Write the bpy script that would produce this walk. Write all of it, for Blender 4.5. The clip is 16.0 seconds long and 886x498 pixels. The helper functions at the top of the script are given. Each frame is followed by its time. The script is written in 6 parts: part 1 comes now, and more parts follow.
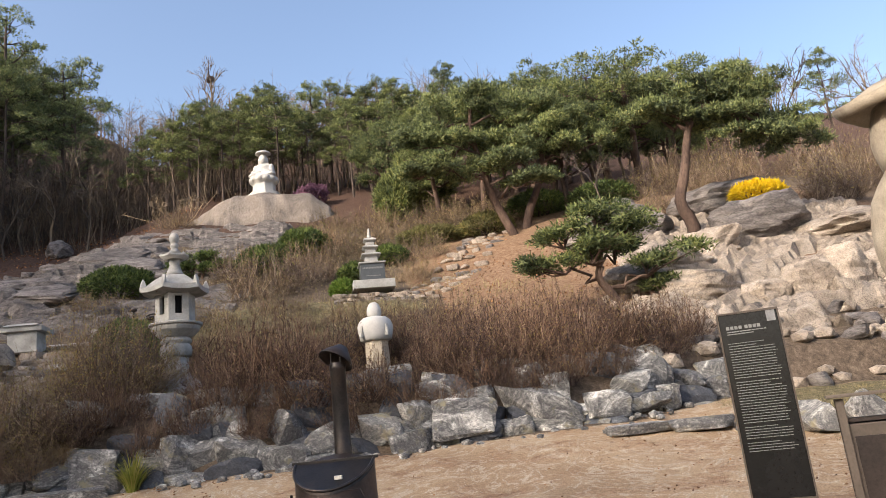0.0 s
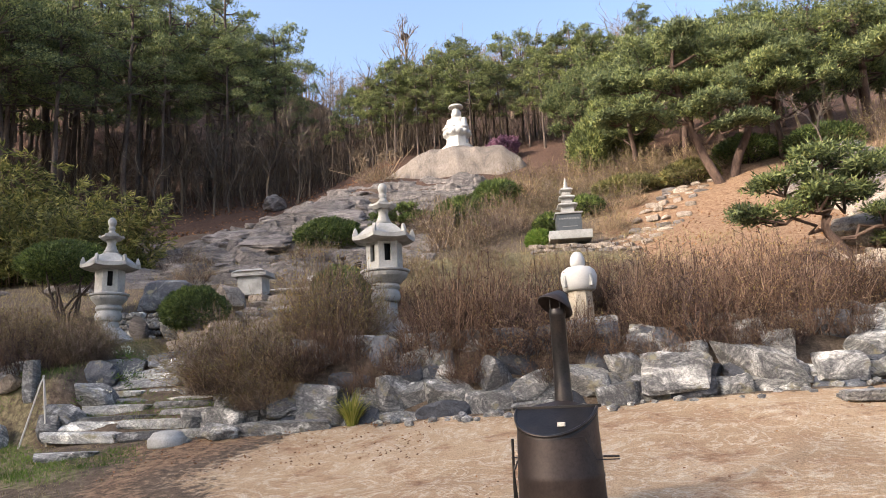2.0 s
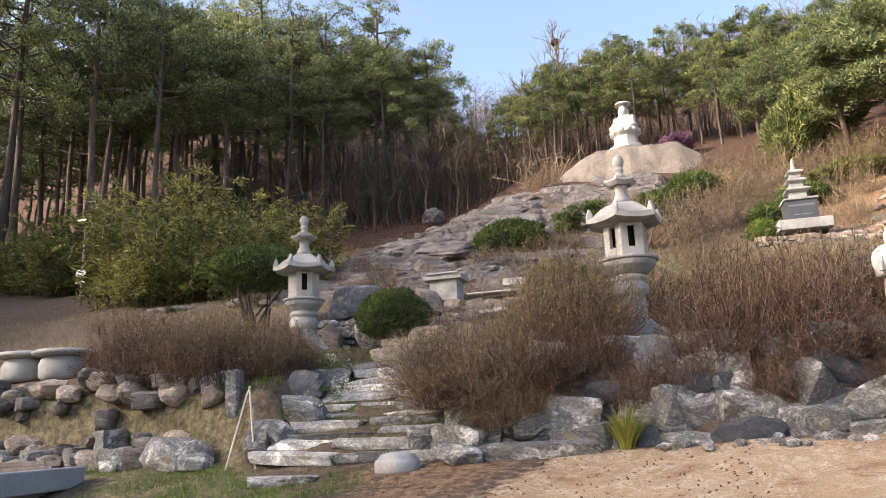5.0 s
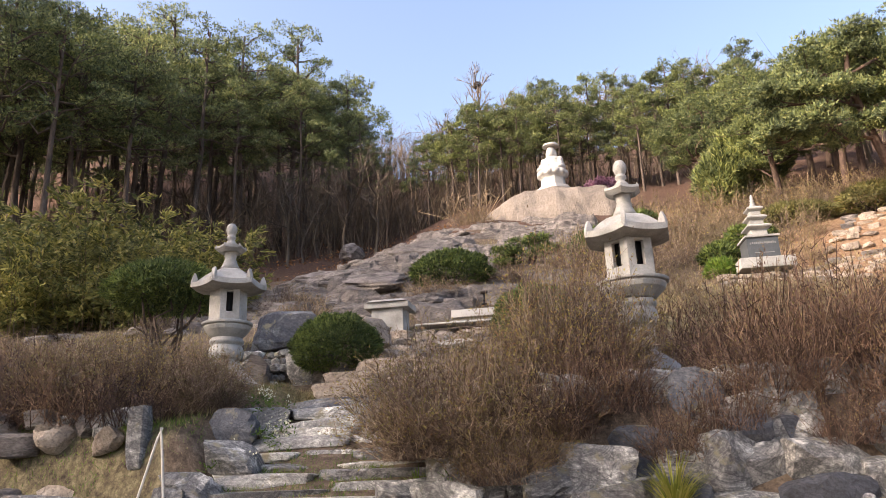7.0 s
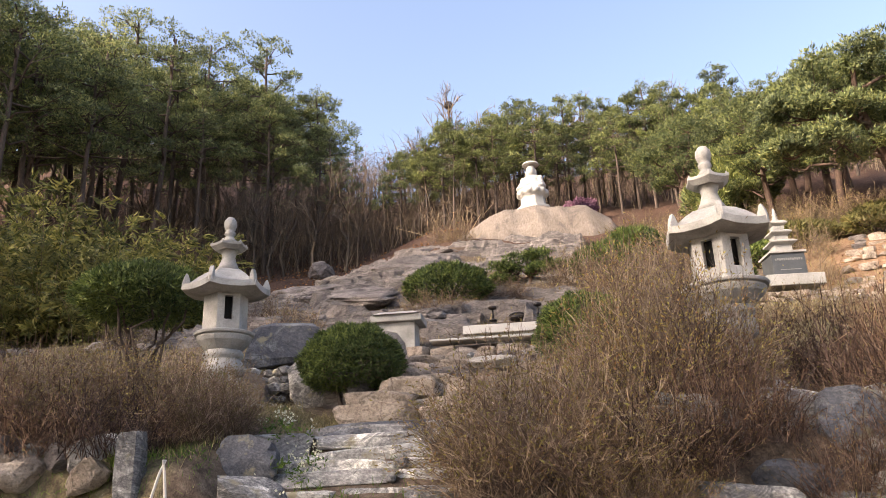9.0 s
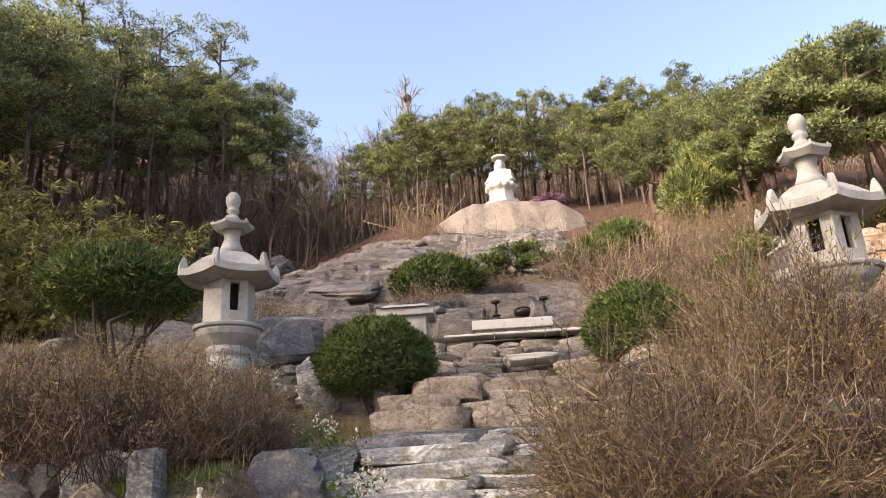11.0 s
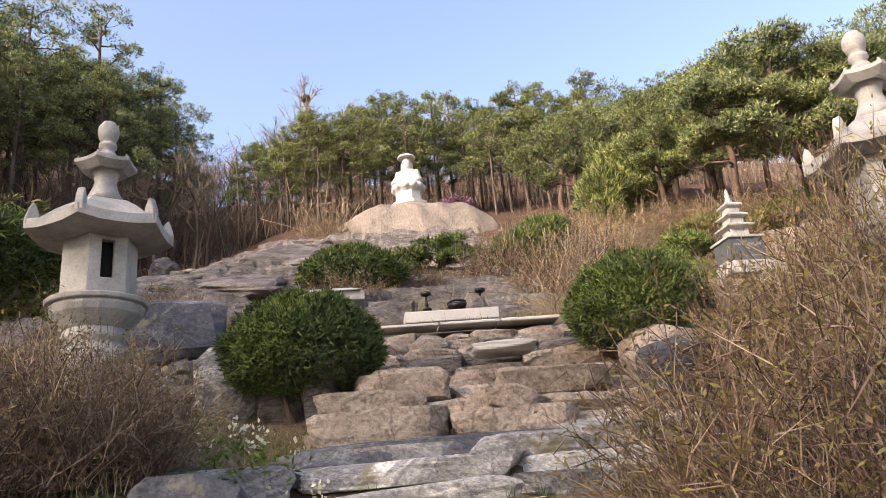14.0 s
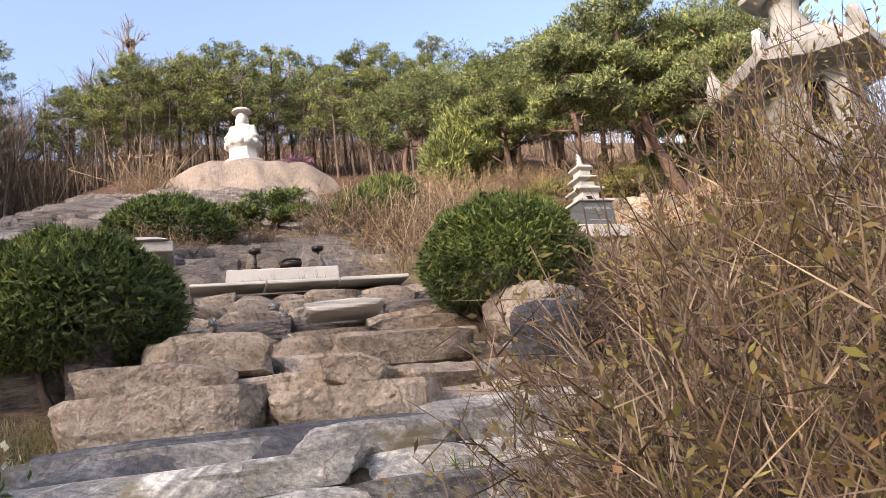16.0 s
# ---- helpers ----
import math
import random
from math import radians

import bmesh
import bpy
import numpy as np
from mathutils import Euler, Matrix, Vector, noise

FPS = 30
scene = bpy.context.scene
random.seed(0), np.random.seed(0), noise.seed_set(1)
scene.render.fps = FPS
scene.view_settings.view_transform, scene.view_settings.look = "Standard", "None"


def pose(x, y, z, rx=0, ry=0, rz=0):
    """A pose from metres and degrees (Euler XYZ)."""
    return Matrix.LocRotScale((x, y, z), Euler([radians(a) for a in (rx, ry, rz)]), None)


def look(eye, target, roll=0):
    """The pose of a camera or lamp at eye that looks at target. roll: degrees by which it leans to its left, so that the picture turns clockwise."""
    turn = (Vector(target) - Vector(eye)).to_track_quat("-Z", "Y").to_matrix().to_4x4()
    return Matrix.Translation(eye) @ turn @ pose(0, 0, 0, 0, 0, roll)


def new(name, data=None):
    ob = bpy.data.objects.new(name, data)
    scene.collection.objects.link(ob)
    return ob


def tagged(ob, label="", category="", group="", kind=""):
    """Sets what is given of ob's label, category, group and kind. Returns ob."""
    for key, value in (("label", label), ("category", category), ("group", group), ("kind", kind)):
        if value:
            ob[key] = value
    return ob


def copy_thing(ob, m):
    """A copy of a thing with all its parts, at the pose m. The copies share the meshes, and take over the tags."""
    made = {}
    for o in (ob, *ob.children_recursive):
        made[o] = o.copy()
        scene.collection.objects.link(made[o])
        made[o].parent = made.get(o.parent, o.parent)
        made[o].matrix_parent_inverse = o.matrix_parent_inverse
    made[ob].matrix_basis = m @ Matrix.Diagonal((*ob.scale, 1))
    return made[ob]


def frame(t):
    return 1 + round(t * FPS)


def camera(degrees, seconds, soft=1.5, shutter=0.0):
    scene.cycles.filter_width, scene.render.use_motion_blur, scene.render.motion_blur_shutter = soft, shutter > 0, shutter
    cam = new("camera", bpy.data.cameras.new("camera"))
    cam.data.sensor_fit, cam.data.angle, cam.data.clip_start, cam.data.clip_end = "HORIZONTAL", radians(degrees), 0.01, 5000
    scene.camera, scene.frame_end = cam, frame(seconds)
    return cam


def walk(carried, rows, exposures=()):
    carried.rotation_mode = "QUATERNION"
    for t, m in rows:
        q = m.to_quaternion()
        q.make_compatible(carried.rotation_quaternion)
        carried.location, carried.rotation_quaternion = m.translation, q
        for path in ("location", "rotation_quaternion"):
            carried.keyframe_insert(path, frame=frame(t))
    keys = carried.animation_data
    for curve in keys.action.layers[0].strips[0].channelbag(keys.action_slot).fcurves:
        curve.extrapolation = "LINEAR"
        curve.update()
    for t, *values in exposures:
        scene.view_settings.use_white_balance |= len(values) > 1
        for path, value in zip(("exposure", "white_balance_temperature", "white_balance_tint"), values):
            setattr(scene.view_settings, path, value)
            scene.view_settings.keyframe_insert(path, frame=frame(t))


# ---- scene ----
cam = camera(61.3, 16.0, soft=0.6)
PATH = [
    (0, (0.023, 0.54, 1.298), (0.294, 2.461, 1.785), -6.2),
    (0.5, (-0.038, 0.575, 1.303), (0.049, 2.516, 1.778), -5.2),
    (1, (-0.074, 0.587, 1.299), (-0.111, 2.534, 1.755), -4.3),
    (1.5, (-0.129, 0.607, 1.296), (-0.264, 2.556, 1.723), -3.3),
    (2, (-0.221, 0.714, 1.289), (-0.455, 2.658, 1.692), -2.8),
    (2.5, (-0.36, 0.955, 1.293), (-0.685, 2.887, 1.694), -2.6),
    (3, (-0.62, 1.211, 1.304), (-1.011, 3.128, 1.716), -2.1),
    (3.5, (-0.934, 1.466, 1.301), (-1.412, 3.361, 1.725), -1.5),
    (4, (-1.257, 1.764, 1.331), (-1.842, 3.627, 1.764), -1.6),
    (4.2, (-1.419, 1.881, 1.319), (-2.041, 3.731, 1.758), -2.0),
    (6.3, (-2.919, 3.572, 1.35), (-3.348, 5.448, 1.895), -2.5),
    (6.5, (-3.062, 3.729, 1.377), (-3.457, 5.609, 1.934), -2.3),
    (7, (-3.354, 4.109, 1.419), (-3.688, 5.994, 1.998), -2.2),
    (7.5, (-3.678, 4.433, 1.465), (-3.97, 6.318, 2.066), -2.3),
    (8, (-4.003, 4.757, 1.512), (-4.262, 6.638, 2.14), -2.2),
    (8.5, (-4.264, 5.101, 1.568), (-4.505, 6.98, 2.209), -2.1),
    (9, (-4.631, 5.421, 1.587), (-4.841, 7.304, 2.227), -2.3),
    (9.2, (-4.766, 5.56, 1.584), (-4.957, 7.444, 2.227), -2.4),
    (11.3, (-5.891, 6.652, 1.861), (-5.94, 8.55, 2.489), -3.2),
    (11.5, (-5.945, 6.771, 1.867), (-5.984, 8.669, 2.494), -3.2),
    (12, (-6.057, 7.104, 1.881), (-6.062, 8.999, 2.521), -3.6),
    (12.5, (-6.194, 7.461, 1.897), (-6.142, 9.348, 2.56), -4.0),
    (13, (-6.31, 7.763, 1.934), (-6.195, 9.64, 2.616), -4.7),
    (13.5, (-6.336, 8.085, 1.975), (-6.173, 9.96, 2.65), -5.2),
    (14, (-6.373, 8.432, 1.988), (-6.149, 10.311, 2.634), -5.3),
    (14.5, (-6.348, 8.772, 2.0), (-6.052, 10.651, 2.618), -5.2),
    (15, (-6.268, 9.073, 2.045), (-5.878, 10.948, 2.622), -5.5),
    (15.5, (-6.22, 9.435, 2.112), (-5.711, 11.29, 2.657), -6.4),
    (16, (-6.15, 9.707, 2.176), (-5.516, 11.53, 2.701), -7.5),
]
EXPOSURES = [(0, 1.16, 6650, 12), (1, 1.46, 6600, 12), (2, 1.55, 6600, 13), (4, 1.68, 6650, 14), (7, 1.7, 7100, 18), (9, 1.73, 7300, 18), (12, 1.74, 7250, 18), (14, 1.70, 7100, 18), (16, 1.70, 6950, 18)]
walk(cam, [(t, look(eye, target, roll)) for t, eye, target, roll in PATH], EXPOSURES)

# ---- world, sun, exposure ----
SUN_EL, SUN_AZ = 27.0, 236.0          # degrees; azimuth clockwise from +y
world = bpy.data.worlds.new("sky")
scene.world = world
world.use_nodes = True
wn = world.node_tree
sky = wn.nodes.new("ShaderNodeTexSky")
sky.sky_type, sky.sun_disc = "NISHITA", False
sky.sun_elevation, sky.sun_rotation = radians(SUN_EL), radians(SUN_AZ)
sky.air_density, sky.dust_density, sky.ozone_density = 1.0, 4.0, 1.5
wn.links.new(sky.outputs[0], wn.nodes["Background"].inputs[0])
wn.nodes["Background"].inputs[1].default_value = 0.15
sun_data = bpy.data.lights.new("sun", "SUN")
sun_data.energy, sun_data.angle, sun_data.color = 2.9, radians(5.0), (1.0, 0.92, 0.8)
sun = new("sun", sun_data)
az, el = radians(SUN_AZ), radians(SUN_EL)
sun_from = Vector((math.sin(az) * math.cos(el), math.cos(az) * math.cos(el), math.sin(el)))
sun.matrix_world = look(sun_from * 60, (0, 0, 0))

# ---- materials ----


def nodes_of(name):
    m = bpy.data.materials.new(name)
    m.use_nodes = True
    t = m.node_tree
    return m, t, t.nodes["Principled BSDF"]


def ramp(t, colours, source, low=0.3, high=0.7):
    r = t.nodes.new("ShaderNodeValToRGB")
    e = r.color_ramp.elements
    while len(e) < len(colours):
        e.new(0.5)
    for i, c in enumerate(colours):
        e[i].position = low + (high - low) * i / max(1, len(colours) - 1)
        e[i].color = (*c, 1)
    t.links.new(source, r.inputs[0])
    return r.outputs[0]


def coords(t, spread=40.0, world_space=False):
    """Places in the world, in metres, shifted at random for each object."""
    place = t.nodes.new("ShaderNodeNewGeometry").outputs["Position"]
    if world_space:
        return place
    info = t.nodes.new("ShaderNodeObjectInfo")
    mul = t.nodes.new("ShaderNodeMath")
    mul.operation = "MULTIPLY"
    mul.inputs[1].default_value = spread
    t.links.new(info.outputs["Random"], mul.inputs[0])
    add = t.nodes.new("ShaderNodeVectorMath")
    t.links.new(place, add.inputs[0])
    t.links.new(mul.outputs[0], add.inputs[1])
    return add.outputs[0]


def cracks(t, vec, scale, width=0.014):
    """Thin dark joints: one along them, nought elsewhere."""
    warp = t.nodes.new("ShaderNodeVectorMath")
    n = t.nodes.new("ShaderNodeTexNoise")
    n.inputs["Scale"].default_value = scale * 5
    n.inputs["Detail"].default_value = 6
    t.links.new(vec, n.inputs["Vector"])
    t.links.new(vec, warp.inputs[0])
    soft = t.nodes.new("ShaderNodeVectorMath")
    soft.operation = "SCALE"
    soft.inputs["Scale"].default_value = 0.35 / scale
    t.links.new(n.outputs[1], soft.inputs[0])
    t.links.new(soft.outputs[0], warp.inputs[1])
    v = t.nodes.new("ShaderNodeTexVoronoi")
    v.feature = "DISTANCE_TO_EDGE"
    v.inputs["Scale"].default_value = scale
    t.links.new(warp.outputs[0], v.inputs["Vector"])
    return ramp(t, [(0.55, 0.55, 0.55), (0, 0, 0)], v.outputs["Distance"], 0.0, width)


def noise_node(t, vec, scale, detail=5.0, rough=0.6, distort=0.0):
    n = t.nodes.new("ShaderNodeTexNoise")
    n.inputs["Scale"].default_value = scale
    n.inputs["Detail"].default_value = detail
    n.inputs["Roughness"].default_value = rough
    n.inputs["Distortion"].default_value = distort
    t.links.new(vec, n.inputs["Vector"])
    return n.outputs[0]


def mixed(t, a, b, fac, kind="MIX"):
    m = t.nodes.new("ShaderNodeMix")
    m.data_type, m.blend_type = "RGBA", kind
    for socket, value in ((m.inputs[6], a), (m.inputs[7], b), (m.inputs[0], fac)):
        if isinstance(value, (tuple, float, int)):
            socket.default_value = (*value, 1) if isinstance(value, tuple) else value
        else:
            t.links.new(value, socket)
    return m.outputs[2]


def bumped(t, bsdf, height, strength=0.4, distance=0.03):
    b = t.nodes.new("ShaderNodeBump")
    b.inputs["Strength"].default_value = strength
    b.inputs["Distance"].default_value = distance
    t.links.new(height, b.inputs["Height"])
    t.links.new(b.outputs[0], bsdf.inputs["Normal"])


def surface(name, colours, scale=3.0, fine=40.0, rough=0.85, bump=0.5, distance=0.02, grit=0.35, distort=0.0, stretch=None, metal=0.0, shade=0.25, crack=0.0):
    """Two scales of noise: broad patches of colour, and grit with relief."""
    m, t, b = nodes_of(name)
    v = coords(t)
    if stretch:
        mp = t.nodes.new("ShaderNodeMapping")
        mp.inputs["Scale"].default_value = stretch
        t.links.new(v, mp.inputs["Vector"])
        v = mp.outputs[0]
    broad = noise_node(t, v, scale, 6, 0.62, distort)
    small = noise_node(t, v, fine, 4, 0.7)
    c = ramp(t, colours, broad)
    g = ramp(t, [(1 - grit,) * 3, (1.0,) * 3, (1 + grit * 0.6,) * 3], small, 0.3, 0.72)
    c = mixed(t, c, g, 1.0, "MULTIPLY")
    if crack:
        c = mixed(t, c, tuple(k * 0.35 for k in colours[0]), cracks(t, v, crack))
    info = t.nodes.new("ShaderNodeObjectInfo")
    tone = ramp(t, [(1 - shade,) * 3, (1 + shade * 0.5,) * 3], info.outputs["Random"], 0, 1)
    c = mixed(t, c, tone, 1.0, "MULTIPLY")
    t.links.new(c, b.inputs["Base Color"])
    b.inputs["Roughness"].default_value = rough
    b.inputs["Metallic"].default_value = metal
    b.inputs["Specular IOR Level"].default_value = 0.3
    both = t.nodes.new("ShaderNodeMath")
    both.operation = "ADD"
    t.links.new(broad, both.inputs[0])
    t.links.new(small, both.inputs[1])
    bumped(t, b, both.outputs[0], bump, distance)
    return m


def foliage(name, colours, translucent=0.25, rough=0.6):
    """Leaves: each island its own tone, and each plant too."""
    m, t, b = nodes_of(name)
    g = t.nodes.new("ShaderNodeNewGeometry")
    info = t.nodes.new("ShaderNodeObjectInfo")
    c = ramp(t, colours, g.outputs["Random Per Island"], 0, 1)
    tone = ramp(t, [(0.72, 0.74, 0.72), (1.25, 1.2, 1.05)], info.outputs["Random"], 0, 1)
    c = mixed(t, c, tone, 1.0, "MULTIPLY")
    patch = ramp(t, [(0.7, 0.72, 0.75), (1.25, 1.22, 1.0)], noise_node(t, coords(t), 0.9, 2, 0.5), 0.35, 0.65)
    c = mixed(t, c, patch, 1.0, "MULTIPLY")
    t.links.new(c, b.inputs["Base Color"])
    b.inputs["Roughness"].default_value = rough
    b.inputs["Specular IOR Level"].default_value = 0.25
    tr = t.nodes.new("ShaderNodeBsdfTranslucent")
    t.links.new(c, tr.inputs[0])
    mx = t.nodes.new("ShaderNodeMixShader")
    mx.inputs[0].default_value = translucent
    t.links.new(b.outputs[0], mx.inputs[1])
    t.links.new(tr.outputs[0], mx.inputs[2])
    t.links.new(mx.outputs[0], t.nodes["Material Output"].inputs[0])
    return m


def veined(name, dark, mid, pale, scale=2.2):
    """Grey gneiss with pale veins and bands."""
    m, t, b = nodes_of(name)
    v = coords(t)
    mp = t.nodes.new("ShaderNodeMapping")
    mp.inputs["Rotation"].default_value = (0.5, 0.35, 0.3)
    mp.inputs["Scale"].default_value = (1, 1, 1.5)
    t.links.new(v, mp.inputs["Vector"])
    bands = noise_node(t, mp.outputs[0], scale, 11, 0.74, 0.9)
    small = noise_node(t, v, 24, 6, 0.75)
    shadow = tuple(k * 1.8 for k in dark)
    c = ramp(t, [dark, mid, shadow, mid, pale, mid], bands, 0.32, 0.72)
    g = ramp(t, [(0.45,) * 3, (1.0,) * 3, (1.4,) * 3], small, 0.3, 0.7)
    c = mixed(t, c, g, 1.0, "MULTIPLY")
    c = mixed(t, c, tuple(k * 0.5 for k in dark), cracks(t, mp.outputs[0], 1.7, 0.012))
    wave = t.nodes.new("ShaderNodeTexWave")
    wave.bands_direction = "DIAGONAL"
    for socket, value in (("Scale", 11.0), ("Distortion", 14.0), ("Detail", 5.0), ("Detail Scale", 1.1), ("Detail Roughness", 0.62)):
        wave.inputs[socket].default_value = value
    t.links.new(mp.outputs[0], wave.inputs["Vector"])
    c = mixed(t, c, ramp(t, [(0.82, 0.82, 0.83), (1.0, 1.0, 1.0), (0.97, 0.97, 0.97), (1.15, 1.14, 1.12)], wave.outputs["Fac"], 0.05, 0.95), 1.0, "MULTIPLY")
    lichen = ramp(t, [(0, 0, 0), (1, 1, 1)], noise_node(t, v, 5, 4, 0.6), 0.58, 0.7)
    c = mixed(t, c, (0.21, 0.19, 0.13), lichen)
    info = t.nodes.new("ShaderNodeObjectInfo")
    tone = ramp(t, [(0.6, 0.6, 0.62), (1.3, 1.28, 1.22)], info.outputs["Random"], 0, 1)
    c = mixed(t, c, tone, 1.0, "MULTIPLY")
    t.links.new(c, b.inputs["Base Color"])
    b.inputs["Roughness"].default_value = 0.8
    both = t.nodes.new("ShaderNodeMath")
    both.operation = "ADD"
    t.links.new(bands, both.inputs[0])
    t.links.new(small, both.inputs[1])
    bumped(t, b, both.outputs[0], 0.7, 0.04)
    return m


def ground_material():
    """Soil of the slope; the zone attribute names what covers it: red sand, green grass, blue bare earth, alpha leaf litter."""
    m, t, b = nodes_of("soil")
    v = coords(t, world_space=True)
    a = t.nodes.new("ShaderNodeAttribute")
    a.attribute_name = "zone"
    sep = t.nodes.new("ShaderNodeSeparateColor")
    t.links.new(a.outputs["Color"], sep.inputs[0])
    n1 = noise_node(t, v, 0.7, 7, 0.65)
    n2 = noise_node(t, v, 9.0, 6, 0.7)
    n3 = noise_node(t, v, 55.0, 3, 0.7)
    bank = ramp(t, [(0.05, 0.037, 0.027), (0.115, 0.085, 0.062), (0.20, 0.155, 0.112)], n2, 0.32, 0.7)
    sand = ramp(t, [(0.27, 0.178, 0.108), (0.345, 0.24, 0.15), (0.42, 0.312, 0.205)], n1, 0.3, 0.68)
    streak = ramp(t, [(0, 0, 0), (1, 1, 1)], noise_node(t, v, 2.4, 8, 0.7, 1.8), 0.56, 0.66)
    sand = mixed(t, sand, (0.44, 0.345, 0.24), streak)
    vein = ramp(t, [(0, 0, 0), (0.8, 0.8, 0.8), (0, 0, 0)], noise_node(t, v, 1.5, 7, 0.62, 2.6), 0.475, 0.535)
    sand = mixed(t, sand, (0.52, 0.445, 0.35), vein)
    soil = ramp(t, [(0.14, 0.075, 0.045), (0.27, 0.16, 0.095), (0.36, 0.24, 0.15)], n2, 0.33, 0.68)
    soilmask = ramp(t, [(0, 0, 0), (1, 1, 1)], noise_node(t, v, 1.3, 6, 0.7), 0.52, 0.64)
    sand = mixed(t, sand, soil, soilmask)
    grass = ramp(t, [(0.062, 0.056, 0.028), (0.14, 0.118, 0.066), (0.24, 0.197, 0.122)], n2, 0.33, 0.68)
    earth = ramp(t, [(0.115, 0.066, 0.04), (0.21, 0.13, 0.08), (0.30, 0.21, 0.14)], n2, 0.3, 0.7)
    leaf = ramp(t, [(0.04, 0.024, 0.018), (0.085, 0.05, 0.036), (0.145, 0.088, 0.062)], n2, 0.32, 0.7)
    edge = ramp(t, [(-0.3,) * 3, (0.3,) * 3], n2, 0.3, 0.7)

    def mask(socket):
        add = t.nodes.new("ShaderNodeMath")
        t.links.new(socket, add.inputs[0])
        sub = t.nodes.new("ShaderNodeMath")
        sub.operation = "SUBTRACT"
        t.links.new(n2, sub.inputs[0])
        sub.inputs[1].default_value = 0.5
        t.links.new(sub.outputs[0], add.inputs[1])
        return ramp(t, [(0, 0, 0), (1, 1, 1)], add.outputs[0], 0.4, 0.6)

    c = mixed(t, bank, leaf, mask(a.outputs["Alpha"]))
    c = mixed(t, c, earth, mask(sep.outputs[2]))
    c = mixed(t, c, sand, mask(sep.outputs[0]))
    c = mixed(t, c, grass, mask(sep.outputs[1]))
    g = ramp(t, [(0.62,) * 3, (1.0,) * 3, (1.3,) * 3], n3, 0.3, 0.72)
    c = mixed(t, c, g, 1.0, "MULTIPLY")
    t.links.new(c, b.inputs["Base Color"])
    b.inputs["Roughness"].default_value = 0.95
    b.inputs["Specular IOR Level"].default_value = 0.15
    both = t.nodes.new("ShaderNodeMath")
    both.operation = "ADD"
    t.links.new(n2, both.inputs[0])
    t.links.new(n3, both.inputs[1])
    bumped(t, b, both.outputs[0], 0.6, 0.04)
    return m


SOIL = ground_material()
GNEISS = veined("grey_gneiss", (0.05, 0.05, 0.053), (0.285, 0.282, 0.275), (0.66, 0.65, 0.63))
STEPSTONE = veined("pale_step_marble", (0.12, 0.12, 0.122), (0.42, 0.415, 0.40), (0.74, 0.73, 0.70), 1.8)
SLATE = veined("dark_gneiss", (0.028, 0.031, 0.04), (0.08, 0.085, 0.10), (0.18, 0.19, 0.205), 1.6)
TAN = surface("tan_rock", [(0.17, 0.135, 0.108), (0.35, 0.288, 0.232), (0.50, 0.425, 0.355)], 2.0, 30, 0.85, 1.0, 0.05, 0.5, 0.9, crack=0.9)
OUTCROP = surface("outcrop_rock", [(0.08, 0.070, 0.068), (0.20, 0.176, 0.165), (0.36, 0.32, 0.29)], 1.3, 18, 0.85, 1.0, 0.08, 0.5, 1.0, (1, 1, 3.0), crack=0.6)
DOME = surface("dome_rock", [(0.10, 0.086, 0.075), (0.19, 0.157, 0.13), (0.235, 0.197, 0.165), (0.30, 0.255, 0.215)], 0.6, 10, 0.85, 0.8, 0.12, 0.32, 1.0, (1.5, 0.6, 0.7), shade=0.0)
GRANITE = surface("carved_granite", [(0.20, 0.195, 0.182), (0.32, 0.312, 0.294), (0.405, 0.397, 0.376)], 3.4, 60, 0.75, 0.35, 0.008, 0.2, shade=0.06)
WHITE = surface("white_granite", [(0.32, 0.31, 0.29), (0.42, 0.408, 0.388), (0.50, 0.49, 0.47)], 1.6, 50, 0.7, 0.3, 0.01, 0.1, shade=0.04)
PAGODA = surface("grey_granite", [(0.20, 0.195, 0.185), (0.30, 0.295, 0.28), (0.38, 0.375, 0.36)], 2.6, 50, 0.8, 0.4, 0.01, 0.25, shade=0.06)
OLD = surface("weathered_granite", [(0.20, 0.165, 0.125), (0.34, 0.29, 0.225), (0.43, 0.37, 0.29)], 2.0, 60, 0.85, 0.6, 0.02, 0.3)
DARKSTONE = surface("polished_slate", [(0.045, 0.05, 0.055), (0.07, 0.075, 0.08)], 4, 60, 0.4, 0.1, 0.004, 0.2)
IRON = surface("black_steel", [(0.018, 0.017, 0.018), (0.032, 0.029, 0.029), (0.055, 0.042, 0.036)], 5, 60, 0.38, 0.2, 0.004, 0.3, metal=0.55)
RUST = surface("brown_steel", [(0.022, 0.017, 0.016), (0.038, 0.028, 0.025), (0.06, 0.043, 0.037)], 3, 45, 0.5, 0.2, 0.004, 0.3, metal=0.35)
BINMETAL = surface("bronze_paint", [(0.085, 0.068, 0.055), (0.125, 0.10, 0.082)], 3, 50, 0.5, 0.15, 0.004, 0.2, metal=0.2)
PANEL = surface("black_panel", [(0.007, 0.0075, 0.008), (0.011, 0.011, 0.012)], 3, 40, 0.22, 0.08, 0.002, 0.15)
PANELFOOT = surface("brown_panel", [(0.06, 0.045, 0.036), (0.10, 0.078, 0.06)], 4, 50, 0.5, 0.1, 0.003, 0.2)
LETTER = surface("white_lettering", [(0.14, 0.14, 0.137), (0.20, 0.20, 0.195)], 9, 80, 0.6, 0.0, 0.001, 0.05)
CONCRETE = surface("pale_concrete", [(0.22, 0.22, 0.225), (0.32, 0.32, 0.325)], 1.5, 40, 0.85, 0.4, 0.01, 0.25)
TARP = surface("turquoise_sheet", [(0.16, 0.30, 0.32), (0.24, 0.38, 0.40)], 3, 40, 0.5, 0.3, 0.02, 0.2)
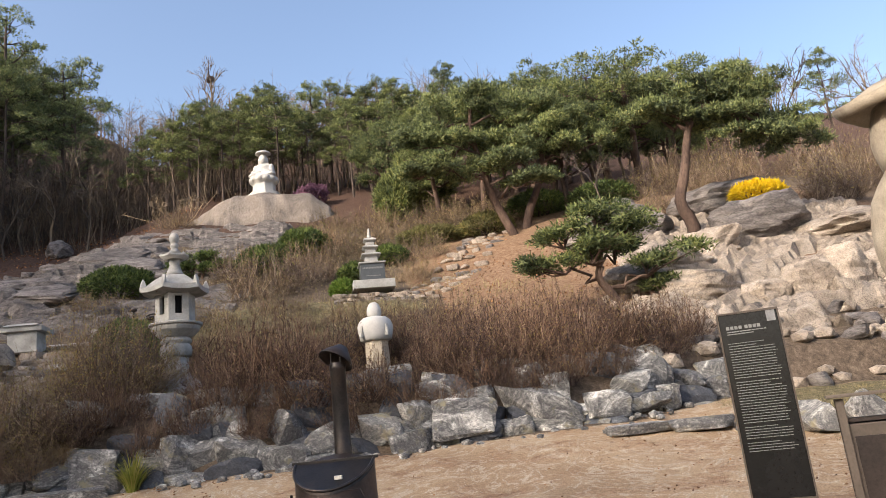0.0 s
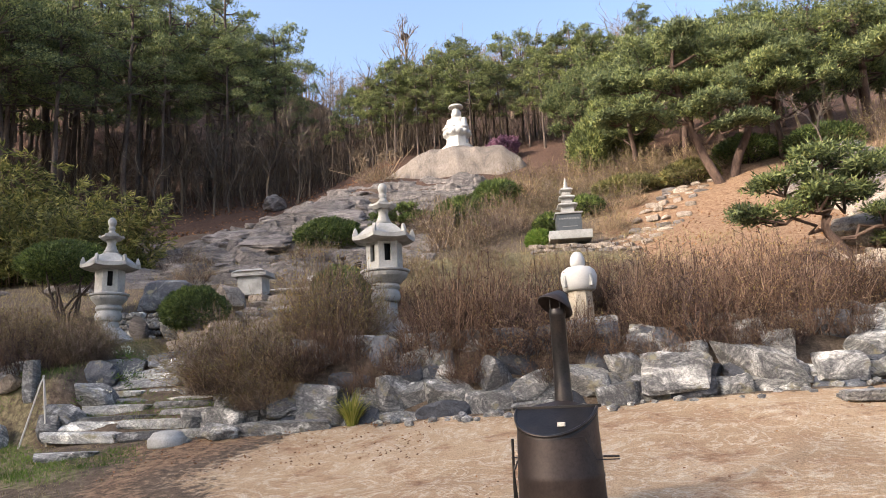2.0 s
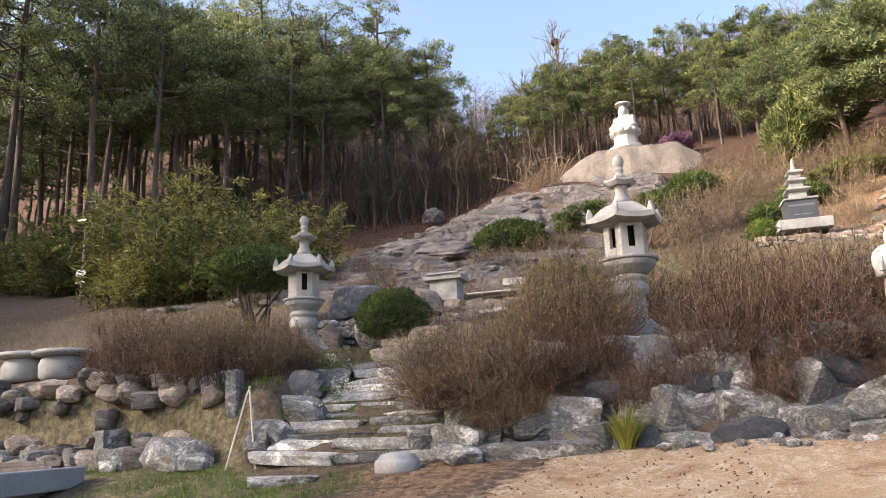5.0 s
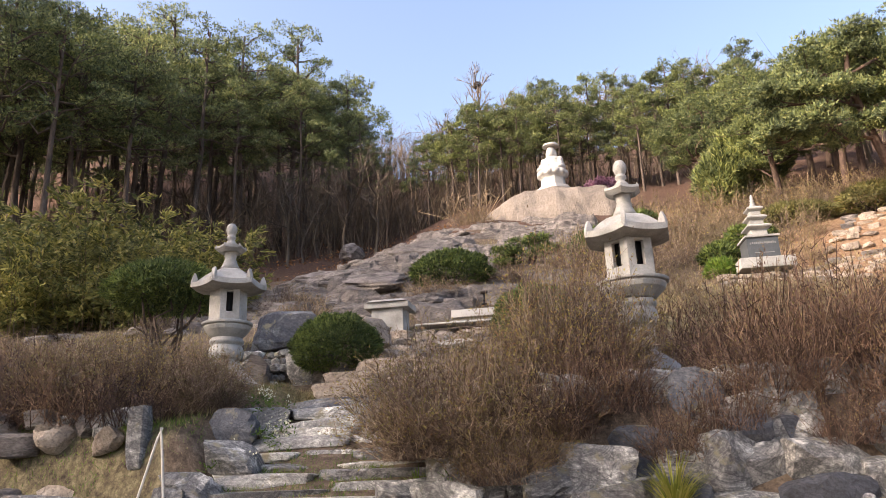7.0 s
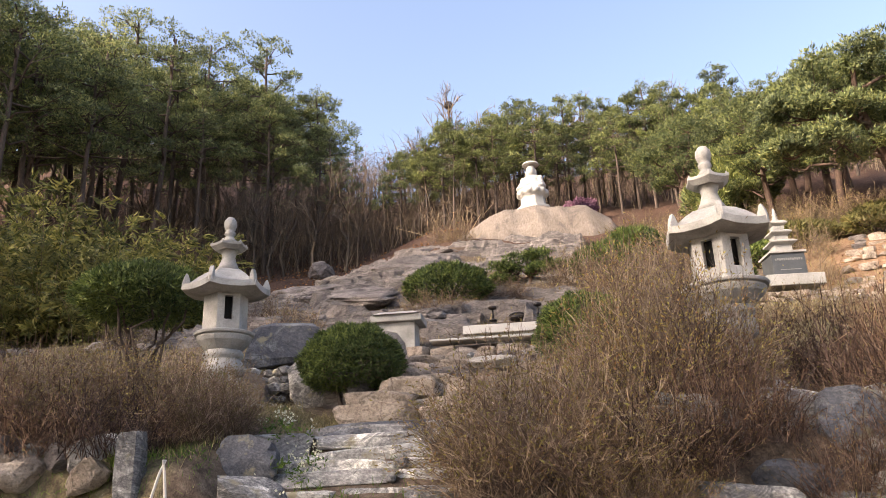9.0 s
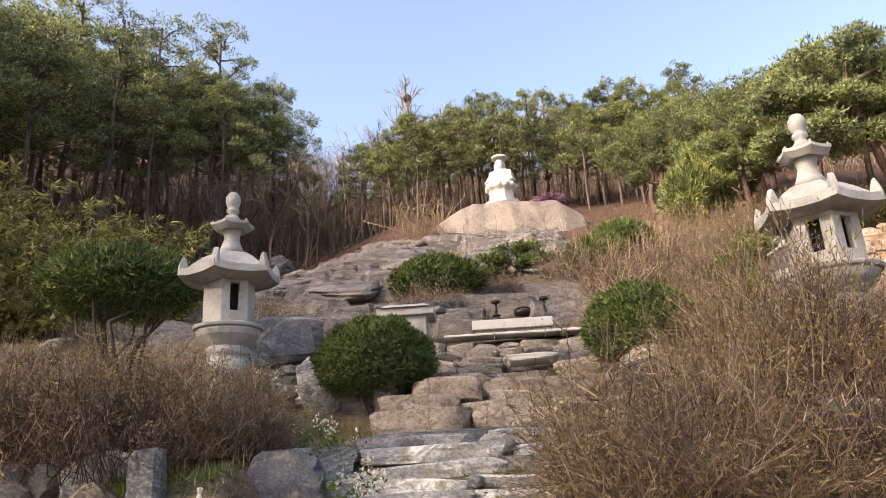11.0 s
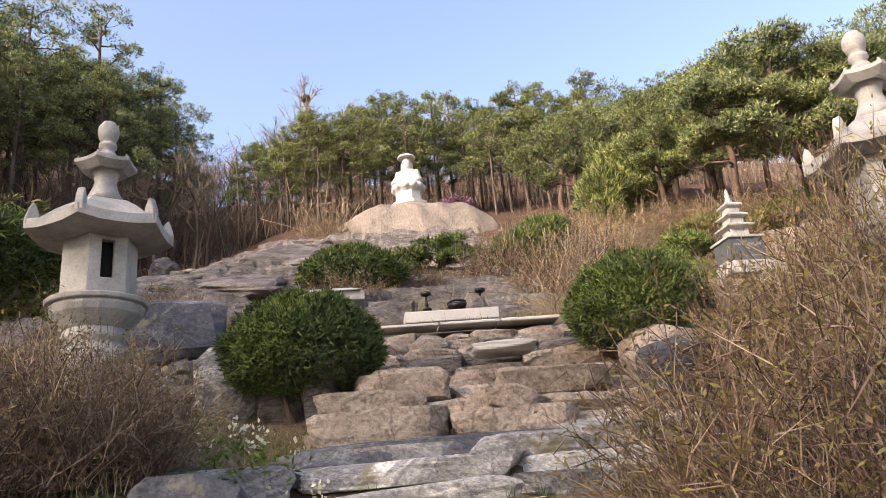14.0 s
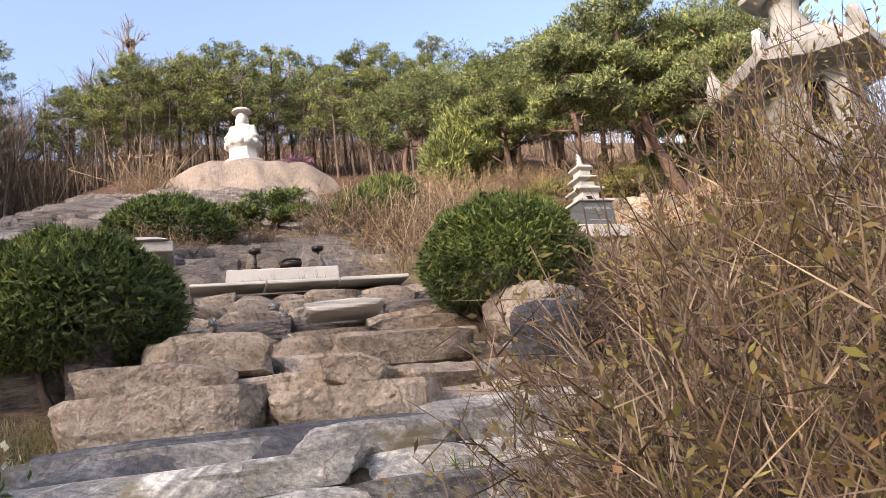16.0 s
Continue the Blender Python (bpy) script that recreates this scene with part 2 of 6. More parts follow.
STICK = surface("pale_stick", [(0.42, 0.39, 0.34), (0.56, 0.53, 0.48)], 6, 60, 0.7, 0.2, 0.005, 0.2)
BARK = surface("dark_bark", [(0.045, 0.034, 0.028), (0.085, 0.064, 0.052), (0.14, 0.105, 0.085)], 3, 22, 0.9, 0.9, 0.04, 0.4, 0, (1, 1, 0.3))
REDBARK = surface("red_pine_bark", [(0.045, 0.029, 0.023), (0.09, 0.057, 0.043), (0.15, 0.10, 0.075)], 2.2, 20, 0.9, 0.9, 0.04, 0.4, 0, (1, 1, 0.35))
GREYBARK = surface("grey_bark", [(0.13, 0.105, 0.09), (0.22, 0.18, 0.155)], 3, 30, 0.9, 0.4, 0.02, 0.3)
TWIG = foliage("brown_twigs", [(0.045, 0.029, 0.026), (0.10, 0.067, 0.057), (0.155, 0.107, 0.091), (0.22, 0.162, 0.138), (0.38, 0.31, 0.27)], 0.0, 0.8)
DARKTWIG = foliage("purple_brown_twigs", [(0.022, 0.013, 0.012), (0.052, 0.031, 0.028), (0.088, 0.053, 0.047), (0.13, 0.083, 0.073), (0.25, 0.185, 0.165)], 0.0, 0.8)
STRAWTWIG = foliage("straw_twigs", [(0.085, 0.06, 0.05), (0.16, 0.118, 0.094), (0.25, 0.195, 0.158)], 0.0, 0.8)
BUD = foliage("budding_leaves", [(0.13, 0.085, 0.05), (0.18, 0.145, 0.06), (0.25, 0.235, 0.09), (0.22, 0.12, 0.075)], 0.3)
REDBUD = foliage("reddish_buds", [(0.08, 0.045, 0.034), (0.135, 0.078, 0.052), (0.18, 0.125, 0.066), (0.20, 0.17, 0.075)], 0.2)
PINE = foliage("pine_needles", [(0.034, 0.05, 0.026), (0.08, 0.106, 0.047), (0.14, 0.168, 0.07), (0.23, 0.248, 0.108)], 0.2)
DARKPINE = foliage("dark_pine_needles", [(0.048, 0.066, 0.042), (0.105, 0.138, 0.07), (0.18, 0.215, 0.10), (0.29, 0.31, 0.145)], 0.22)
YEW = foliage("yew_needles", [(0.024, 0.042, 0.016), (0.052, 0.082, 0.027), (0.092, 0.13, 0.040), (0.15, 0.185, 0.06)], 0.2)
BAMBOO = foliage("bamboo_leaves", [(0.05, 0.064, 0.024), (0.13, 0.142, 0.048), (0.23, 0.222, 0.08), (0.34, 0.31, 0.125)], 0.3)
OLIVE = foliage("olive_leaves", [(0.09, 0.095, 0.04), (0.17, 0.165, 0.068), (0.27, 0.235, 0.115)], 0.2)
STRAW = foliage("dry_grass", [(0.15, 0.12, 0.068), (0.26, 0.215, 0.125), (0.37, 0.315, 0.20)], 0.2)
GREENGRASS = foliage("green_grass", [(0.04, 0.085, 0.015), (0.085, 0.15, 0.025), (0.15, 0.20, 0.05)], 0.3)
IRIS = foliage("yellow_green_blades", [(0.12, 0.16, 0.03), (0.24, 0.26, 0.06), (0.38, 0.34, 0.13)], 0.3)
PETAL = foliage("white_petals", [(0.55, 0.56, 0.50), (0.70, 0.70, 0.66)], 0.3)
AZALEA = foliage("magenta_petals", [(0.14, 0.06, 0.12), (0.25, 0.12, 0.22), (0.33, 0.19, 0.30)], 0.3)
FORSYTHIA = foliage("yellow_petals", [(0.55, 0.38, 0.01), (0.75, 0.55, 0.02)], 0.3)
LITTER = foliage("fallen_leaves", [(0.09, 0.04, 0.022), (0.19, 0.09, 0.045), (0.30, 0.16, 0.085)], 0.1)
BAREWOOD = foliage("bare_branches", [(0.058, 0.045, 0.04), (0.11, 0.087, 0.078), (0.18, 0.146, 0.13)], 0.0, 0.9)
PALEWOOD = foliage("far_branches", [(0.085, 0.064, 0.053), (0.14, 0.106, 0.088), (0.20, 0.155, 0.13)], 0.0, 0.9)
# near-black colour that stands for the shade inside the lantern chambers
CORE_SHADE = surface("painted_chamber_shade", [(0.01, 0.01, 0.011), (0.016, 0.016, 0.016)], 5, 40, 0.9, 0.0, 0.001, 0.1)
PAINT = surface("white_board", [(0.70, 0.70, 0.69), (0.78, 0.78, 0.77)], 3, 40, 0.5, 0.05, 0.002, 0.05)

# ---- mesh helpers ----


class Build:
    """Gathers arrays of points and faces into one mesh."""

    def __init__(self):
        self.v, self.f, self.n = [], [], 0

    def add(self, verts, faces):
        verts = np.asarray(verts, float).reshape(-1, 3)
        self.v.append(verts)
        self.f.extend((np.asarray(faces) + self.n).tolist())
        self.n += len(verts)

    def tube(self, pts, radii, sides=4, cap=False):
        pts = np.asarray(pts, float)
        k = len(pts)
        d = np.gradient(pts, axis=0)
        d /= np.linalg.norm(d, axis=1)[:, None] + 1e-9
        ref = np.array([0.31, 0.95, 0.05]) if abs(d[0][2]) > 0.5 else np.array([0, 0, 1.0])
        u = np.cross(d, ref)
        u /= np.linalg.norm(u, axis=1)[:, None] + 1e-9
        w = np.cross(d, u)
        a = np.arange(sides) * 2 * np.pi / sides
        ring = u[:, None] * np.cos(a)[None, :, None] + w[:, None] * np.sin(a)[None, :, None]
        v = pts[:, None] + ring * np.asarray(radii, float)[:, None, None]
        f = []
        for i in range(k - 1):
            for j in range(sides):
                q = (j + 1) % sides
                f.append((i * sides + j, i * sides + q, (i + 1) * sides + q, (i + 1) * sides + j))
        n0 = self.n
        self.add(v, f)
        if cap:
            self.f.append([n0 + i for i in range(sides)][::-1])
            self.f.append([n0 + (k - 1) * sides + i for i in range(sides)])

    def spikes(self, base, direction, length, width, facing=None):
        """One thin triangle for each base point, turned broadly to its facing where one is given."""
        base, direction = np.asarray(base), np.asarray(direction)
        direction = direction / (np.linalg.norm(direction, axis=1)[:, None] + 1e-9)
        side = np.cross(direction, np.random.normal(size=direction.shape) if facing is None else facing)
        side /= np.linalg.norm(side, axis=1)[:, None] + 1e-9
        length = np.broadcast_to(length, len(base))[:, None]
        width = np.broadcast_to(width, len(base))[:, None]
        v = np.stack([base - side * width / 2, base + side * width / 2, base + direction * length], 1)
        i = np.arange(len(base))[:, None] * 3
        self.add(v, i + np.array([[0, 1, 2]]))

    def leaves(self, base, direction, length, width):
        """One diamond for each base point."""
        base, direction = np.asarray(base), np.asarray(direction)
        direction = direction / (np.linalg.norm(direction, axis=1)[:, None] + 1e-9)
        side = np.cross(direction, np.random.normal(size=direction.shape))
        side /= np.linalg.norm(side, axis=1)[:, None] + 1e-9
        length = np.broadcast_to(length, len(base))[:, None]
        width = np.broadcast_to(width, len(base))[:, None]
        mid = base + direction * length * 0.45
        v = np.stack([base, mid - side * width / 2, base + direction * length, mid + side * width / 2], 1)
        i = np.arange(len(base))[:, None] * 4
        self.add(v, i + np.array([[0, 1, 2, 3]]))

    def box(self, x, y, z, sx, sy, sz, m=None):
        c = np.array([(i, j, k) for i in (-0.5, 0.5) for j in (-0.5, 0.5) for k in (-0.5, 0.5)]) * (sx, sy, sz) + (x, y, z)
        if m is not None:
            c = np.array([m @ Vector(p) for p in c])
        self.add(c, [(0, 1, 3, 2), (4, 6, 7, 5), (0, 4, 5, 1), (2, 3, 7, 6), (0, 2, 6, 4), (1, 5, 7, 3)])

    def lathe(self, profile, sides=24, turn=0.0, flat=False, caps=True):
        """profile: (radius, z) from below upwards."""
        a = np.arange(sides) * 2 * np.pi / sides + radians(turn)
        r, z = np.array(profile, float).T
        v = np.stack([np.outer(r, np.cos(a)), np.outer(r, np.sin(a)), np.repeat(z[:, None], sides, 1)], -1)
        f = [(i * sides + j, i * sides + (j + 1) % sides, (i + 1) * sides + (j + 1) % sides, (i + 1) * sides + j) for i in range(len(r) - 1) for j in range(sides)]
        n0 = self.n
        self.add(v, f)
        if caps:
            self.f.append([n0 + i for i in range(sides)][::-1])
            self.f.append([n0 + (len(r) - 1) * sides + i for i in range(sides)])

    def mesh(self, name, smooth=False):
        me = bpy.data.meshes.new(name)
        me.from_pydata(np.concatenate(self.v).tolist(), [], self.f)
        if smooth:
            me.polygons.foreach_set("use_smooth", [True] * len(me.polygons))
        return me


def part(name, b, material, parent=None, label="", smooth=False, bevel=0.0):
    """Links a Build (or a ready mesh) as one mesh object under a thing or a part."""
    me = b if isinstance(b, bpy.types.Mesh) else b.mesh(name, smooth)
    if not me.materials:
        me.materials.append(material)
    ob = new(name, me)
    if parent:
        ob.parent = parent
    if label:
        tagged(ob, label)
    if bevel:
        mod = ob.modifiers.new("bevel", "BEVEL")
        mod.width, mod.segments, mod.limit_method = bevel, 2, "ANGLE"
    return ob


def thing(name, x, y, z, label, category, group="", rz=0, kind=""):
    ob = new(name)
    ob.matrix_basis = pose(x, y, z, 0, 0, rz)
    return tagged(ob, label, category, group, kind)


def lerp(t, p):
    if t <= p[0][0]:
        return p[0][1]
    for (a, b), (c, d) in zip(p, p[1:]):
        if t <= c:
            return b + (d - b) * (t - a) / (c - a)
    return p[-1][1]


def sm(a, b, t):
    t = min(1, max(0, (t - a) / (b - a)))
    return t * t * (3 - 2 * t)


# ---- the ground: a sloping yard, a rock-faced bank and the hillside ----
YARD = [(-60, -3.5), (0.6, -0.22), (6.2, 0.40), (8.4, 0.72), (10.4, 1.1), (12, 1.35), (20, 3.2)]
BANK = [(9, 1.5), (10.9, 1.85), (12, 2.15), (13, 2.42), (14.3, 2.8), (15.4, 3.3), (17.2, 3.9), (18.7, 4.42), (21.6, 5.45), (23, 5.9), (24, 6.6),
        (27.5, 8.2), (34, 11.2), (41, 14.3), (60, 23.2), (100, 43), (140, 54), (220, 60), (500, 60)]


def front_line(x):
    return 10.75 + 0.5 * sm(-6, -9, x) + 0.9 * sm(3.2, 6, x)


def height(x, y):
    yard = lerp(y, YARD) + 0.03 * max(-8, min(6, x))
    bank = lerp(y, BANK)
    bank -= 0.15 * sm(18.2, 18.5, y) * (1 - sm(19.4, 20, y)) * sm(-7, -6.6, x) * (1 - sm(-4.4, -4, x))
    bank += 0.20 * max(0, min(x - 2.5, 9)) * sm(11, 22, y) * (1 - 0.5 * sm(24, 40, y))
    bank -= 2.0 * sm(-8, -15, x) * sm(20, 40, y)
    bank += 12 * sm(-24, -46, x) * sm(49, 85, y)
    # a level terrace before the dry wall
    terrace = sm(-10.2, -9.6, x) * (1 - sm(-7.4, -7.1, x)) * sm(13.4, 13.8, y) * (1 - sm(15.72, 15.86, y))
    bank += (min(bank, 2.58 + 0.16 * (y - 13.4)) - bank) * terrace
    # unseen ridge far left, added to keep the low sun off the yard
    shade_ridge = sm(-30, -52, x) * sm(40, 18, y) * sm(-95, -65, y)
    yard += 25 * shade_ridge
    bank += max(0, 27 - bank) * shade_ridge
    f = front_line(x)
    k = sm(f + 0.05, f + 0.4, y)
    # the stairs are cut into the bank
    cut = sm(-7.5, -7.2, x) * (1 - sm(-4.7, -4.4, x))
    if cut > 0:
        stair = lerp(y, [(10.6, 1.0), (12.9, 2.2), (13.5, 2.3), (17.0, 3.7), (17.3, 3.9)])
        if 10.4 < y < 17.2:
            return (yard * (1 - k) + bank * k) * (1 - cut) + min(stair, yard * (1 - k) + bank * k) * cut
    return yard * (1 - k) + bank * k


def rough_height(x, y):
    far = sm(16, 40, y)
    p = Vector((x, y, 0))
    return height(x, y) + noise.noise(p * 1.7) * 0.035 + noise.noise(p * 0.35) * (0.05 + 0.35 * far)


def axis(lo, hi, fine, start, end, grow=1.13):
    pts = list(np.arange(lo, hi + fine / 2, fine))
    step = fine
    while pts[-1] < end:
        step = min(step * grow, 14)
        pts.append(pts[-1] + step)
    step = fine
    while pts[0] > start:
        step = min(step * grow, 14)
        pts.insert(0, pts[0] - step)
    return pts


def make_ground():
    xs, ys = axis(-14, 9, 0.22, -420, 420), axis(-1, 26, 0.2, -260, 500)
    v, zone = [], []
    for y in ys:
        for x in xs:
            v.append((x, y, rough_height(x, y)))
            f = front_line(x)
            wob = noise.noise(Vector((x * 0.6, y * 0.6, 3)))
            yard = 1 - sm(f - 0.3, f, y)
            sand = yard * sm(-4.6, -2.6, x + wob * 1.6) * (1 - sm(-60, -70, y))
            left = yard * (1 - sm(-6.5, -4.8, x + wob * 1.4))
            grass = 0.75 * left * sm(-0.5, 0.15, noise.noise(Vector((x * 0.9, y * 0.9, 9))) + 0.1)
            grass = max(grass, 0.8 * yard * sm(5.0, 6.5, x + wob) * sm(7, 9, y))
            grass = max(grass, 0.8 * sm(12.8, 13.2, y) * (1 - sm(13.8, 14.6, y)) * (1 - sm(-7, -6.6, x)) * sm(-9.5, -9, x))
            grass = max(grass, 0.75 * sm(14.5, 16, y) * (1 - sm(20.5, 21.5, y + wob)) * sm(-4.2, -3.5, x) * (1 - sm(1.2, 2.2, x + wob)))
            grass = max(grass, 0.55 * sm(-7.2, -7.5, x + 0.3 * wob) * sm(f - 1.2, f - 0.6, y) * (1 - sm(f + 0.5, f + 1.0, y)))
            soil = yard * (1 - sand) * (1 - left)
            earth = sm(1.4, 2.6, x + wob) * sm(13, 14.5, y) * (1 - sm(25, 30, y + wob * 2)) * (1 - sm(15, 18, x))
            earth = max(earth, 0.85 * sm(19, 21, y) * sm(1.5, 3, x) * (1 - sm(27, 31, y)) * (1 - sm(14, 16, x)), 0.55 * soil)
            leaf = sm(30, 36, y + wob * 3)
            zone.append((sand, grass, earth, leaf))
    nx, ny = len(xs), len(ys)
    f = [(j * nx + i, j * nx + i + 1, (j + 1) * nx + i + 1, (j + 1) * nx + i) for j in range(ny - 1) for i in range(nx - 1)]
    me = bpy.data.meshes.new("ground")
    me.from_pydata(v, [], f)
    att = me.color_attributes.new("zone", "FLOAT_COLOR", "POINT")
    att.data.foreach_set("color", np.array(zone).ravel())
    me.polygons.foreach_set("use_smooth", [True] * len(me.polygons))
    me.materials.append(SOIL)
    tagged(new("ground", me), "sloping yard and hillside of sandy soil, grass and leaf litter", "ground", kind="structure")


make_ground()

# ---- rocks ----


def rock_mesh(name, seed, planes=14, blocky=0.0, noise_amp=0.05, sub=3, squash=(1, 1, 1)):
    """A broken boulder: the room inside tilted planes, roughened. About one unit across."""
    rng = np.random.RandomState(seed)
    nrm = rng.normal(size=(planes, 3))
    nrm /= np.linalg.norm(nrm, axis=1)[:, None]
    dist = rng.uniform(0.33, 0.5, planes)
    axes = np.array([(1, 0, 0), (-1, 0, 0), (0, 1, 0), (0, -1, 0), (0, 0, 1), (0, 0, -1)], float)
    axes += rng.normal(size=(6, 3)) * (0.09 if blocky else 0.14)
    axes /= np.linalg.norm(axes, axis=1)[:, None]
    if blocky:
        dist = dist + blocky
    nrm, dist = np.concatenate([nrm, axes]), np.concatenate([dist, np.full(6, 0.46)])
    bm = bmesh.new()
    if blocky > 0.1:
        bmesh.ops.create_cube(bm, size=2)
        bmesh.ops.subdivide_edges(bm, edges=bm.edges[:], cuts=2 * sub, use_grid_fill=True)
    else:
        bmesh.ops.create_icosphere(bm, subdivisions=sub, radius=1)
    for v in bm.verts:
        d = np.array(v.co.normalized())
        k = nrm @ d
        r = np.min(np.where(k > 0.05, dist / np.maximum(k, 0.05), 9.0))
        p = Vector(d * r)
        p *= 1 + noise_amp * (noise.noise(p * 3.1 + Vector((seed * 7.3, 0, 0))) + 0.6 * noise.noise(p * 8 + Vector((0, seed * 3.1, 0))))
        if sub > 3:
            p *= 1 + 0.07 * noise.noise(Vector((seed, 0, p.z * 11))) + 0.035 * noise.noise(p * 17 + Vector((seed, 0, 0)))
        v.co = p
    lo = [min(v.co[i] for v in bm.verts) for i in range(3)]
    hi = [max(v.co[i] for v in bm.verts) for i in range(3)]
    for v in bm.verts:
        for i in range(3):
            v.co[i] = ((v.co[i] - lo[i]) / (hi[i] - lo[i]) - 0.5) * squash[i]
    me = bpy.data.meshes.new(name)
    bm.to_mesh(me)
    bm.free()
    return me


def shared(meshes, material):
    out = []
    for me in meshes:
        c = me.copy()
        c.materials.clear()
        c.materials.append(material)
        out.append(c)
    return out


ROUGH = [rock_mesh("stone", 10 + i, 9, 0.0, 0.05) for i in range(8)]
BLOCK = [rock_mesh("stone", 40 + i, 8, 0.15, 0.055) for i in range(8)]
ROUGH2 = [rock_mesh("stone", 10 + i, 12, 0.0, 0.06, 2) for i in range(8)]
BLOCK2 = [rock_mesh("stone", 40 + i, 8, 0.15, 0.055, 2) for i in range(8)]
SMALL = [rock_mesh("stone", 70 + i, 9, 0.06, 0.05, 1) for i in range(6)]
KINDS = {"grey": shared(ROUGH, GNEISS), "greyblock": shared(BLOCK, GNEISS), "dark": shared(ROUGH, SLATE), "darkblock": shared(BLOCK, SLATE), "tan": shared(ROUGH, TAN),
         "tanblock": shared(BLOCK, TAN), "outcrop": shared(ROUGH, OUTCROP), "small": shared(SMALL, GNEISS), "smalltan": shared(SMALL, TAN), "outblock": shared(BLOCK, OUTCROP)}
BIG = [rock_mesh("stone", 140 + i, 22, 0.05, 0.16, 4) for i in range(5)]
HUGE = {"tan": shared(BIG, TAN), "tanblock": shared(BIG, TAN), "outcrop": shared(BIG, OUTCROP), "outblock": shared(BIG, OUTCROP)}
KINDS["stepblock"] = shared(BLOCK, STEPSTONE)
LOW = {"stepblock": shared(BLOCK2, STEPSTONE), "grey": shared(ROUGH2, GNEISS), "greyblock": shared(BLOCK2, GNEISS), "dark": shared(ROUGH2, SLATE), "darkblock": shared(BLOCK2, SLATE), "tan": shared(ROUGH2, TAN),
       "tanblock": shared(BLOCK2, TAN), "outcrop": shared(ROUGH2, OUTCROP), "small": KINDS["small"], "smalltan": KINDS["smalltan"], "outblock": shared(BLOCK2, OUTCROP)}
rng = random.Random(5)


def stone(kind, x, y, z, sx, sy, sz, rz=0.0, tilt=(0, 0), parent=None, name="stone"):
    """A rock whose middle stands at x, y with its foot at z."""
    fine = (y < 14.2 and sx > 0.34 and x > -8.5) or sx > 1.2
    source = HUGE if sx > 0.85 and kind in HUGE and (y > 18.5 or x > 4) else (KINDS if fine else LOW)
    ob = new(name, rng.choice(source[kind]))
    m = pose(x, y, z + sz / 2, tilt[0], tilt[1], rz) @ Matrix.Diagonal((sx, sy, sz, 1))
    if parent:
        ob.parent = parent
        m = parent.matrix_basis.inverted() @ m
    ob.matrix_basis = m
    return ob


# the rock wall along the yard: its face rocks one by one, then a fill of courses behind
wall = thing("rock_wall", 0, 10.8, 1.2, "rough retaining wall of grey veined boulders along the yard", "rock wall", kind="structure")
FACE = [("grey", -3.72, 10.85, 1.20, 0.44, 0.45, 0.30, 10), ("greyblock", -3.31, 10.95, 1.2, 0.68, 0.55, 0.46, -5), ("dark", -2.86, 11.2, 1.45, 0.66, 0.5, 0.36, 20),
        ("grey", -2.24, 10.9, 1.15, 0.48, 0.4, 0.55, 30), ("grey", -1.91, 11.3, 1.25, 1.05, 0.6, 0.80, -12), ("grey", -1.37, 11.0, 1.22, 0.82, 0.5, 0.42, 8),
        ("grey", -0.80, 11.0, 1.3, 0.52, 0.5, 0.58, 40), ("greyblock", -3.83, 11.45, 1.5, 0.52, 0.5, 0.5, 6)]
FACE2 = [("grey", -0.28, 11.0, 1.25, 0.68, 0.5, 0.42, 3), ("grey", 0.44, 10.9, 1.3, 0.62, 0.5, 0.44, -8), ("grey", 0.88, 11.05, 1.3, 0.60, 0.5, 0.56, 14),
         ("greyblock", 1.51, 10.85, 1.25, 0.82, 0.55, 0.56, -4), ("grey", 2.55, 11.0, 1.28, 1.26, 0.6, 0.54, 5), ("grey", 3.34, 11.1, 1.3, 0.54, 0.45, 0.34, 25),
         ("greyblock", 4.25, 11.45, 1.45, 0.82, 0.6, 0.72, 12), ("grey", 4.18, 11.15, 1.38, 0.8, 0.45, 0.26, 0), ("grey", 4.90, 11.75, 1.45, 0.55, 0.5, 0.4, 50)]
FACE3 = [("greyblock", -3.39, 11.6, 1.55, 0.55, 0.5, 0.48, -15), ("grey", -2.99, 12.0, 1.85, 1.1, 0.6, 0.36, 4), ("small", -4.32, 11.1, 1.25, 0.38, 0.36, 0.36, 0),
         ("grey", -5.02, 10.95, 1.05, 0.46, 0.42, 0.38, 30), ("small", -2.50, 11.45, 1.6, 0.34, 0.35, 0.34, 0), ("greyblock", 1.21, 11.35, 1.75, 0.55, 0.45, 0.36, 4),
         ("greyblock", 0.68, 11.7, 2.05, 0.5, 0.45, 0.36, -6), ("grey", -2.45, 11.75, 1.75, 0.6, 0.5, 0.45, 30), ("grey", -4.1, 11.75, 1.6, 0.7, 0.5, 0.5, 0)]
for kind, x, y, z, sx, sy, sz, rz in FACE + FACE2 + FACE3:
    stone(kind, x, y, z - 0.05, sx * 1.1, sy * 1.1, sz * 1.08, rz, (rng.uniform(-6, 6), rng.uniform(-8, 8)), wall)
for c in range(3):
    x = -4.9 + 0.15 * c
    while x < 5.6:
        w = rng.uniform(0.3, 0.7)
        if c < 2 or rng.random() < 0.6:
            y = front_line(x) + 0.15 + 0.1 * c + rng.uniform(-0.06, 0.08)
            z = 0.98 + 0.02 * x + 0.27 * c
            stone(rng.choice(["grey", "greyblock", "greyblock", "dark"]), x + w / 2, y, z + rng.uniform(-0.05, 0.05), w * 1.15, rng.uniform(0.4, 0.55), rng.uniform(0.3, 0.46), rng.uniform(-14, 14), (rng.uniform(-10, 10), rng.uniform(-10, 10)), wall)
        x += w * 1.0
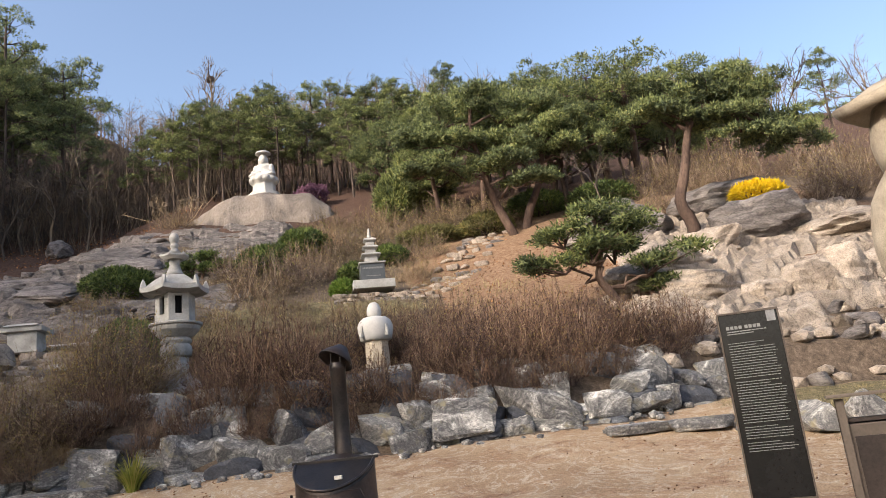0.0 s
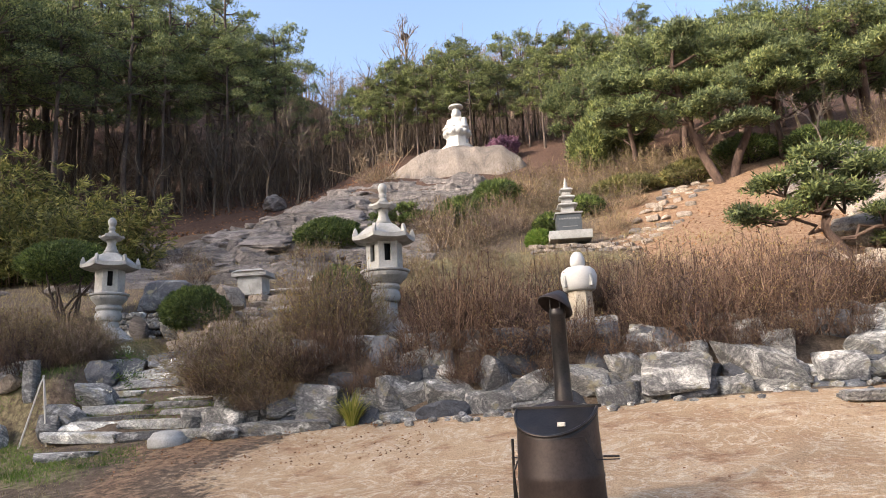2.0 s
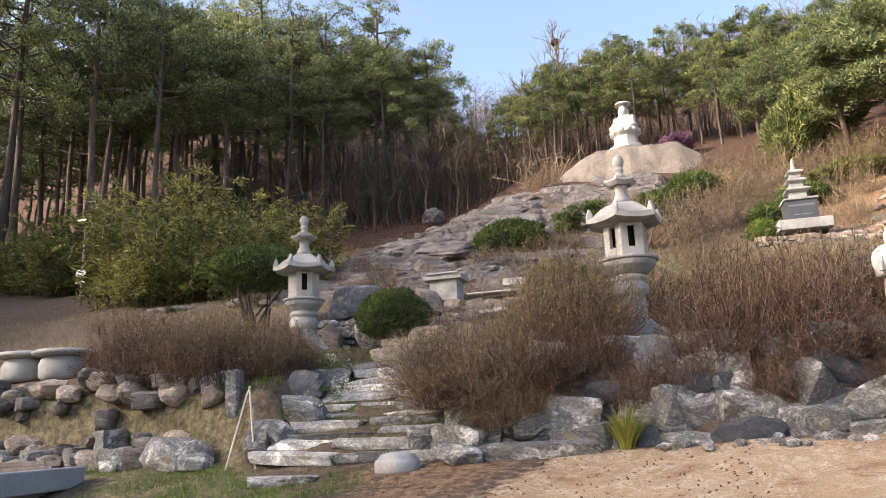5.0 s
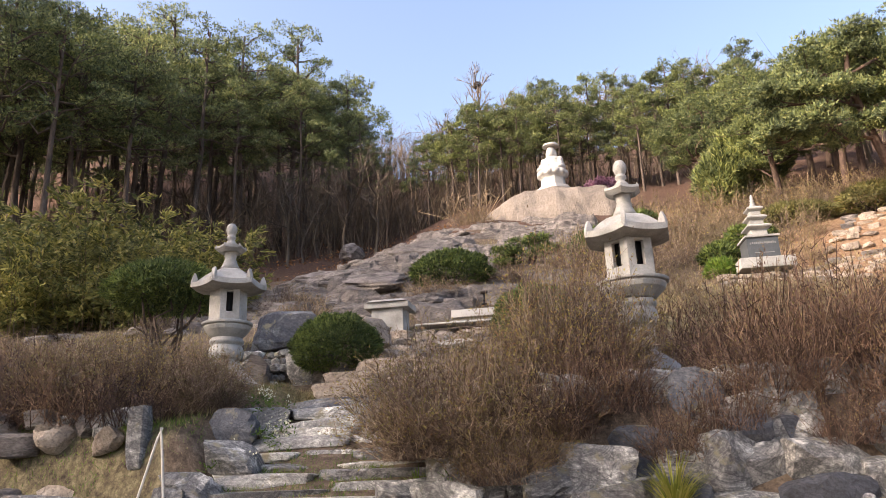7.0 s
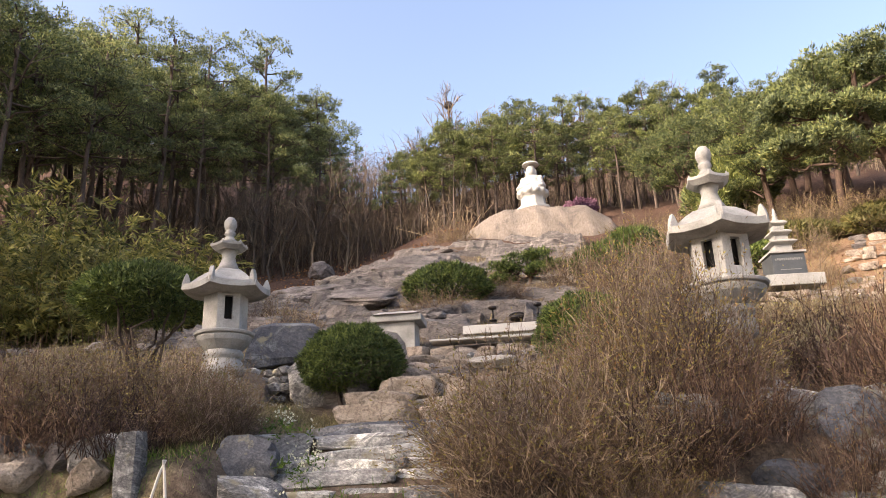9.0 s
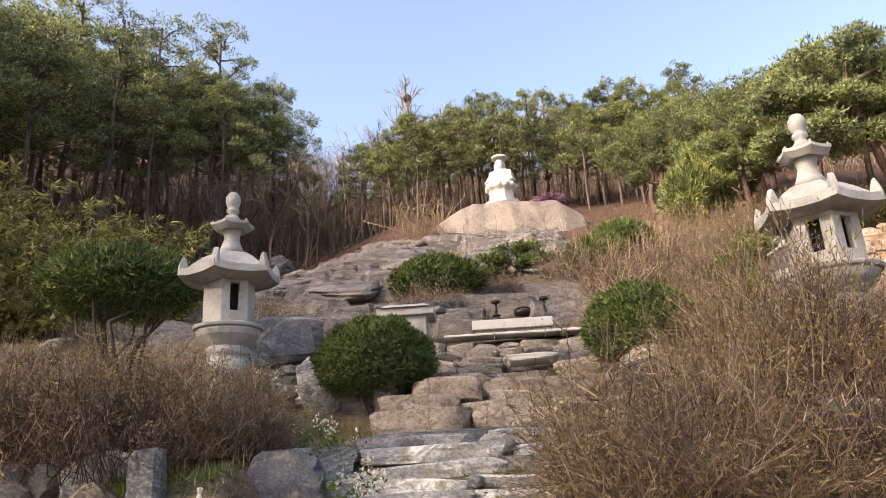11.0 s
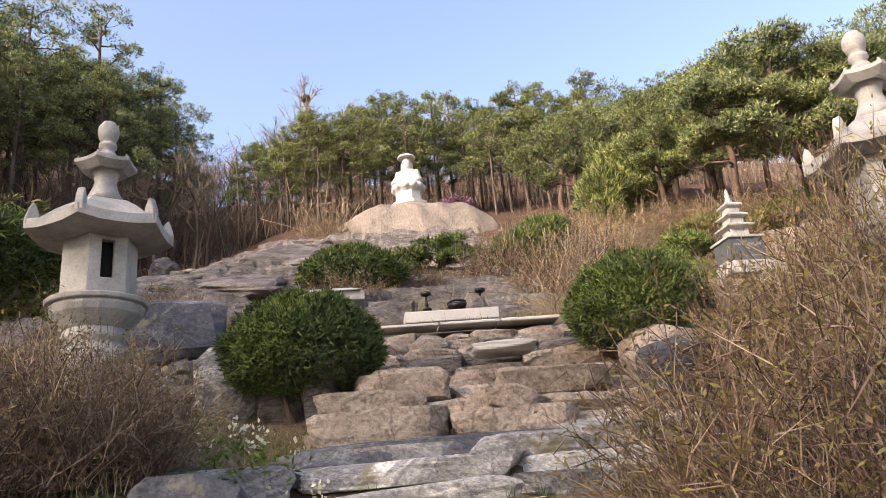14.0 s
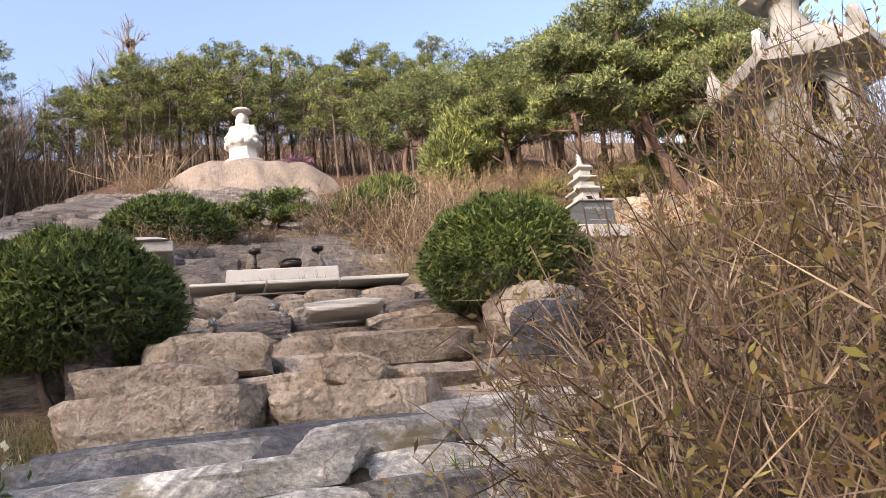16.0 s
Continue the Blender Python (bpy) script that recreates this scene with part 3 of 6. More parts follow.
for i in range(24):
    x = -4.0 + 9.2 * (i + rng.uniform(0, 0.8)) / 24
    y = front_line(x) + rng.uniform(0.5, 0.95)
    w = rng.uniform(0.38, 0.7)
    stone(rng.choice(["greyblock", "greyblock", "dark", "grey"]), x, y, height(x, y) - 0.16, w, 0.45, rng.uniform(0.36, 0.5), rng.uniform(-14, 14), (rng.uniform(-8, 8), rng.uniform(-8, 8)), wall)
# pebbles and chips at its foot
for i in range(70):
    x = rng.uniform(-5, 5)
    s = rng.uniform(0.05, 0.16)
    y = front_line(x) - rng.uniform(0.0, 0.45)
    stone("small", x, y, height(x, y) - s * 0.35, s * 1.4, s * 1.1, s, rng.uniform(0, 180), (0, 0), wall)
# loose stones in the yard
for kind, x, y, sx, sy, sz, rz, what in [("greyblock", -3.6, 10.5, 1.30, 0.34, 0.22, -1, "long grey slab laid as a kerb before the rocks"), ("grey", -4.45, 10.35, 0.5, 0.36, 0.30, 30, "pale grey angular rock lying in the yard"),
                                         ("greyblock", -6.4, 10.05, 0.85, 0.5, 0.12, 10, "flat grey stepping slab set in the soil"), ("grey", -7.3, 11.0, 0.36, 0.36, 0.5, 20, "pointed pale grey rock standing in the grass"),
                                         ("grey", -8.5, 10.95, 1.05, 0.5, 0.5, 8, "broad pale boulder lying in the grass")]:
    tagged(stone(kind, x, y, height(x, y) - 0.06, sx, sy, sz, rz, name="rock"), what, "rock")
tagged(stone("greyblock", -7.93, 11.4, 1.58, 0.22, 0.2, 0.66, 5, name="stone_post"), "upright weathered grey stone post before the shrubs", "stone post")
for i, (x, y, sx, sz) in enumerate([(3.6, 9.9, 0.9, 0.10), (4.3, 9.65, 0.8, 0.12), (4.9, 9.2, 0.7, 0.12), (5.2, 8.7, 0.6, 0.35), (5.6, 8.35, 0.5, 0.45)]):
    tagged(stone("greyblock" if i < 3 else "grey", x, y, height(x, y) - 0.03, sx, 0.5, sz + 0.04, -25 * i, name="rock"), "blue-grey slate rock edging the yard", "rock", "slate kerb rocks")
# millstone
mill = thing("millstone", -5.12, 10.25, height(-5.12, 10.25) - 0.03, "round weathered grey millstone lying in the soil", "millstone")
b = Build()
b.lathe([(0.24, 0), (0.25, 0.03), (0.25, 0.11), (0.235, 0.14), (0.215, 0.145), (0.21, 0.16), (0.18, 0.20), (0.07, 0.225), (0.05, 0.21)], 28)
part("stone", b, PAGODA, mill, smooth=True)

# rocks holding the bank under the azaleas
bankfoot = thing("bank_rocks", -8.6, 11.5, 1.4, "weathered rocks half buried at the foot of the bank", "rocks", kind="structure")
for i in range(16):
    x = rng.uniform(-12.2, -7.35)
    y = front_line(x) + rng.uniform(0.05, 0.75)
    s = rng.uniform(0.2, 0.45)
    stone(rng.choice(["grey", "outcrop", "outblock", "tan"]), x, y, height(x, y) - 0.2, s * 1.3, s * 0.9, s * 0.85, rng.uniform(0, 180), (rng.uniform(-12, 12), 0), bankfoot)

# low rocks edging the terrace on the left
edging = thing("rock_edging", -10, 11.4, 1.3, "low row of grey and brown rocks edging the grass", "rock wall", kind="structure")
for i in range(66):
    x = -13.8 + 4.8 * i / 66 + rng.uniform(-0.1, 0.1)
    row = i % 3
    y = 11.15 + row * 0.2 + rng.uniform(-0.06, 0.06)
    s = rng.uniform(0.26, 0.46)
    stone(rng.choice(["greyblock", "tan", "outblock", "outcrop"]), x, y, height(x, y) - 0.06 + 0.09 * row, s * 1.2, s, s * 0.75, rng.uniform(0, 180), (rng.uniform(-10, 10), 0), edging)

# ---- stone stairs in two flights ----
stairs = thing("stone_stairs", -5.8, 10.8, 1.1, "rough stone stairs of grey and tan slabs climbing the bank", "stairs", kind="structure")


def course(kinds, y, z, x0, x1, rise, depth, wide=(0.45, 1.0), sag=0.03):
    x = x0 + rng.uniform(-0.12, 0.12)
    while x < x1:
        w = min(rng.uniform(*wide), x1 + 0.25 - x)
        if w < 0.16:
            break
        h = rise * rng.uniform(1.0, 1.3)
        stone(rng.choice(kinds), x + w / 2, y + depth / 2 + rng.uniform(-0.06, 0.06), z + rise - h + rng.uniform(-sag, sag), w * 1.1, depth * rng.uniform(1.0, 1.2), h, rng.uniform(-4, 4), (rng.uniform(-3, 3), rng.uniform(-3, 3)), stairs)
        if rng.random() < 0.35:
            s = rng.uniform(0.07, 0.14)
            stone("small", x + w, y + 0.02, z + rise * 0.25, s, s, s * 0.9, rng.uniform(0, 180), (0, 0), stairs)
        x += w


# lower flight, pale grey
for i in range(11):
    course(["stepblock", "stepblock", "stepblock", "greyblock"], 10.72 + 0.215 * i, 0.98 + 0.122 * i, -7.3 + 0.05 * i, -4.8, 0.15, 0.42, (0.55, 1.45), 0.025)
stone("darkblock", -6.0, 13.1, 2.2, 1.65, 0.5, 0.18, 1, (0, 0), stairs)
stone("stepblock", -4.75, 13.05, 2.2, 0.95, 0.5, 0.22, -3, (0, 0), stairs)
stone("stepblock", -7.3, 12.72, 1.92, 1.05, 0.45, 0.36, 5, (0, 0), stairs)
stone("dark", -7.2, 12.1, 1.8, 0.6, 0.45, 0.42, 2, (0, 0), stairs)
stone("grey", -6.9, 11.5, 1.45, 0.6, 0.5, 0.4, 15, (0, 0), stairs)
stone("grey", -7.15, 11.15, 1.2, 0.55, 0.45, 0.35, -15, (0, 0), stairs)
# upper flight, tan
for i in range(9):
    course(["tanblock", "tanblock", "tanblock", "outblock", "tan"], 13.45 + 0.40 * i, 2.34 + 0.165 * i, -6.75 + 0.03 * i, -4.05, 0.19, 0.6, (0.3, 1.05 - 0.07 * i), 0.03)
for x, y, z, w, h in ((-6.3, 13.36, 2.36, 0.95, 0.25), (-5.4, 13.36, 2.34, 0.9, 0.22), (-6.35, 13.75, 2.56, 0.8, 0.24), (-4.9, 14.2, 2.72, 0.9, 0.26), (-6.1, 14.2, 2.75, 0.75, 0.26), (-5.35, 13.8, 2.58, 0.36, 0.2)):
    stone("tanblock", x, y + 0.13, z, w, 0.5, h, 2, (0, 0), stairs)
slab = stone("small", -5.12, 15.1, 3.24, 0.62, 0.4, 0.10, 1, name="step_slab")
slab.data = shared([BLOCK[2]], WHITE)[0]
tagged(slab, "white dressed granite slab laid as a step", "step")
# rocks beside the upper flight, under the clipped shrubs
beside = thing("flanking_rocks", -6.9, 14.2, 2.7, "tall weathered rocks flanking the stone stairs", "rocks", kind="structure")
for kind, x, y, z, sx, sy, sz in [("outblock", -7.05, 14.75, 2.5, 0.42, 0.35, 0.7), ("outblock", -6.72, 14.5, 2.45, 0.26, 0.4, 0.62), ("tan", -6.5, 14.3, 2.4, 0.36, 0.4, 0.42), ("tan", -6.55, 14.9, 2.9, 0.6, 0.6, 0.7),
                                  ("tan", -3.95, 14.3, 2.75, 0.7, 0.6, 0.5), ("dark", -4.15, 13.7, 2.5, 0.5, 0.4, 0.5), ("tan", -3.9, 15.0, 3.0, 0.8, 0.6, 0.6), ("tan", -6.7, 15.9, 3.4, 0.7, 0.6, 0.6)]:
    stone(kind, x, y, z, sx, sy, sz, rng.uniform(-20, 20), (rng.uniform(-8, 8), 0), beside)
for what, kind, x, y, sx, sy, sz in [("upright rounded grey stone slab on the terrace", "grey", -7.57, 15.15, 0.62, 0.3, 0.78), ("small pointed standing stone before the dry wall", "outcrop", -8.4, 15.3, 0.42, 0.25, 0.62),
                                     ("big blue-grey boulder above the dry stone wall", "darkblock", -8.35, 16.4, 1.15, 0.8, 0.75)]:
    tagged(stone(kind, x, y, height(x, y) - 0.12, sx, sy, sz, 4, name="boulder"), what, "boulder")
dry = thing("dry_stone_wall", -8.3, 15.85, 2.9, "dry wall of small rounded stones on the terrace", "stone wall", kind="structure")
for r in range(5):
    for i in range(17):
        s = rng.uniform(0.11, 0.2)
        stone("small", -9.3 + i * 0.155 + rng.uniform(-0.04, 0.04), 15.5 + rng.uniform(-0.03, 0.03) + r * 0.04, 2.82 + r * 0.13, s * 1.3, s * 1.2, s * 0.95, rng.uniform(-20, 20), (0, 0), dry)
cap = thing("coping_slab", -5.12, 17.2, 3.98, "thin pale coping slab along the top of the stone steps", "coping")
b = Build()
for i in range(3):
    b.box(-0.72 + i * 0.73, 0, 0.03, 0.72, 0.40, 0.034 + 0.003 * i)
part("slab", b, WHITE, cap, bevel=0.012)
bench = thing("altar_bench", -5.07, 18.7, 4.30, "long low white granite altar bench on the terrace", "altar")
b = Build()
b.box(-0.06, 0, 0.17, 1.32, 0.45, 0.16)
part("top", b, WHITE, bench, bevel=0.015)
b = Build()
b.box(-0.06, 0.03, 0.03, 1.24, 0.36, 0.14)
part("base", b, WHITE, bench, bevel=0.01)


def candle_stand(x, y):
    c = thing("candle_stand", x, y, height(x, y) + 0.04, "small dark iron candle stand on the rock", "candle stand", "altar candle stands")
    b = Build()
    b.lathe([(0.11, 0), (0.12, 0.03), (0.05, 0.06), (0.035, 0.10)], 16)
    part("foot", b, IRON, c, smooth=True)
    b = Build()
    b.lathe([(0.03, 0.10), (0.045, 0.15), (0.028, 0.2), (0.03, 0.33)], 12)
    part("stem", b, IRON, c, smooth=True)
    b = Build()
    b.lathe([(0.03, 0.33), (0.12, 0.36), (0.13, 0.43), (0.10, 0.43), (0.09, 0.38)], 16)
    part("dish", b, IRON, c, smooth=True)
    c.scale = (0.7, 0.7, 0.7)


candle_stand(-5.32, 20.2)
candle_stand(-4.41, 20.3)
tray = thing("incense_burner", -4.82, 20.1, height(-4.82, 20.1) + 0.03, "dark arched iron incense burner on the rock", "incense burner")
b = Build()
a = np.linspace(0, np.pi, 9)
b.tube(np.stack([0.24 * np.cos(a), 0 * a, 0.12 + 0.12 * np.sin(a)], 1), [0.03] * 9, 6, True)
part("arch", b, IRON, tray, smooth=True)
b = Build()
b.lathe([(0.20, 0), (0.25, 0.06), (0.25, 0.13), (0.22, 0.13)], 18)
part("bowl", b, IRON, tray, smooth=True)
tray.scale = (0.7, 0.7, 0.7)
# low stone post with a cap
post = thing("stone_offering_box", -6.75, 17.4, height(-6.75, 17.4) - 0.02, "low pale stone box with a flat cap on the terrace", "stone box")
b = Build()
b.box(0, 0, 0.22, 0.6, 0.5, 0.44)
part("body", b, GRANITE, post, bevel=0.015)
b = Build()
b.box(0, 0, 0.49, 0.84, 0.66, 0.11)
b.lathe([(0.54, 0.545), (0.40, 0.6), (0.2, 0.63)], 4, 45)
part("cap", b, GRANITE, post, bevel=0.012)

# ---- stone lanterns ----


def hexroof(r, z0, rise, sides=6, curl=0.07, thick=0.06, top=0.3, turn=0.0, steps=5):
    """A six-sided roof with lifted corners, thin eaves and a domed top."""
    b = Build()
    ring = sides * 4
    prof = [(top, rise), (0.45, rise * 0.86), (0.62, rise * 0.62), (0.80, rise * 0.30), (0.92, rise * 0.12), (1.0, 0.04), (1.0, 0.04 - thick), (0.72, -0.02 - thick * 0.6), (0.5, -thick * 0.9)]
    v = []
    for k, z in prof:
        for j in range(ring):
            a = 2 * np.pi * j / ring
            q = (a % (np.pi * 2 / sides)) - np.pi / sides
            shape = np.cos(np.pi / sides) / np.cos(q)
            corner = (abs(q) / (np.pi / sides)) ** 3
            rr = r * k * (shape * min(1, k + 0.25) + (1 - min(1, k + 0.25)) * 0.95)
            v.append((rr * np.cos(a + turn), rr * np.sin(a + turn), z0 + z + curl * corner * k ** 2))
    f = [(i * ring + j, (i + 1) * ring + j, (i + 1) * ring + (j + 1) % ring, i * ring + (j + 1) % ring) for i in range(len(prof) - 1) for j in range(ring)]
    b.add(v, f)
    b.f.append(list(range(ring)))
    b.f.append([(len(prof) - 1) * ring + j for j in range(ring)][::-1])
    return b


def horns(roof, r, z, size, turn, sides=6):
    """Upright leaf-shaped corner ornaments."""
    for j in range(sides):
        a = turn + 2 * np.pi * j / sides
        m = Matrix.Translation((r * np.cos(a), r * np.sin(a), z)) @ Matrix.Rotation(a, 4, "Z")
        w, h, d = size * 0.55, size, size * 0.34
        sec = [(-w / 2, 0), (-w * 0.5, h * 0.45), (-w * 0.22, h * 0.85), (0.05 * w, h), (w * 0.3, h * 0.7), (w * 0.5, h * 0.35), (w / 2, 0)]
        v = [m @ Vector((x, s * d / 2, zz)) for s in (-1, 1) for x, zz in sec]
        n = len(sec)
        f = [(i, i + 1, n + i + 1, n + i) for i in range(n - 1)]
        b = Build()
        b.add(v, f)
        b.f.append(list(range(n))[::-1])
        b.f.append([n + i for i in range(n)])
        part("corner_horn", b, GRANITE, roof, bevel=size * 0.06)


def lantern(x, y, tip, ground, turn, label, windows, slim=1.0):
    """Six-sided granite lantern; heights are set down from its tip. windows: the chamber's faces with an opening."""
    t = thing("stone_lantern", x, y, ground, label, "stone lantern", "garden lanterns")
    t.matrix_basis = t.matrix_basis @ Matrix.Diagonal((0.94, 0.94, 1, 1))
    top = tip - ground
    T = radians(turn)
    b = Build()
    b.lathe([(0.02, top), (0.05, top - 0.012), (0.082, top - 0.06), (0.088, top - 0.11), (0.07, top - 0.17), (0.05, top - 0.19), (0.07, top - 0.205), (0.075, top - 0.235), (0.05, top - 0.26), (0.075, top - 0.30), (0.13, top - 0.36)][::-1], 20)
    part("finial", b, GRANITE, t, smooth=True)
    b = hexroof(0.25, top - 0.43, 0.07, curl=0.014, thick=0.03, turn=T)
    horns(part("upper_roof", b, GRANITE, t), 0.225, top - 0.41, 0.06, T)
    b = Build()
    b.lathe([(0.17, top - 0.73), (0.125, top - 0.66), (0.10, top - 0.60), (0.085, top - 0.55), (0.10, top - 0.49), (0.13, top - 0.44)], 16)
    part("neck", b, GRANITE, t, smooth=True)
    b = hexroof(0.575, top - 1.0, 0.28, curl=0.03, thick=0.075, top=0.26, turn=T)
    horns(part("roof", b, GRANITE, t), 0.52, top - 0.975, 0.18, T)
    # chamber: six wall panels, some with a window cut through
    z0, z1, r = top - 1.52, top - 1.03, 0.33 * slim
    for j in range(6):
        a0, a1 = T + j * np.pi / 3, T + (j + 1) * np.pi / 3
        p0, p1 = np.array([r * np.cos(a0), r * np.sin(a0)]), np.array([r * np.cos(a1), r * np.sin(a1)])
        inward = -(p0 + p1) / np.linalg.norm(p0 + p1) * 0.07
        rim = [(0, z0), (1, z0), (1, z1), (0, z1)]
        hole = [(0.33, z0 + 0.13), (0.67, z0 + 0.13), (0.67, z1 - 0.07), (0.33, z1 - 0.07)]
        v = [(*(p0 + (p1 - p0) * u + deep * inward), z) for deep in (0, 1) for u, z in rim + hole]
        face = Build()
        if j in windows:
            f = []
            for i in range(4):
                k = (i + 1) % 4
                f += [(i, k, 4 + k, 4 + i), (8 + k, 8 + i, 12 + i, 12 + k), (k, i, 8 + i, 8 + k), (4 + i, 4 + k, 12 + k, 12 + i)]
            face.add(v, f)
        else:
            face.add(v[:4] + v[8:12], [(0, 1, 2, 3), (5, 4, 7, 6), (0, 4, 5, 1), (3, 2, 6, 7), (1, 5, 6, 2), (0, 3, 7, 4)])
        part("chamber_wall", face, GRANITE, t, bevel=0.006)
    # solid filler behind the windows; its black colour paints the inner shade
    b = Build()
    b.lathe([(0.20 * slim, top - 1.52), (0.20 * slim, top - 1.06)], 6, turn + 30)
    part("chamber_core", b, CORE_SHADE, t, "near-black solid core painted as the shade inside the light chamber")
    b = Build()
    b.lathe([(r * slim, top - z) for r, z in ((0.26, 1.75), (0.31, 1.71), (0.385, 1.64), (0.41, 1.59), (0.40, 1.575), (0.44, 1.565), (0.45, 1.53), (0.38, 1.515))], 18, turn)
    part("platform", b, GRANITE, t, bevel=0.012)
    b = Build()
    b.lathe([(0.22, top - 2.06), (0.25, top - 2.03), (0.265, top - 1.96), (0.25, top - 1.89), (0.225, top - 1.865), (0.225, top - 1.85), (0.255, top - 1.83), (0.26, top - 1.79), (0.235, top - 1.755), (0.22, top - 1.74)], 24)
    part("drum", b, GRANITE, t, smooth=True)
    b = Build()
    b.lathe([(0.56, 0.0), (0.57, 0.07), (0.47, 0.11), (0.40, 0.18), (0.28, 0.27), (0.215, 0.34), (0.20, max(0.36, top - 2.05))], 12)
    me = b.mesh("base")
    for v in me.vertices:
        v.co *= 1 + 0.08 * noise.noise(v.co * 9)
    part("base", me, GRANITE, t)
    return t


lantern(-8.33, 14.05, 5.165, height(-8.33, 14.05) - 0.02, 31, "tall pale granite lantern with a six-sided roof", (1, 4), 0.87)
lantern(-2.675, 12.84, 5.025, height(-2.675, 12.84) - 0.02, 23, "tall pale granite lantern rising from the shrubs", (0, 1, 3, 4))

# ---- pagoda and stupa ----
pag = thing("stone_pagoda", 0.86, 21.4, 5.6, "small tiered stone pagoda on a dark inscribed plinth", "pagoda", rz=-4)
b = Build()
b.box(0, 0, 0.03, 1.72, 1.5, 0.26)
part("step", b, PAGODA, pag, bevel=0.02)
b = Build()
b.box(0, 0, 0.43, 1.0, 0.9, 0.56)
plinth = part("plinth", b, DARKSTONE, pag, "dark polished inscribed block", bevel=0.01)
b = Build()
for i in range(13):
    b.box(-0.39 + i * 0.065, -0.453, 0.56 + 0.008 * (i % 2), 0.045, 0.006, 0.05)
b.box(0.02, -0.453, 0.32, 0.62, 0.006, 0.016)
part("inscription", b, LETTER, plinth)
b = Build()
b.box(0, 0, 0.735, 1.12, 1.02, 0.05)
part("plinth_cap", b, PAGODA, pag, bevel=0.01)
z = 0.76
for w, h in ((0.52, 0.20), (0.42, 0.11), (0.34, 0.10)):
    b = Build()
    b.box(0, 0, z + h / 2, w, w, h)
    part("storey", b, PAGODA, pag, bevel=0.008)
    z += h
    b = Build()
    b.lathe([(w * 0.75, z), (w * 1.08, z + 0.045), (w * 1.10, z + 0.075), (w * 0.8, z + 0.12), (w * 0.5, z + 0.14)], 4, 45)
    part("roof", b, PAGODA, pag, bevel=0.006)
    z += 0.14
b = Build()
b.lathe([(0.10, z), (0.10, z + 0.05), (0.06, z + 0.07), (0.09, z + 0.1), (0.05, z + 0.14), (0.08, z + 0.17), (0.04, z + 0.22), (0.055, z + 0.25), (0.02, z + 0.33)], 14)
part("finial", b, PAGODA, pag, smooth=True)
pag.matrix_basis = pose(0.86, 21.4, 5.6, 0, 0, 3) @ Matrix.Diagonal((0.68, 0.68, 0.92, 1))
stupa = thing("stone_stupa", 0.48, 12.45, height(0.48, 12.45) - 0.02, "stone stupa with a white bell-shaped cap and knob", "stupa")
stupa.scale = (0.84, 0.84, 0.96)
b = Build()
b.lathe([(0.25, 0), (0.24, 0.4), (0.225, 0.72)], 8, 22)
part("pillar", b, OLD, stupa)
b = Build()
b.lathe([(0.25, 0.66), (0.30, 0.69), (0.315, 0.76), (0.335, 0.84), (0.335, 0.92), (0.30, 1.0), (0.22, 1.055), (0.12, 1.075)], 28)
stupa_cap = part("cap", b, WHITE, stupa, smooth=True)
horns(stupa_cap, 0.325, 0.72, 0.2, radians(38), 4)
b = Build()
b.lathe([(0.10, 1.06), (0.135, 1.10), (0.142, 1.16), (0.13, 1.22), (0.10, 1.275), (0.06, 1.31), (0.02, 1.32)], 20)
part("knob", b, WHITE, stupa, smooth=True)

# ---- seated stone figure on the rock dome ----


def ball(bm, x, y, z, sx, sy, sz, seg=20):
    bmesh.ops.create_uvsphere(bm, u_segments=seg, v_segments=12, radius=1, matrix=Matrix.Translation((x, y, z)) @ Matrix.Diagonal((sx, sy, sz, 1)))


def drum(bm, z0, z1, r0, r1, sides=8, y=0.0):
    bmesh.ops.create_cone(bm, cap_ends=True, segments=sides, radius1=r0, radius2=r1, depth=z1 - z0, matrix=Matrix.Translation((0, y, (z0 + z1) / 2)) @ Matrix.Rotation(radians(22.5), 4, "Z"))


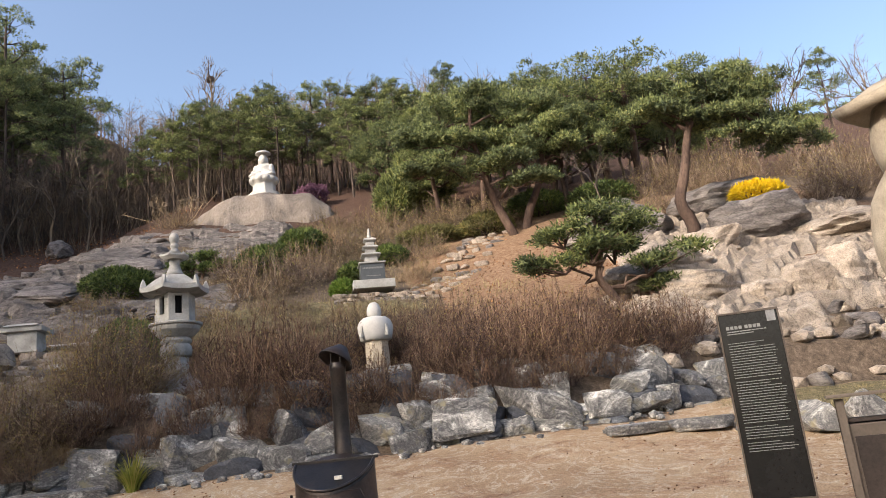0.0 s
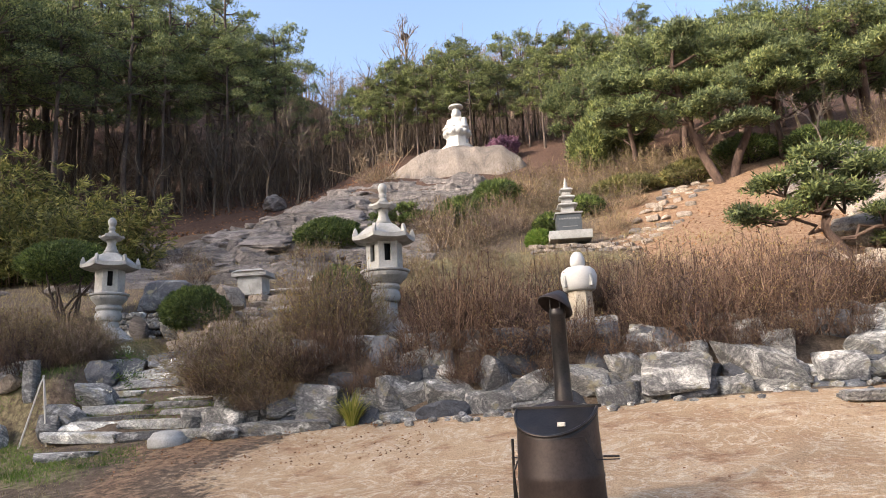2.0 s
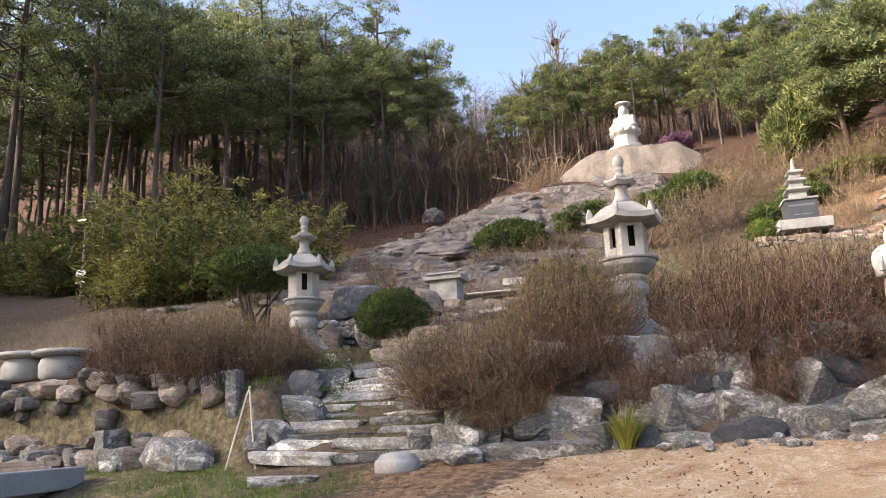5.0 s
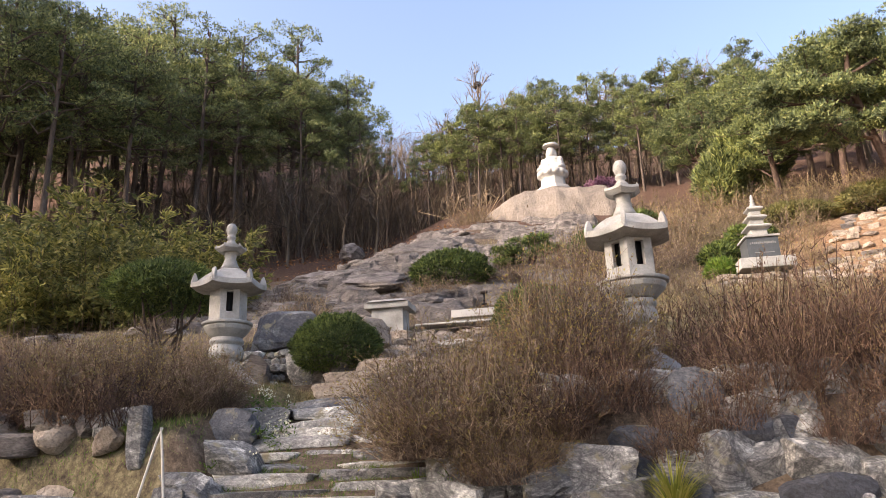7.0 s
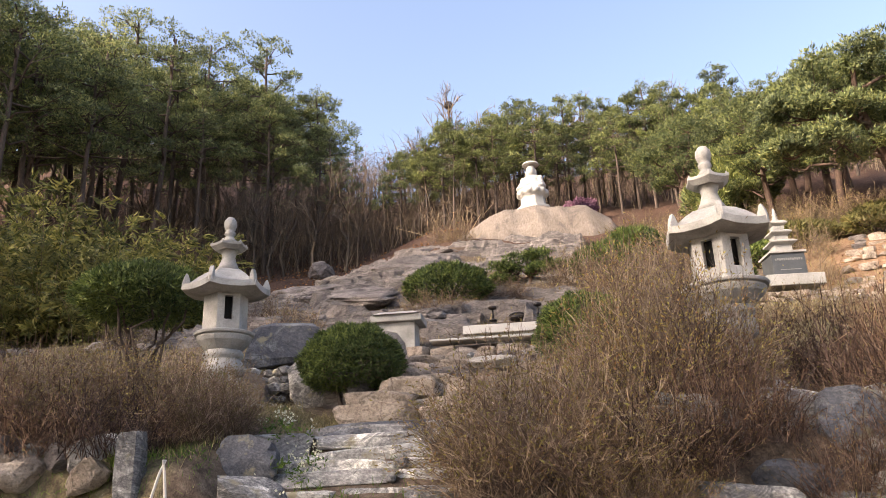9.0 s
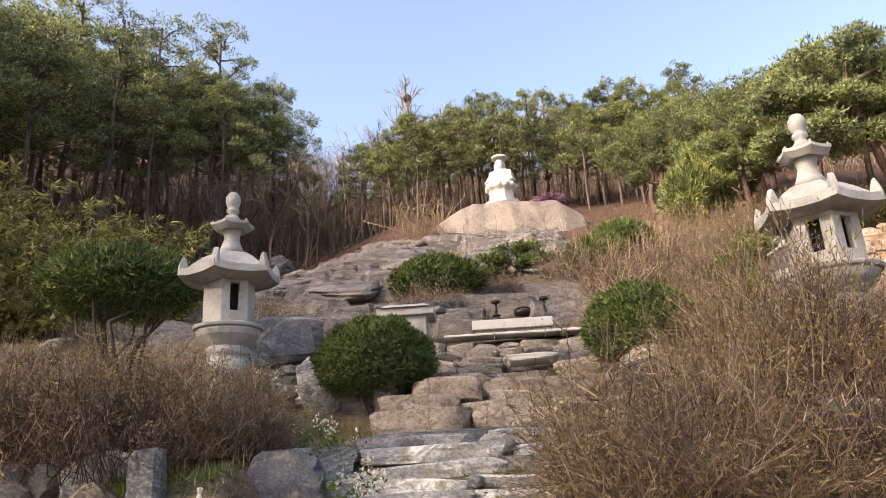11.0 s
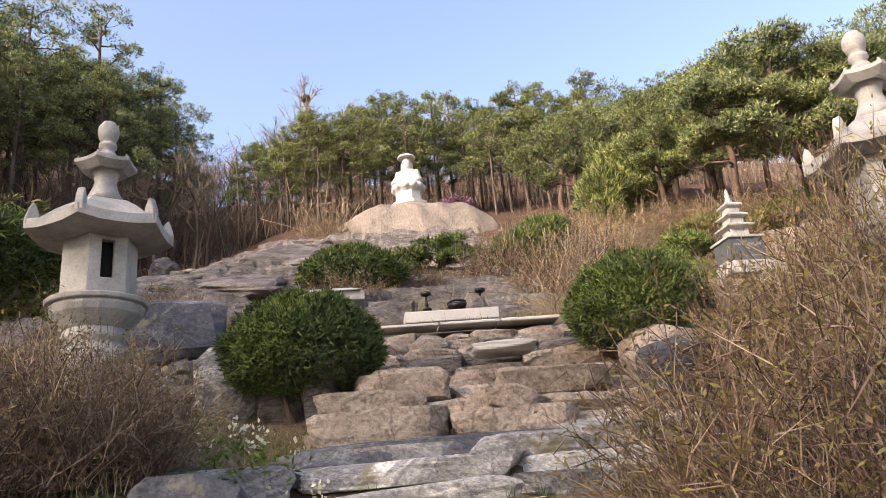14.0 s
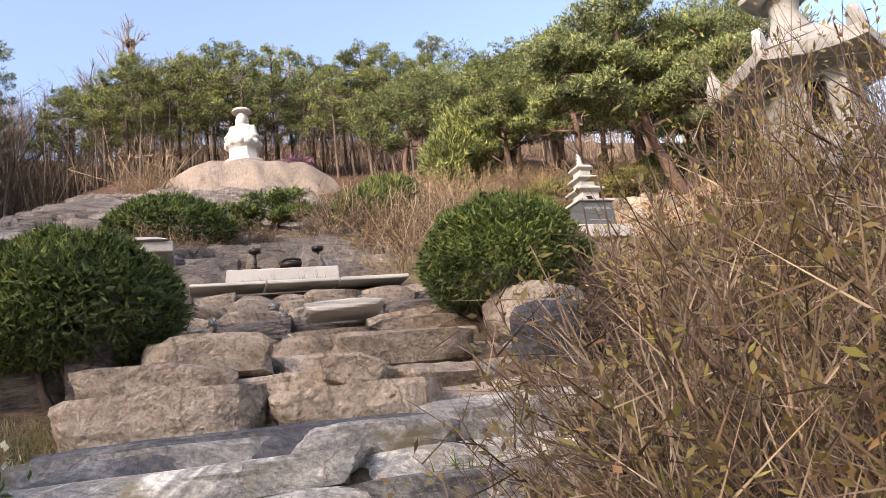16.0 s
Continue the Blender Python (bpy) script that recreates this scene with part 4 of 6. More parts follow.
def seated_figure(x, y, z, s, rz):
    """One plain carved shape: an eight-sided pedestal, a lotus seat and a cross-legged figure under a flat hat."""
    bm = bmesh.new()
    drum(bm, -0.5, 0.2, 0.92, 0.90)
    drum(bm, 0.18, 0.82, 0.64, 0.60)
    drum(bm, 0.74, 0.90, 0.60, 0.76, 16)
    for i in range(12):
        a = i * math.pi / 6
        ball(bm, 0.62 * math.cos(a), 0.62 * math.sin(a), 0.98, 0.20, 0.20, 0.17, 12)
    drum(bm, 0.9, 1.12, 0.72, 0.70, 20)
    ball(bm, 0, -0.05, 1.22, 0.70, 0.50, 0.17)
    for sx in (-1, 1):
        ball(bm, sx * 0.44, -0.22, 1.25, 0.32, 0.32, 0.17)
        ball(bm, sx * 0.45, 0.04, 1.62, 0.15, 0.19, 0.34)
        ball(bm, sx * 0.50, -0.10, 1.42, 0.17, 0.24, 0.20)
        ball(bm, sx * 0.27, -0.33, 1.40, 0.26, 0.13, 0.11)
        ball(bm, sx * 0.24, 0.02, 2.12, 0.05, 0.08, 0.19, 10)
    ball(bm, 0, 0.06, 1.56, 0.42, 0.33, 0.44)
    ball(bm, 0, 0.06, 1.84, 0.48, 0.26, 0.17)
    drum(bm, 1.85, 2.08, 0.18, 0.16, 12, 0.03)
    ball(bm, 0, 0.0, 2.20, 0.245, 0.27, 0.32)
    ball(bm, 0, 0.04, 2.08, 0.25, 0.18, 0.20)
    drum(bm, 2.45, 2.60, 0.16, 0.18, 14, 0.02)
    drum(bm, 2.54, 2.66, 0.43, 0.38, 28, 0.02)
    me = bpy.data.meshes.new("seated_statue")
    bm.to_mesh(me)
    bm.free()
    me.materials.append(WHITE)
    ob = tagged(new("seated_statue", me), "white stone seated figure on a lotus pedestal, with flat hat", "statue")
    ob.matrix_basis = pose(x, y, z, 0, 0, rz) @ Matrix.Diagonal((s, s, s, 1))
    fuse = ob.modifiers.new("fuse", "REMESH")
    fuse.mode, fuse.voxel_size, fuse.use_smooth_shade = "VOXEL", 0.026, True
    worn = ob.modifiers.new("worn", "SMOOTH")
    worn.factor, worn.iterations = 0.5, 3


seated_figure(-3.9, 40.6, 15.08, 1.02, -14)


def rock_dome():
    """The great rounded outcrop under the seated figure: a steep bulging face, a long back and a flank that runs down."""
    n, m = 96, 110
    v = []
    for j in range(m + 1):
        for i in range(n + 1):
            x, y = -13.0 + 15.5 * i / n, 30.5 + 15 * j / m
            bend = 0.5 * noise.noise(Vector((x * 0.5, 0, 7)))
            d, e = max(0, 39.6 - y + bend + 0.04 * max(0, abs(x + 3.6) - 1.5) ** 2), max(0, y - 42)
            dx = x + 3.9
            z = 15.1 - lerp(d, [(0, 0), (0.8, 0.34), (1.6, 1.1), (2.6, 2.8), (4, 3.8), (8, 6.2)]) - 0.5 * e
            z -= lerp(dx, [(0, 0), (2.5, 0.3), (3.5, 0.9), (4.2, 2.1), (6, 5)]) if dx > 0 else lerp(-dx, [(0, 0), (1.5, 0.15), (3, 0.8), (5, 2.0), (9, 4.6)])
            p = Vector((x, y, z))
            far = sm(0.7, 2.2, math.hypot(dx, y - 40.6))
            z += far * (0.22 * noise.noise(p * 0.4) + 0.14 * noise.noise(p * 1.1) - 0.2 * abs(noise.noise(Vector((x * 1.7, y * 0.25, 4)))) + 0.06 * noise.noise(p * 3.2))
            v.append((x, y, z))
    f = [(j * (n + 1) + i, j * (n + 1) + i + 1, (j + 1) * (n + 1) + i + 1, (j + 1) * (n + 1) + i) for j in range(m) for i in range(n)]
    me = bpy.data.meshes.new("rock_dome")
    me.from_pydata(v, [], f)
    me.polygons.foreach_set("use_smooth", [True] * len(me.polygons))
    me.materials.append(DOME)
    tagged(new("rock_dome", me), "great rounded dome of tan granite with streaked front", "rock", kind="structure")


def ledges(name, label, material, x0, x1, y0, y1, step, lift, strike, keep):
    """Bedrock lying bare on the slope, broken into low ledges; it dips under the soil where keep() is small."""
    n, m = int((x1 - x0) / step), int((y1 - y0) / step)
    v = []
    for j in range(m + 1):
        for i in range(n + 1):
            x, y = x0 + (x1 - x0) * i / n, y0 + (y1 - y0) * j / m
            p = Vector((x, y, 0))
            q = y * 0.62 + x * strike + 1.1 * noise.noise(p * 0.33) + 0.25 * noise.noise(p * 1.3)
            r = y * 1.9 + x * strike * 4 + 1.3 * noise.noise(p * 0.8 + Vector((9, 0, 0)))
            block = noise.cell(Vector((x * 0.7 + 0.5 * noise.noise(p), math.floor(q) * 3.1, 2)))
            z = lift * (0.9 - q + math.floor(q)) + lift * 0.4 * (0.5 - r + math.floor(r)) + 0.5 * lift * block + 0.05 * noise.noise(p * 3.1) + 0.03 * noise.noise(p * 8)
            k = keep(x, y) + 0.35 * noise.noise(p * 0.55 + Vector((0, 3, 1)))
            v.append((x, y, height(x, y) + z * sm(0.2, 0.6, k) - 0.55 * (1 - sm(0.15, 0.5, k))))
    f = [(j * (n + 1) + i, j * (n + 1) + i + 1, (j + 1) * (n + 1) + i + 1, (j + 1) * (n + 1) + i) for j in range(m) for i in range(n)]
    me = bpy.data.meshes.new(name)
    me.from_pydata(v, [], f)
    me.materials.append(material)
    tagged(new(name, me), label, "rock", kind="structure")


rock_dome()
ledges("rock_slope", "bare grey-brown bedrock in low broken ledges below the dome", OUTCROP, -15, -1.5, 18.9, 37.5, 0.13, 0.30, 0.34,
       lambda x, y: sm(-14.5, -11, x) * (1 - sm(-3.6 + 0.05 * (y - 20), -2.4 + 0.05 * (y - 20), x)) * sm(18.9, 19.5, y) * (1 - sm(34, 37, y)))
ledges("rock_shelf", "sunlit tan bedrock in low ledges on the rocky shoulder", TAN, 5.2, 16, 12.6, 23, 0.13, 0.34, -0.3,
       lambda x, y: sm(5.6 + 0.1 * (y - 13), 7.2 + 0.1 * (y - 13), x) * (1 - sm(14, 15.8, x)) * sm(12.6, 13.6, y) * (1 - sm(21, 22.8, y)))
# outcrops on the hillside between the terrace and the dome
outcrops = thing("rock_outcrops", -6, 24, 6, "layered grey rock outcrops on the hillside", "rocks", kind="structure")
for kind, x, y, sx, sy, sz, rx in [("outcrop", -6.9, 20.8, 1.5, 1.2, 0.5, 10), ("outcrop", -8.9, 24.2, 2.6, 2.0, 0.6, 20), ("outcrop", -10.8, 26.2, 2.6, 2.2, 0.6, 18),
                                   ("outcrop", -8.6, 29.6, 3.0, 2.4, 0.8, 22), ("outcrop", -7.2, 27.4, 2.4, 2.0, 0.7, 20), ("outcrop", -2.7, 26.8, 1.6, 1.4, 0.7, 14), ("outblock", -5.9, 20.4, 0.8, 0.6, 0.35, 5)]:
    stone(kind, x, y, height(x, y) - sz * 0.4, sx, sy, sz, rng.uniform(-15, 15), (rx, rng.uniform(-8, 8)), outcrops)
for i in range(80):
    x, y = rng.uniform(-16, -6), rng.uniform(18.8, 36)
    s = rng.uniform(0.2, 0.7)
    stone(rng.choice(["outcrop", "outblock"]), x, y, height(x, y) - s * 0.2, s * 1.5, s * 1.2, s * 0.5, rng.uniform(0, 180), (rng.uniform(5, 22), 0), outcrops)
tagged(stone("outcrop", -15.5, 43, height(-15.5, 43) - 0.2, 1.5, 1.2, 1.2, 10, name="boulder"), "lone rounded boulder at the edge of the pine wood", "boulder")
# the rocky shoulder on the other side
shoulder = thing("shoulder_rocks", 9, 15, 3.5, "sunlit tan boulders and slabs on the rocky shoulder", "rocks", kind="structure")
for kind, x, y, sx, sy, sz, rx in [("tan", 9.4, 14.5, 1.0, 0.9, 1.35, 0), ("tan", 10.35, 14.6, 1.15, 1.0, 1.45, 0), ("tan", 11.4, 14.7, 1.0, 1.0, 1.2, 0), ("tan", 9.8, 14.0, 0.6, 0.5, 0.7, -15), ("tan", 7.5, 15.2, 1.7, 1.2, 0.9, 14),
                                   ("tan", 6.4, 14.6, 1.6, 1.2, 0.7, 12), ("tan", 8.5, 14.7, 0.9, 0.8, 0.7, 0), ("tan", 7.7, 17.0, 1.9, 1.5, 1.1, 16), ("outcrop", 10.9, 18.3, 2.3, 1.5, 1.5, 5), ("tan", 9.2, 18.0, 1.6, 1.2, 0.9, 8), ("outcrop", 8.2, 20.6, 3.0, 2.0, 1.9, 8),
                                   ("tan", 13.4, 17.8, 4.2, 3.0, 1.0, 6), ("tan", 6.6, 16.6, 1.4, 1.2, 0.8, 14), ("outcrop", 11.5, 21, 3.0, 2.4, 1.4, 5), ("tan", 5.9, 13.4, 1.2, 0.9, 0.5, 10)]:
    stone(kind, x, y, height(x, y) - sz * 0.3, sx * 1.1, sy * 1.1, sz, rng.uniform(-20, 20), (rx, rng.uniform(-6, 6)), shoulder)
for i in range(190):
    x, y = rng.uniform(4.6, 12), rng.uniform(11.6, 16)
    s = rng.uniform(0.1, 0.38)
    stone(rng.choice(["tan", "smalltan", "outcrop"]), x, y, height(x, y) - s * 0.25, s * 1.4, s * 1.1, s * 0.8, rng.uniform(0, 180), (0, 0), shoulder)
# far stone steps up the bare slope and the low terrace wall under the pagoda
farsteps = thing("hill_steps", 3.5, 23, 6.5, "broken stone steps climbing the bare earth slope", "stairs", kind="structure")
for i in range(12):
    k = i / 11
    x, y = 1.9 + 3.4 * k, 20.3 + 5.8 * k
    for j in range(4):
        px, py = x + (j - 1.5) * 0.42 + rng.uniform(-0.1, 0.1), y - (j - 1.5) * 0.12
        stone(rng.choice(["tanblock", "outblock", "tan"]), px, py, height(px, py) - 0.1, rng.uniform(0.25, 0.5), 0.36, rng.uniform(0.15, 0.22), -18 + rng.uniform(-8, 8), (0, 0), farsteps)
lowwall = thing("terrace_wall", 1.2, 20.4, 5.0, "low dry terrace wall of tan stones under the pagoda", "stone wall", kind="structure")
for r in range(3):
    for i in range(13):
        s = rng.uniform(0.12, 0.22)
        px = -0.15 + i * 0.17
        stone(rng.choice(["tanblock", "outblock", "smalltan"]), px, 20.5 + r * 0.05 + 0.02 * i, height(px, 20.5) - 0.1 + r * 0.11, s * 1.5, 0.26, s * 0.75, rng.uniform(-12, 12), (0, 0), lowwall)

# ---- barrel stove in the yard ----
gz = height(-0.13, 6.2)
stove = thing("barrel_stove", -0.13, 6.17, gz, "black steel barrel stove with a sloping lid and flue pipe", "stove", rz=-15.5)
TOPZ = 1.215 - gz
b = Build()
n = 32
a = np.linspace(0, 2 * np.pi, n, endpoint=False)
rows = []
for z, r in ((0.06, 0.30), (0.10, 0.305), (0.34, 0.298), (0.36, 0.304), (0.38, 0.297), (0.62, 0.288), (None, 0.285)):
    for t in a:
        top = TOPZ + (0.62 * 0.285 * min(0, np.sin(t)))
        rows.append((r * np.cos(t), r * np.sin(t), (top if z is None else min(z, top - 0.02))))
b.add(rows, [(i * n + j, i * n + (j + 1) % n, (i + 1) * n + (j + 1) % n, (i + 1) * n + j) for i in range(6) for j in range(n)])
part("body", b, RUST, stove, smooth=True)
b = Build()
a = np.linspace(np.pi, 2 * np.pi, 25)
lid = [(0.287 * np.cos(t), 0.287 * np.sin(t), TOPZ + 0.62 * 0.287 * np.sin(t) + 0.004) for t in a]
low = [(x * 1.02, y * 1.02, z - 0.035) for x, y, z in lid]
k = len(lid)
b.add(lid + low, [(i, i + 1, k + i + 1, k + i) for i in range(k - 1)])
b.f.append(list(range(k)))
lid_ob = part("lid", b, IRON, stove)
b = Build()
b.tube([(0.289 * np.cos(t), 0.289 * np.sin(t), TOPZ + 0.62 * 0.289 * np.sin(t)) for t in a], [0.012] * k, 6)
part("lid_rim", b, IRON, lid_ob, smooth=True)
b = Build()
b.box(0, 0.005, TOPZ + 0.008, 0.64, 0.02, 0.022)
part("hinge_bar", b, IRON, stove, bevel=0.003)
b = Build()
b.box(0.08, -0.20, TOPZ - 0.105, 0.055, 0.02, 0.028, None)
part("latch", b, STICK, lid_ob, "small pale latch", bevel=0.003)
b = Build()
a2 = np.linspace(0, np.pi, 17)
b.add([(0, 0.16, TOPZ + 0.06)] + [(0.283 * np.cos(t), 0.283 * np.sin(t) + 0.012, TOPZ) for t in a2], [(0, i, i + 1) for i in range(1, 17)] + [(0, 17, 1)])
part("rear_hood", b, RUST, stove)
b = Build()
b.lathe([(0.068, TOPZ), (0.066, TOPZ + 0.10), (0.062, TOPZ + 0.12), (0.058, TOPZ + 0.66), (0.062, TOPZ + 0.665), (0.062, TOPZ + 0.69), (0.057, TOPZ + 0.72)], 20, caps=False)
pipe = part("flue_pipe", b, IRON, stove, smooth=True)
pipe.location = (0.012, 0.2, 0)
b = Build()
b.lathe([(0.138, 0.0), (0.14, 0.01), (0.10, 0.065), (0.045, 0.13), (0.012, 0.145)], 24, caps=False)
b.lathe([(0.132, 0.002), (0.094, 0.06), (0.01, 0.135)], 24, caps=False)
cowl = part("cowl", b, RUST, pipe, "tilted conical rain cowl", smooth=True)
cowl.matrix_basis = pose(-0.015, 0.0, TOPZ + 0.735, -26, 24, 0)
for s in (-0.035, 0.035):
    b = Build()
    b.tube([(s, 0.2, TOPZ + 0.68), (s * 1.1, 0.2, TOPZ + 0.80)], [0.006, 0.006], 5)
    part("cowl_strut", b, IRON, stove)
b = Build()
b.tube([(0.31, -0.02, TOPZ - 0.33), (0.42, -0.03, TOPZ - 0.33)], [0.008, 0.008], 6, True)
b.tube([(0.12, -0.28, TOPZ - 0.19), (0.24, -0.24, TOPZ - 0.19), (0.3, -0.2, TOPZ - 0.34), (0.44, -0.14, TOPZ - 0.34)], [0.004] * 4, 5)
part("side_handle", b, IRON, stove)
b = Build()
b.tube([(-0.33, -0.02, TOPZ - 0.20), (-0.335, -0.03, TOPZ - 0.62)], [0.011, 0.011], 6, True)
b.tube([(-0.3, -0.02, TOPZ - 0.33), (-0.345, -0.02, TOPZ - 0.33)], [0.006, 0.006], 6, True)
part("poker", b, IRON, stove, "iron poker hung at the side")
b = Build()
b.tube([(-0.28, -0.08, TOPZ - 0.34), (-0.31, -0.1, TOPZ - 0.42), (-0.29, -0.1, TOPZ - 0.66)], [0.008] * 3, 6, True)
part("tongs", b, IRON, stove)
for t in (45, 135, 225, 315):
    b = Build()
    b.box(0.24 * math.cos(radians(t)), 0.24 * math.sin(radians(t)), 0.03, 0.04, 0.04, 0.12)
    part("leg", b, IRON, stove)

# ---- information board and litter bin ----
SX, SY = 2.66, 5.2
gz = height(SX, SY)
sign = thing("information_board", SX, SY, gz, "black upright information board with rows of white lettering", "sign", rz=-24)
SH = 1.89 - gz
b = Build()
b.box(0, 0, SH / 2 + 0.17, 0.37, 0.035, SH - 0.34)
panel = part("panel", b, PANEL, sign, bevel=0.003)
b = Build()
b.box(0, 0.002, 0.16, 0.37, 0.037, 0.40)
part("foot_panel", b, PANELFOOT, sign, "brown lower panel", bevel=0.003)
b = Build()
b.box(0, 0, SH + 0.004, 0.38, 0.05, 0.012)
for s in (-1, 1):
    b.box(s * 0.189, 0, SH / 2, 0.01, 0.048, SH)
part("frame", b, PANELFOOT, sign)
b = Build()
srng = random.Random(2)


def text_row(z, x0, x1, h):
    x = x0
    while x < x1:
        w = min(srng.uniform(0.012, 0.032) * (h / 0.008) ** 0.5, x1 - x)
        b.box(x + w / 2, -0.0195, z, w, 0.003, h)
        x += w + 0.0035


for i in range(4):
    b.box(-0.135 + i * 0.026, -0.0195, SH - 0.092, 0.02, 0.003, 0.022)
for i in range(4):
    b.box(-0.02 + i * 0.026, -0.0195, SH - 0.092, 0.02, 0.003, 0.022)
text_row(SH - 0.118, -0.145, 0.10, 0.007)
text_row(SH - 0.133, -0.145, 0.02, 0.007)
z = SH - 0.195
for count, lengths in ((2, (0.07, 0.02)), (12, None), (0, None), (2, (0.13, 0.06)), (14, None), (0, None), (1, (0.05,)), (4, None), (0, None), (1, (0.05,)), (3, None)):
    if count == 0:
        z -= 0.012
    for i in range(count):
        text_row(z, -0.15, (lengths[i] if lengths else 0.15 - srng.uniform(0, 0.03)), 0.0048)
        z -= 0.0172
tagged(part("lettering", b, LETTER, panel), kind="stuff")
b = Build()
b.box(0.142, -0.0195, SH - 0.04, 0.055, 0.003, 0.07)
part("map_patch", b, CONCRETE, panel, "small pale printed square")

BX, BY = 3.44, 5.2
gz = height(BX, BY)
bin_ = thing("litter_bin", BX, BY, gz, "bronze-brown steel litter bin with a flat roof", "litter bin", rz=-33)
BH = 1.29 - gz
b = Build()
b.box(0, 0, 0.02 + (BH - 0.2) / 2, 0.44, 0.40, BH - 0.2)
part("body", b, BINMETAL, bin_, bevel=0.008)
for sx in (-1, 1):
    for sy in (-1, 1):
        b = Build()
        b.box(sx * 0.225, sy * 0.205, BH / 2 - 0.02, 0.05, 0.05, BH)
        part("post", b, BINMETAL, bin_, bevel=0.004)
b = Build()
b.box(0, -0.205, 0.4, 0.36, 0.012, BH - 0.42)
part("door", b, RUST, bin_, bevel=0.003)
b = Build()
b.box(0, 0, BH, 0.60, 0.56, 0.022)
part("roof", b, BINMETAL, bin_, bevel=0.004)
b = Build()
b.box(0, 0, BH - 0.16, 0.42, 0.38, 0.02)
part("rim", b, RUST, bin_)

# weathered stone guardian at the edge of the yard: one plain shape
bm = bmesh.new()
drum(bm, -0.1, 0.35, 0.6, 0.55, 10)
drum(bm, 0.35, 1.15, 0.46, 0.50, 12)
ball(bm, 0, 0, 1.55, 0.56, 0.46, 0.75)
ball(bm, 0, 0, 2.45, 0.30, 0.32, 0.45)
drum(bm, 2.74, 2.82, 0.50, 0.58, 24)
drum(bm, 2.82, 2.94, 0.56, 0.26, 24)
me = bpy.data.meshes.new("guardian_statue")
bm.to_mesh(me)
bm.free()
for v in me.vertices:
    v.co *= 1 + 0.03 * noise.noise(v.co * 3)
me.polygons.foreach_set("use_smooth", [True] * len(me.polygons))
me.materials.append(OLD)
guard = tagged(new("guardian_statue", me), "weathered tan stone guardian with a broad round hat", "statue")
guard.matrix_basis = pose(6.65, 8.0, height(6.65, 8.0) - 0.02, 0, 0, 10) @ Matrix.Diagonal((1.16, 1.16, 1.34, 1))

# ---- the left side: stone tables, lamp post, paved corner, tripod ----
for x, y in ((-13.4, 13.1), (-12.5, 13.05)):
    t = thing("stone_table", x, y, height(x, y) - 0.02, "round grey stone table with a thick flat top", "stone table", "stone tables")
    b = Build()
    b.lathe([(0.36, 0), (0.42, 0.08), (0.43, 0.28), (0.36, 0.44)], 24)
    part("base", b, PAGODA, t, smooth=True)
    b = Build()
    b.lathe([(0.40, 0.42), (0.54, 0.46), (0.55, 0.50), (0.46, 0.54), (0.2, 0.57)], 24)
    part("top", b, PAGODA, t, smooth=True)
LX, LY = -22.5, 23.6
lamp = thing("lamp_post", LX, LY, height(LX, LY), "thin lamp post with a small white notice board", "lamp post")
b = Build()
b.tube([(0, 0, -0.1), (0, 0, 3.1)], [0.05, 0.04], 10, True)
part("pole", b, GREYBARK, lamp)
b = Build()
b.box(0.0, -0.06, 1.05, 0.42, 0.03, 0.5)
part("notice_board", b, PAINT, lamp, "white notice board", bevel=0.01)
b = Build()
b.box(0.0, -0.1, 3.12, 0.5, 0.3, 0.07)
part("lamp_head", b, PAINT, lamp, bevel=0.02)
paving = thing("paved_corner", -10.2, 10.0, height(-10.2, 10.0) + 0.02, "pale concrete paving with a low kerb", "paving", kind="structure", rz=12)
b = Build()
b.box(-0.6, -0.7, 0.0, 2.6, 2.6, 0.18)
part("slab", b, CONCRETE, paving, bevel=0.01)
b = Build()
b.box(0.78, -0.6, 0.12, 0.16, 1.6, 0.26)
part("kerb", b, CONCRETE, paving, bevel=0.02)
for i in range(3):
    b = Build()
    b.box(-1.0, 0.7 + 0.2 * i, 0.14 + 0.07 * i, 2.0, 0.18, 0.07)
    part("plank", b, GREYBARK, paving, "grey weathered plank", bevel=0.005)
sheet = thing("folded_sheet", -8.9, 8.7, height(-8.9, 8.7), "crumpled turquoise plastic sheet lying on the ground", "sheet", rz=20)
v = [(x * 0.06 - 1.3, y * 0.06 - 0.35, 0.035 + 0.05 * abs(noise.noise(Vector((x * 0.18, y * 0.5, 2))))) for y in range(12) for x in range(44)]
b = Build()
b.add(v, [(j * 44 + i, j * 44 + i + 1, (j + 1) * 44 + i + 1, (j + 1) * 44 + i) for j in range(11) for i in range(43)])
part("sheet", b, TARP, sheet, smooth=True)
tri = thing("stick_tripod", -7.42, 10.95, height(-7.42, 10.95), "tripod of thin pale sticks tied at the top", "tripod")
for dx, dy in ((-0.22, -0.15), (0.17, -0.1), (-0.02, 0.25)):
    b = Build()
    b.tube([(dx, dy, -0.03), (dx * 0.1, dy * 0.1, 0.9), (-dx * 0.05, -dy * 0.05, 1.0)], [0.013, 0.011, 0.009], 6, True)
    part("stick", b, STICK, tri)

# ---- plants ----


def unit(v):
    return v / (np.linalg.norm(v, axis=-1)[..., None] + 1e-9)


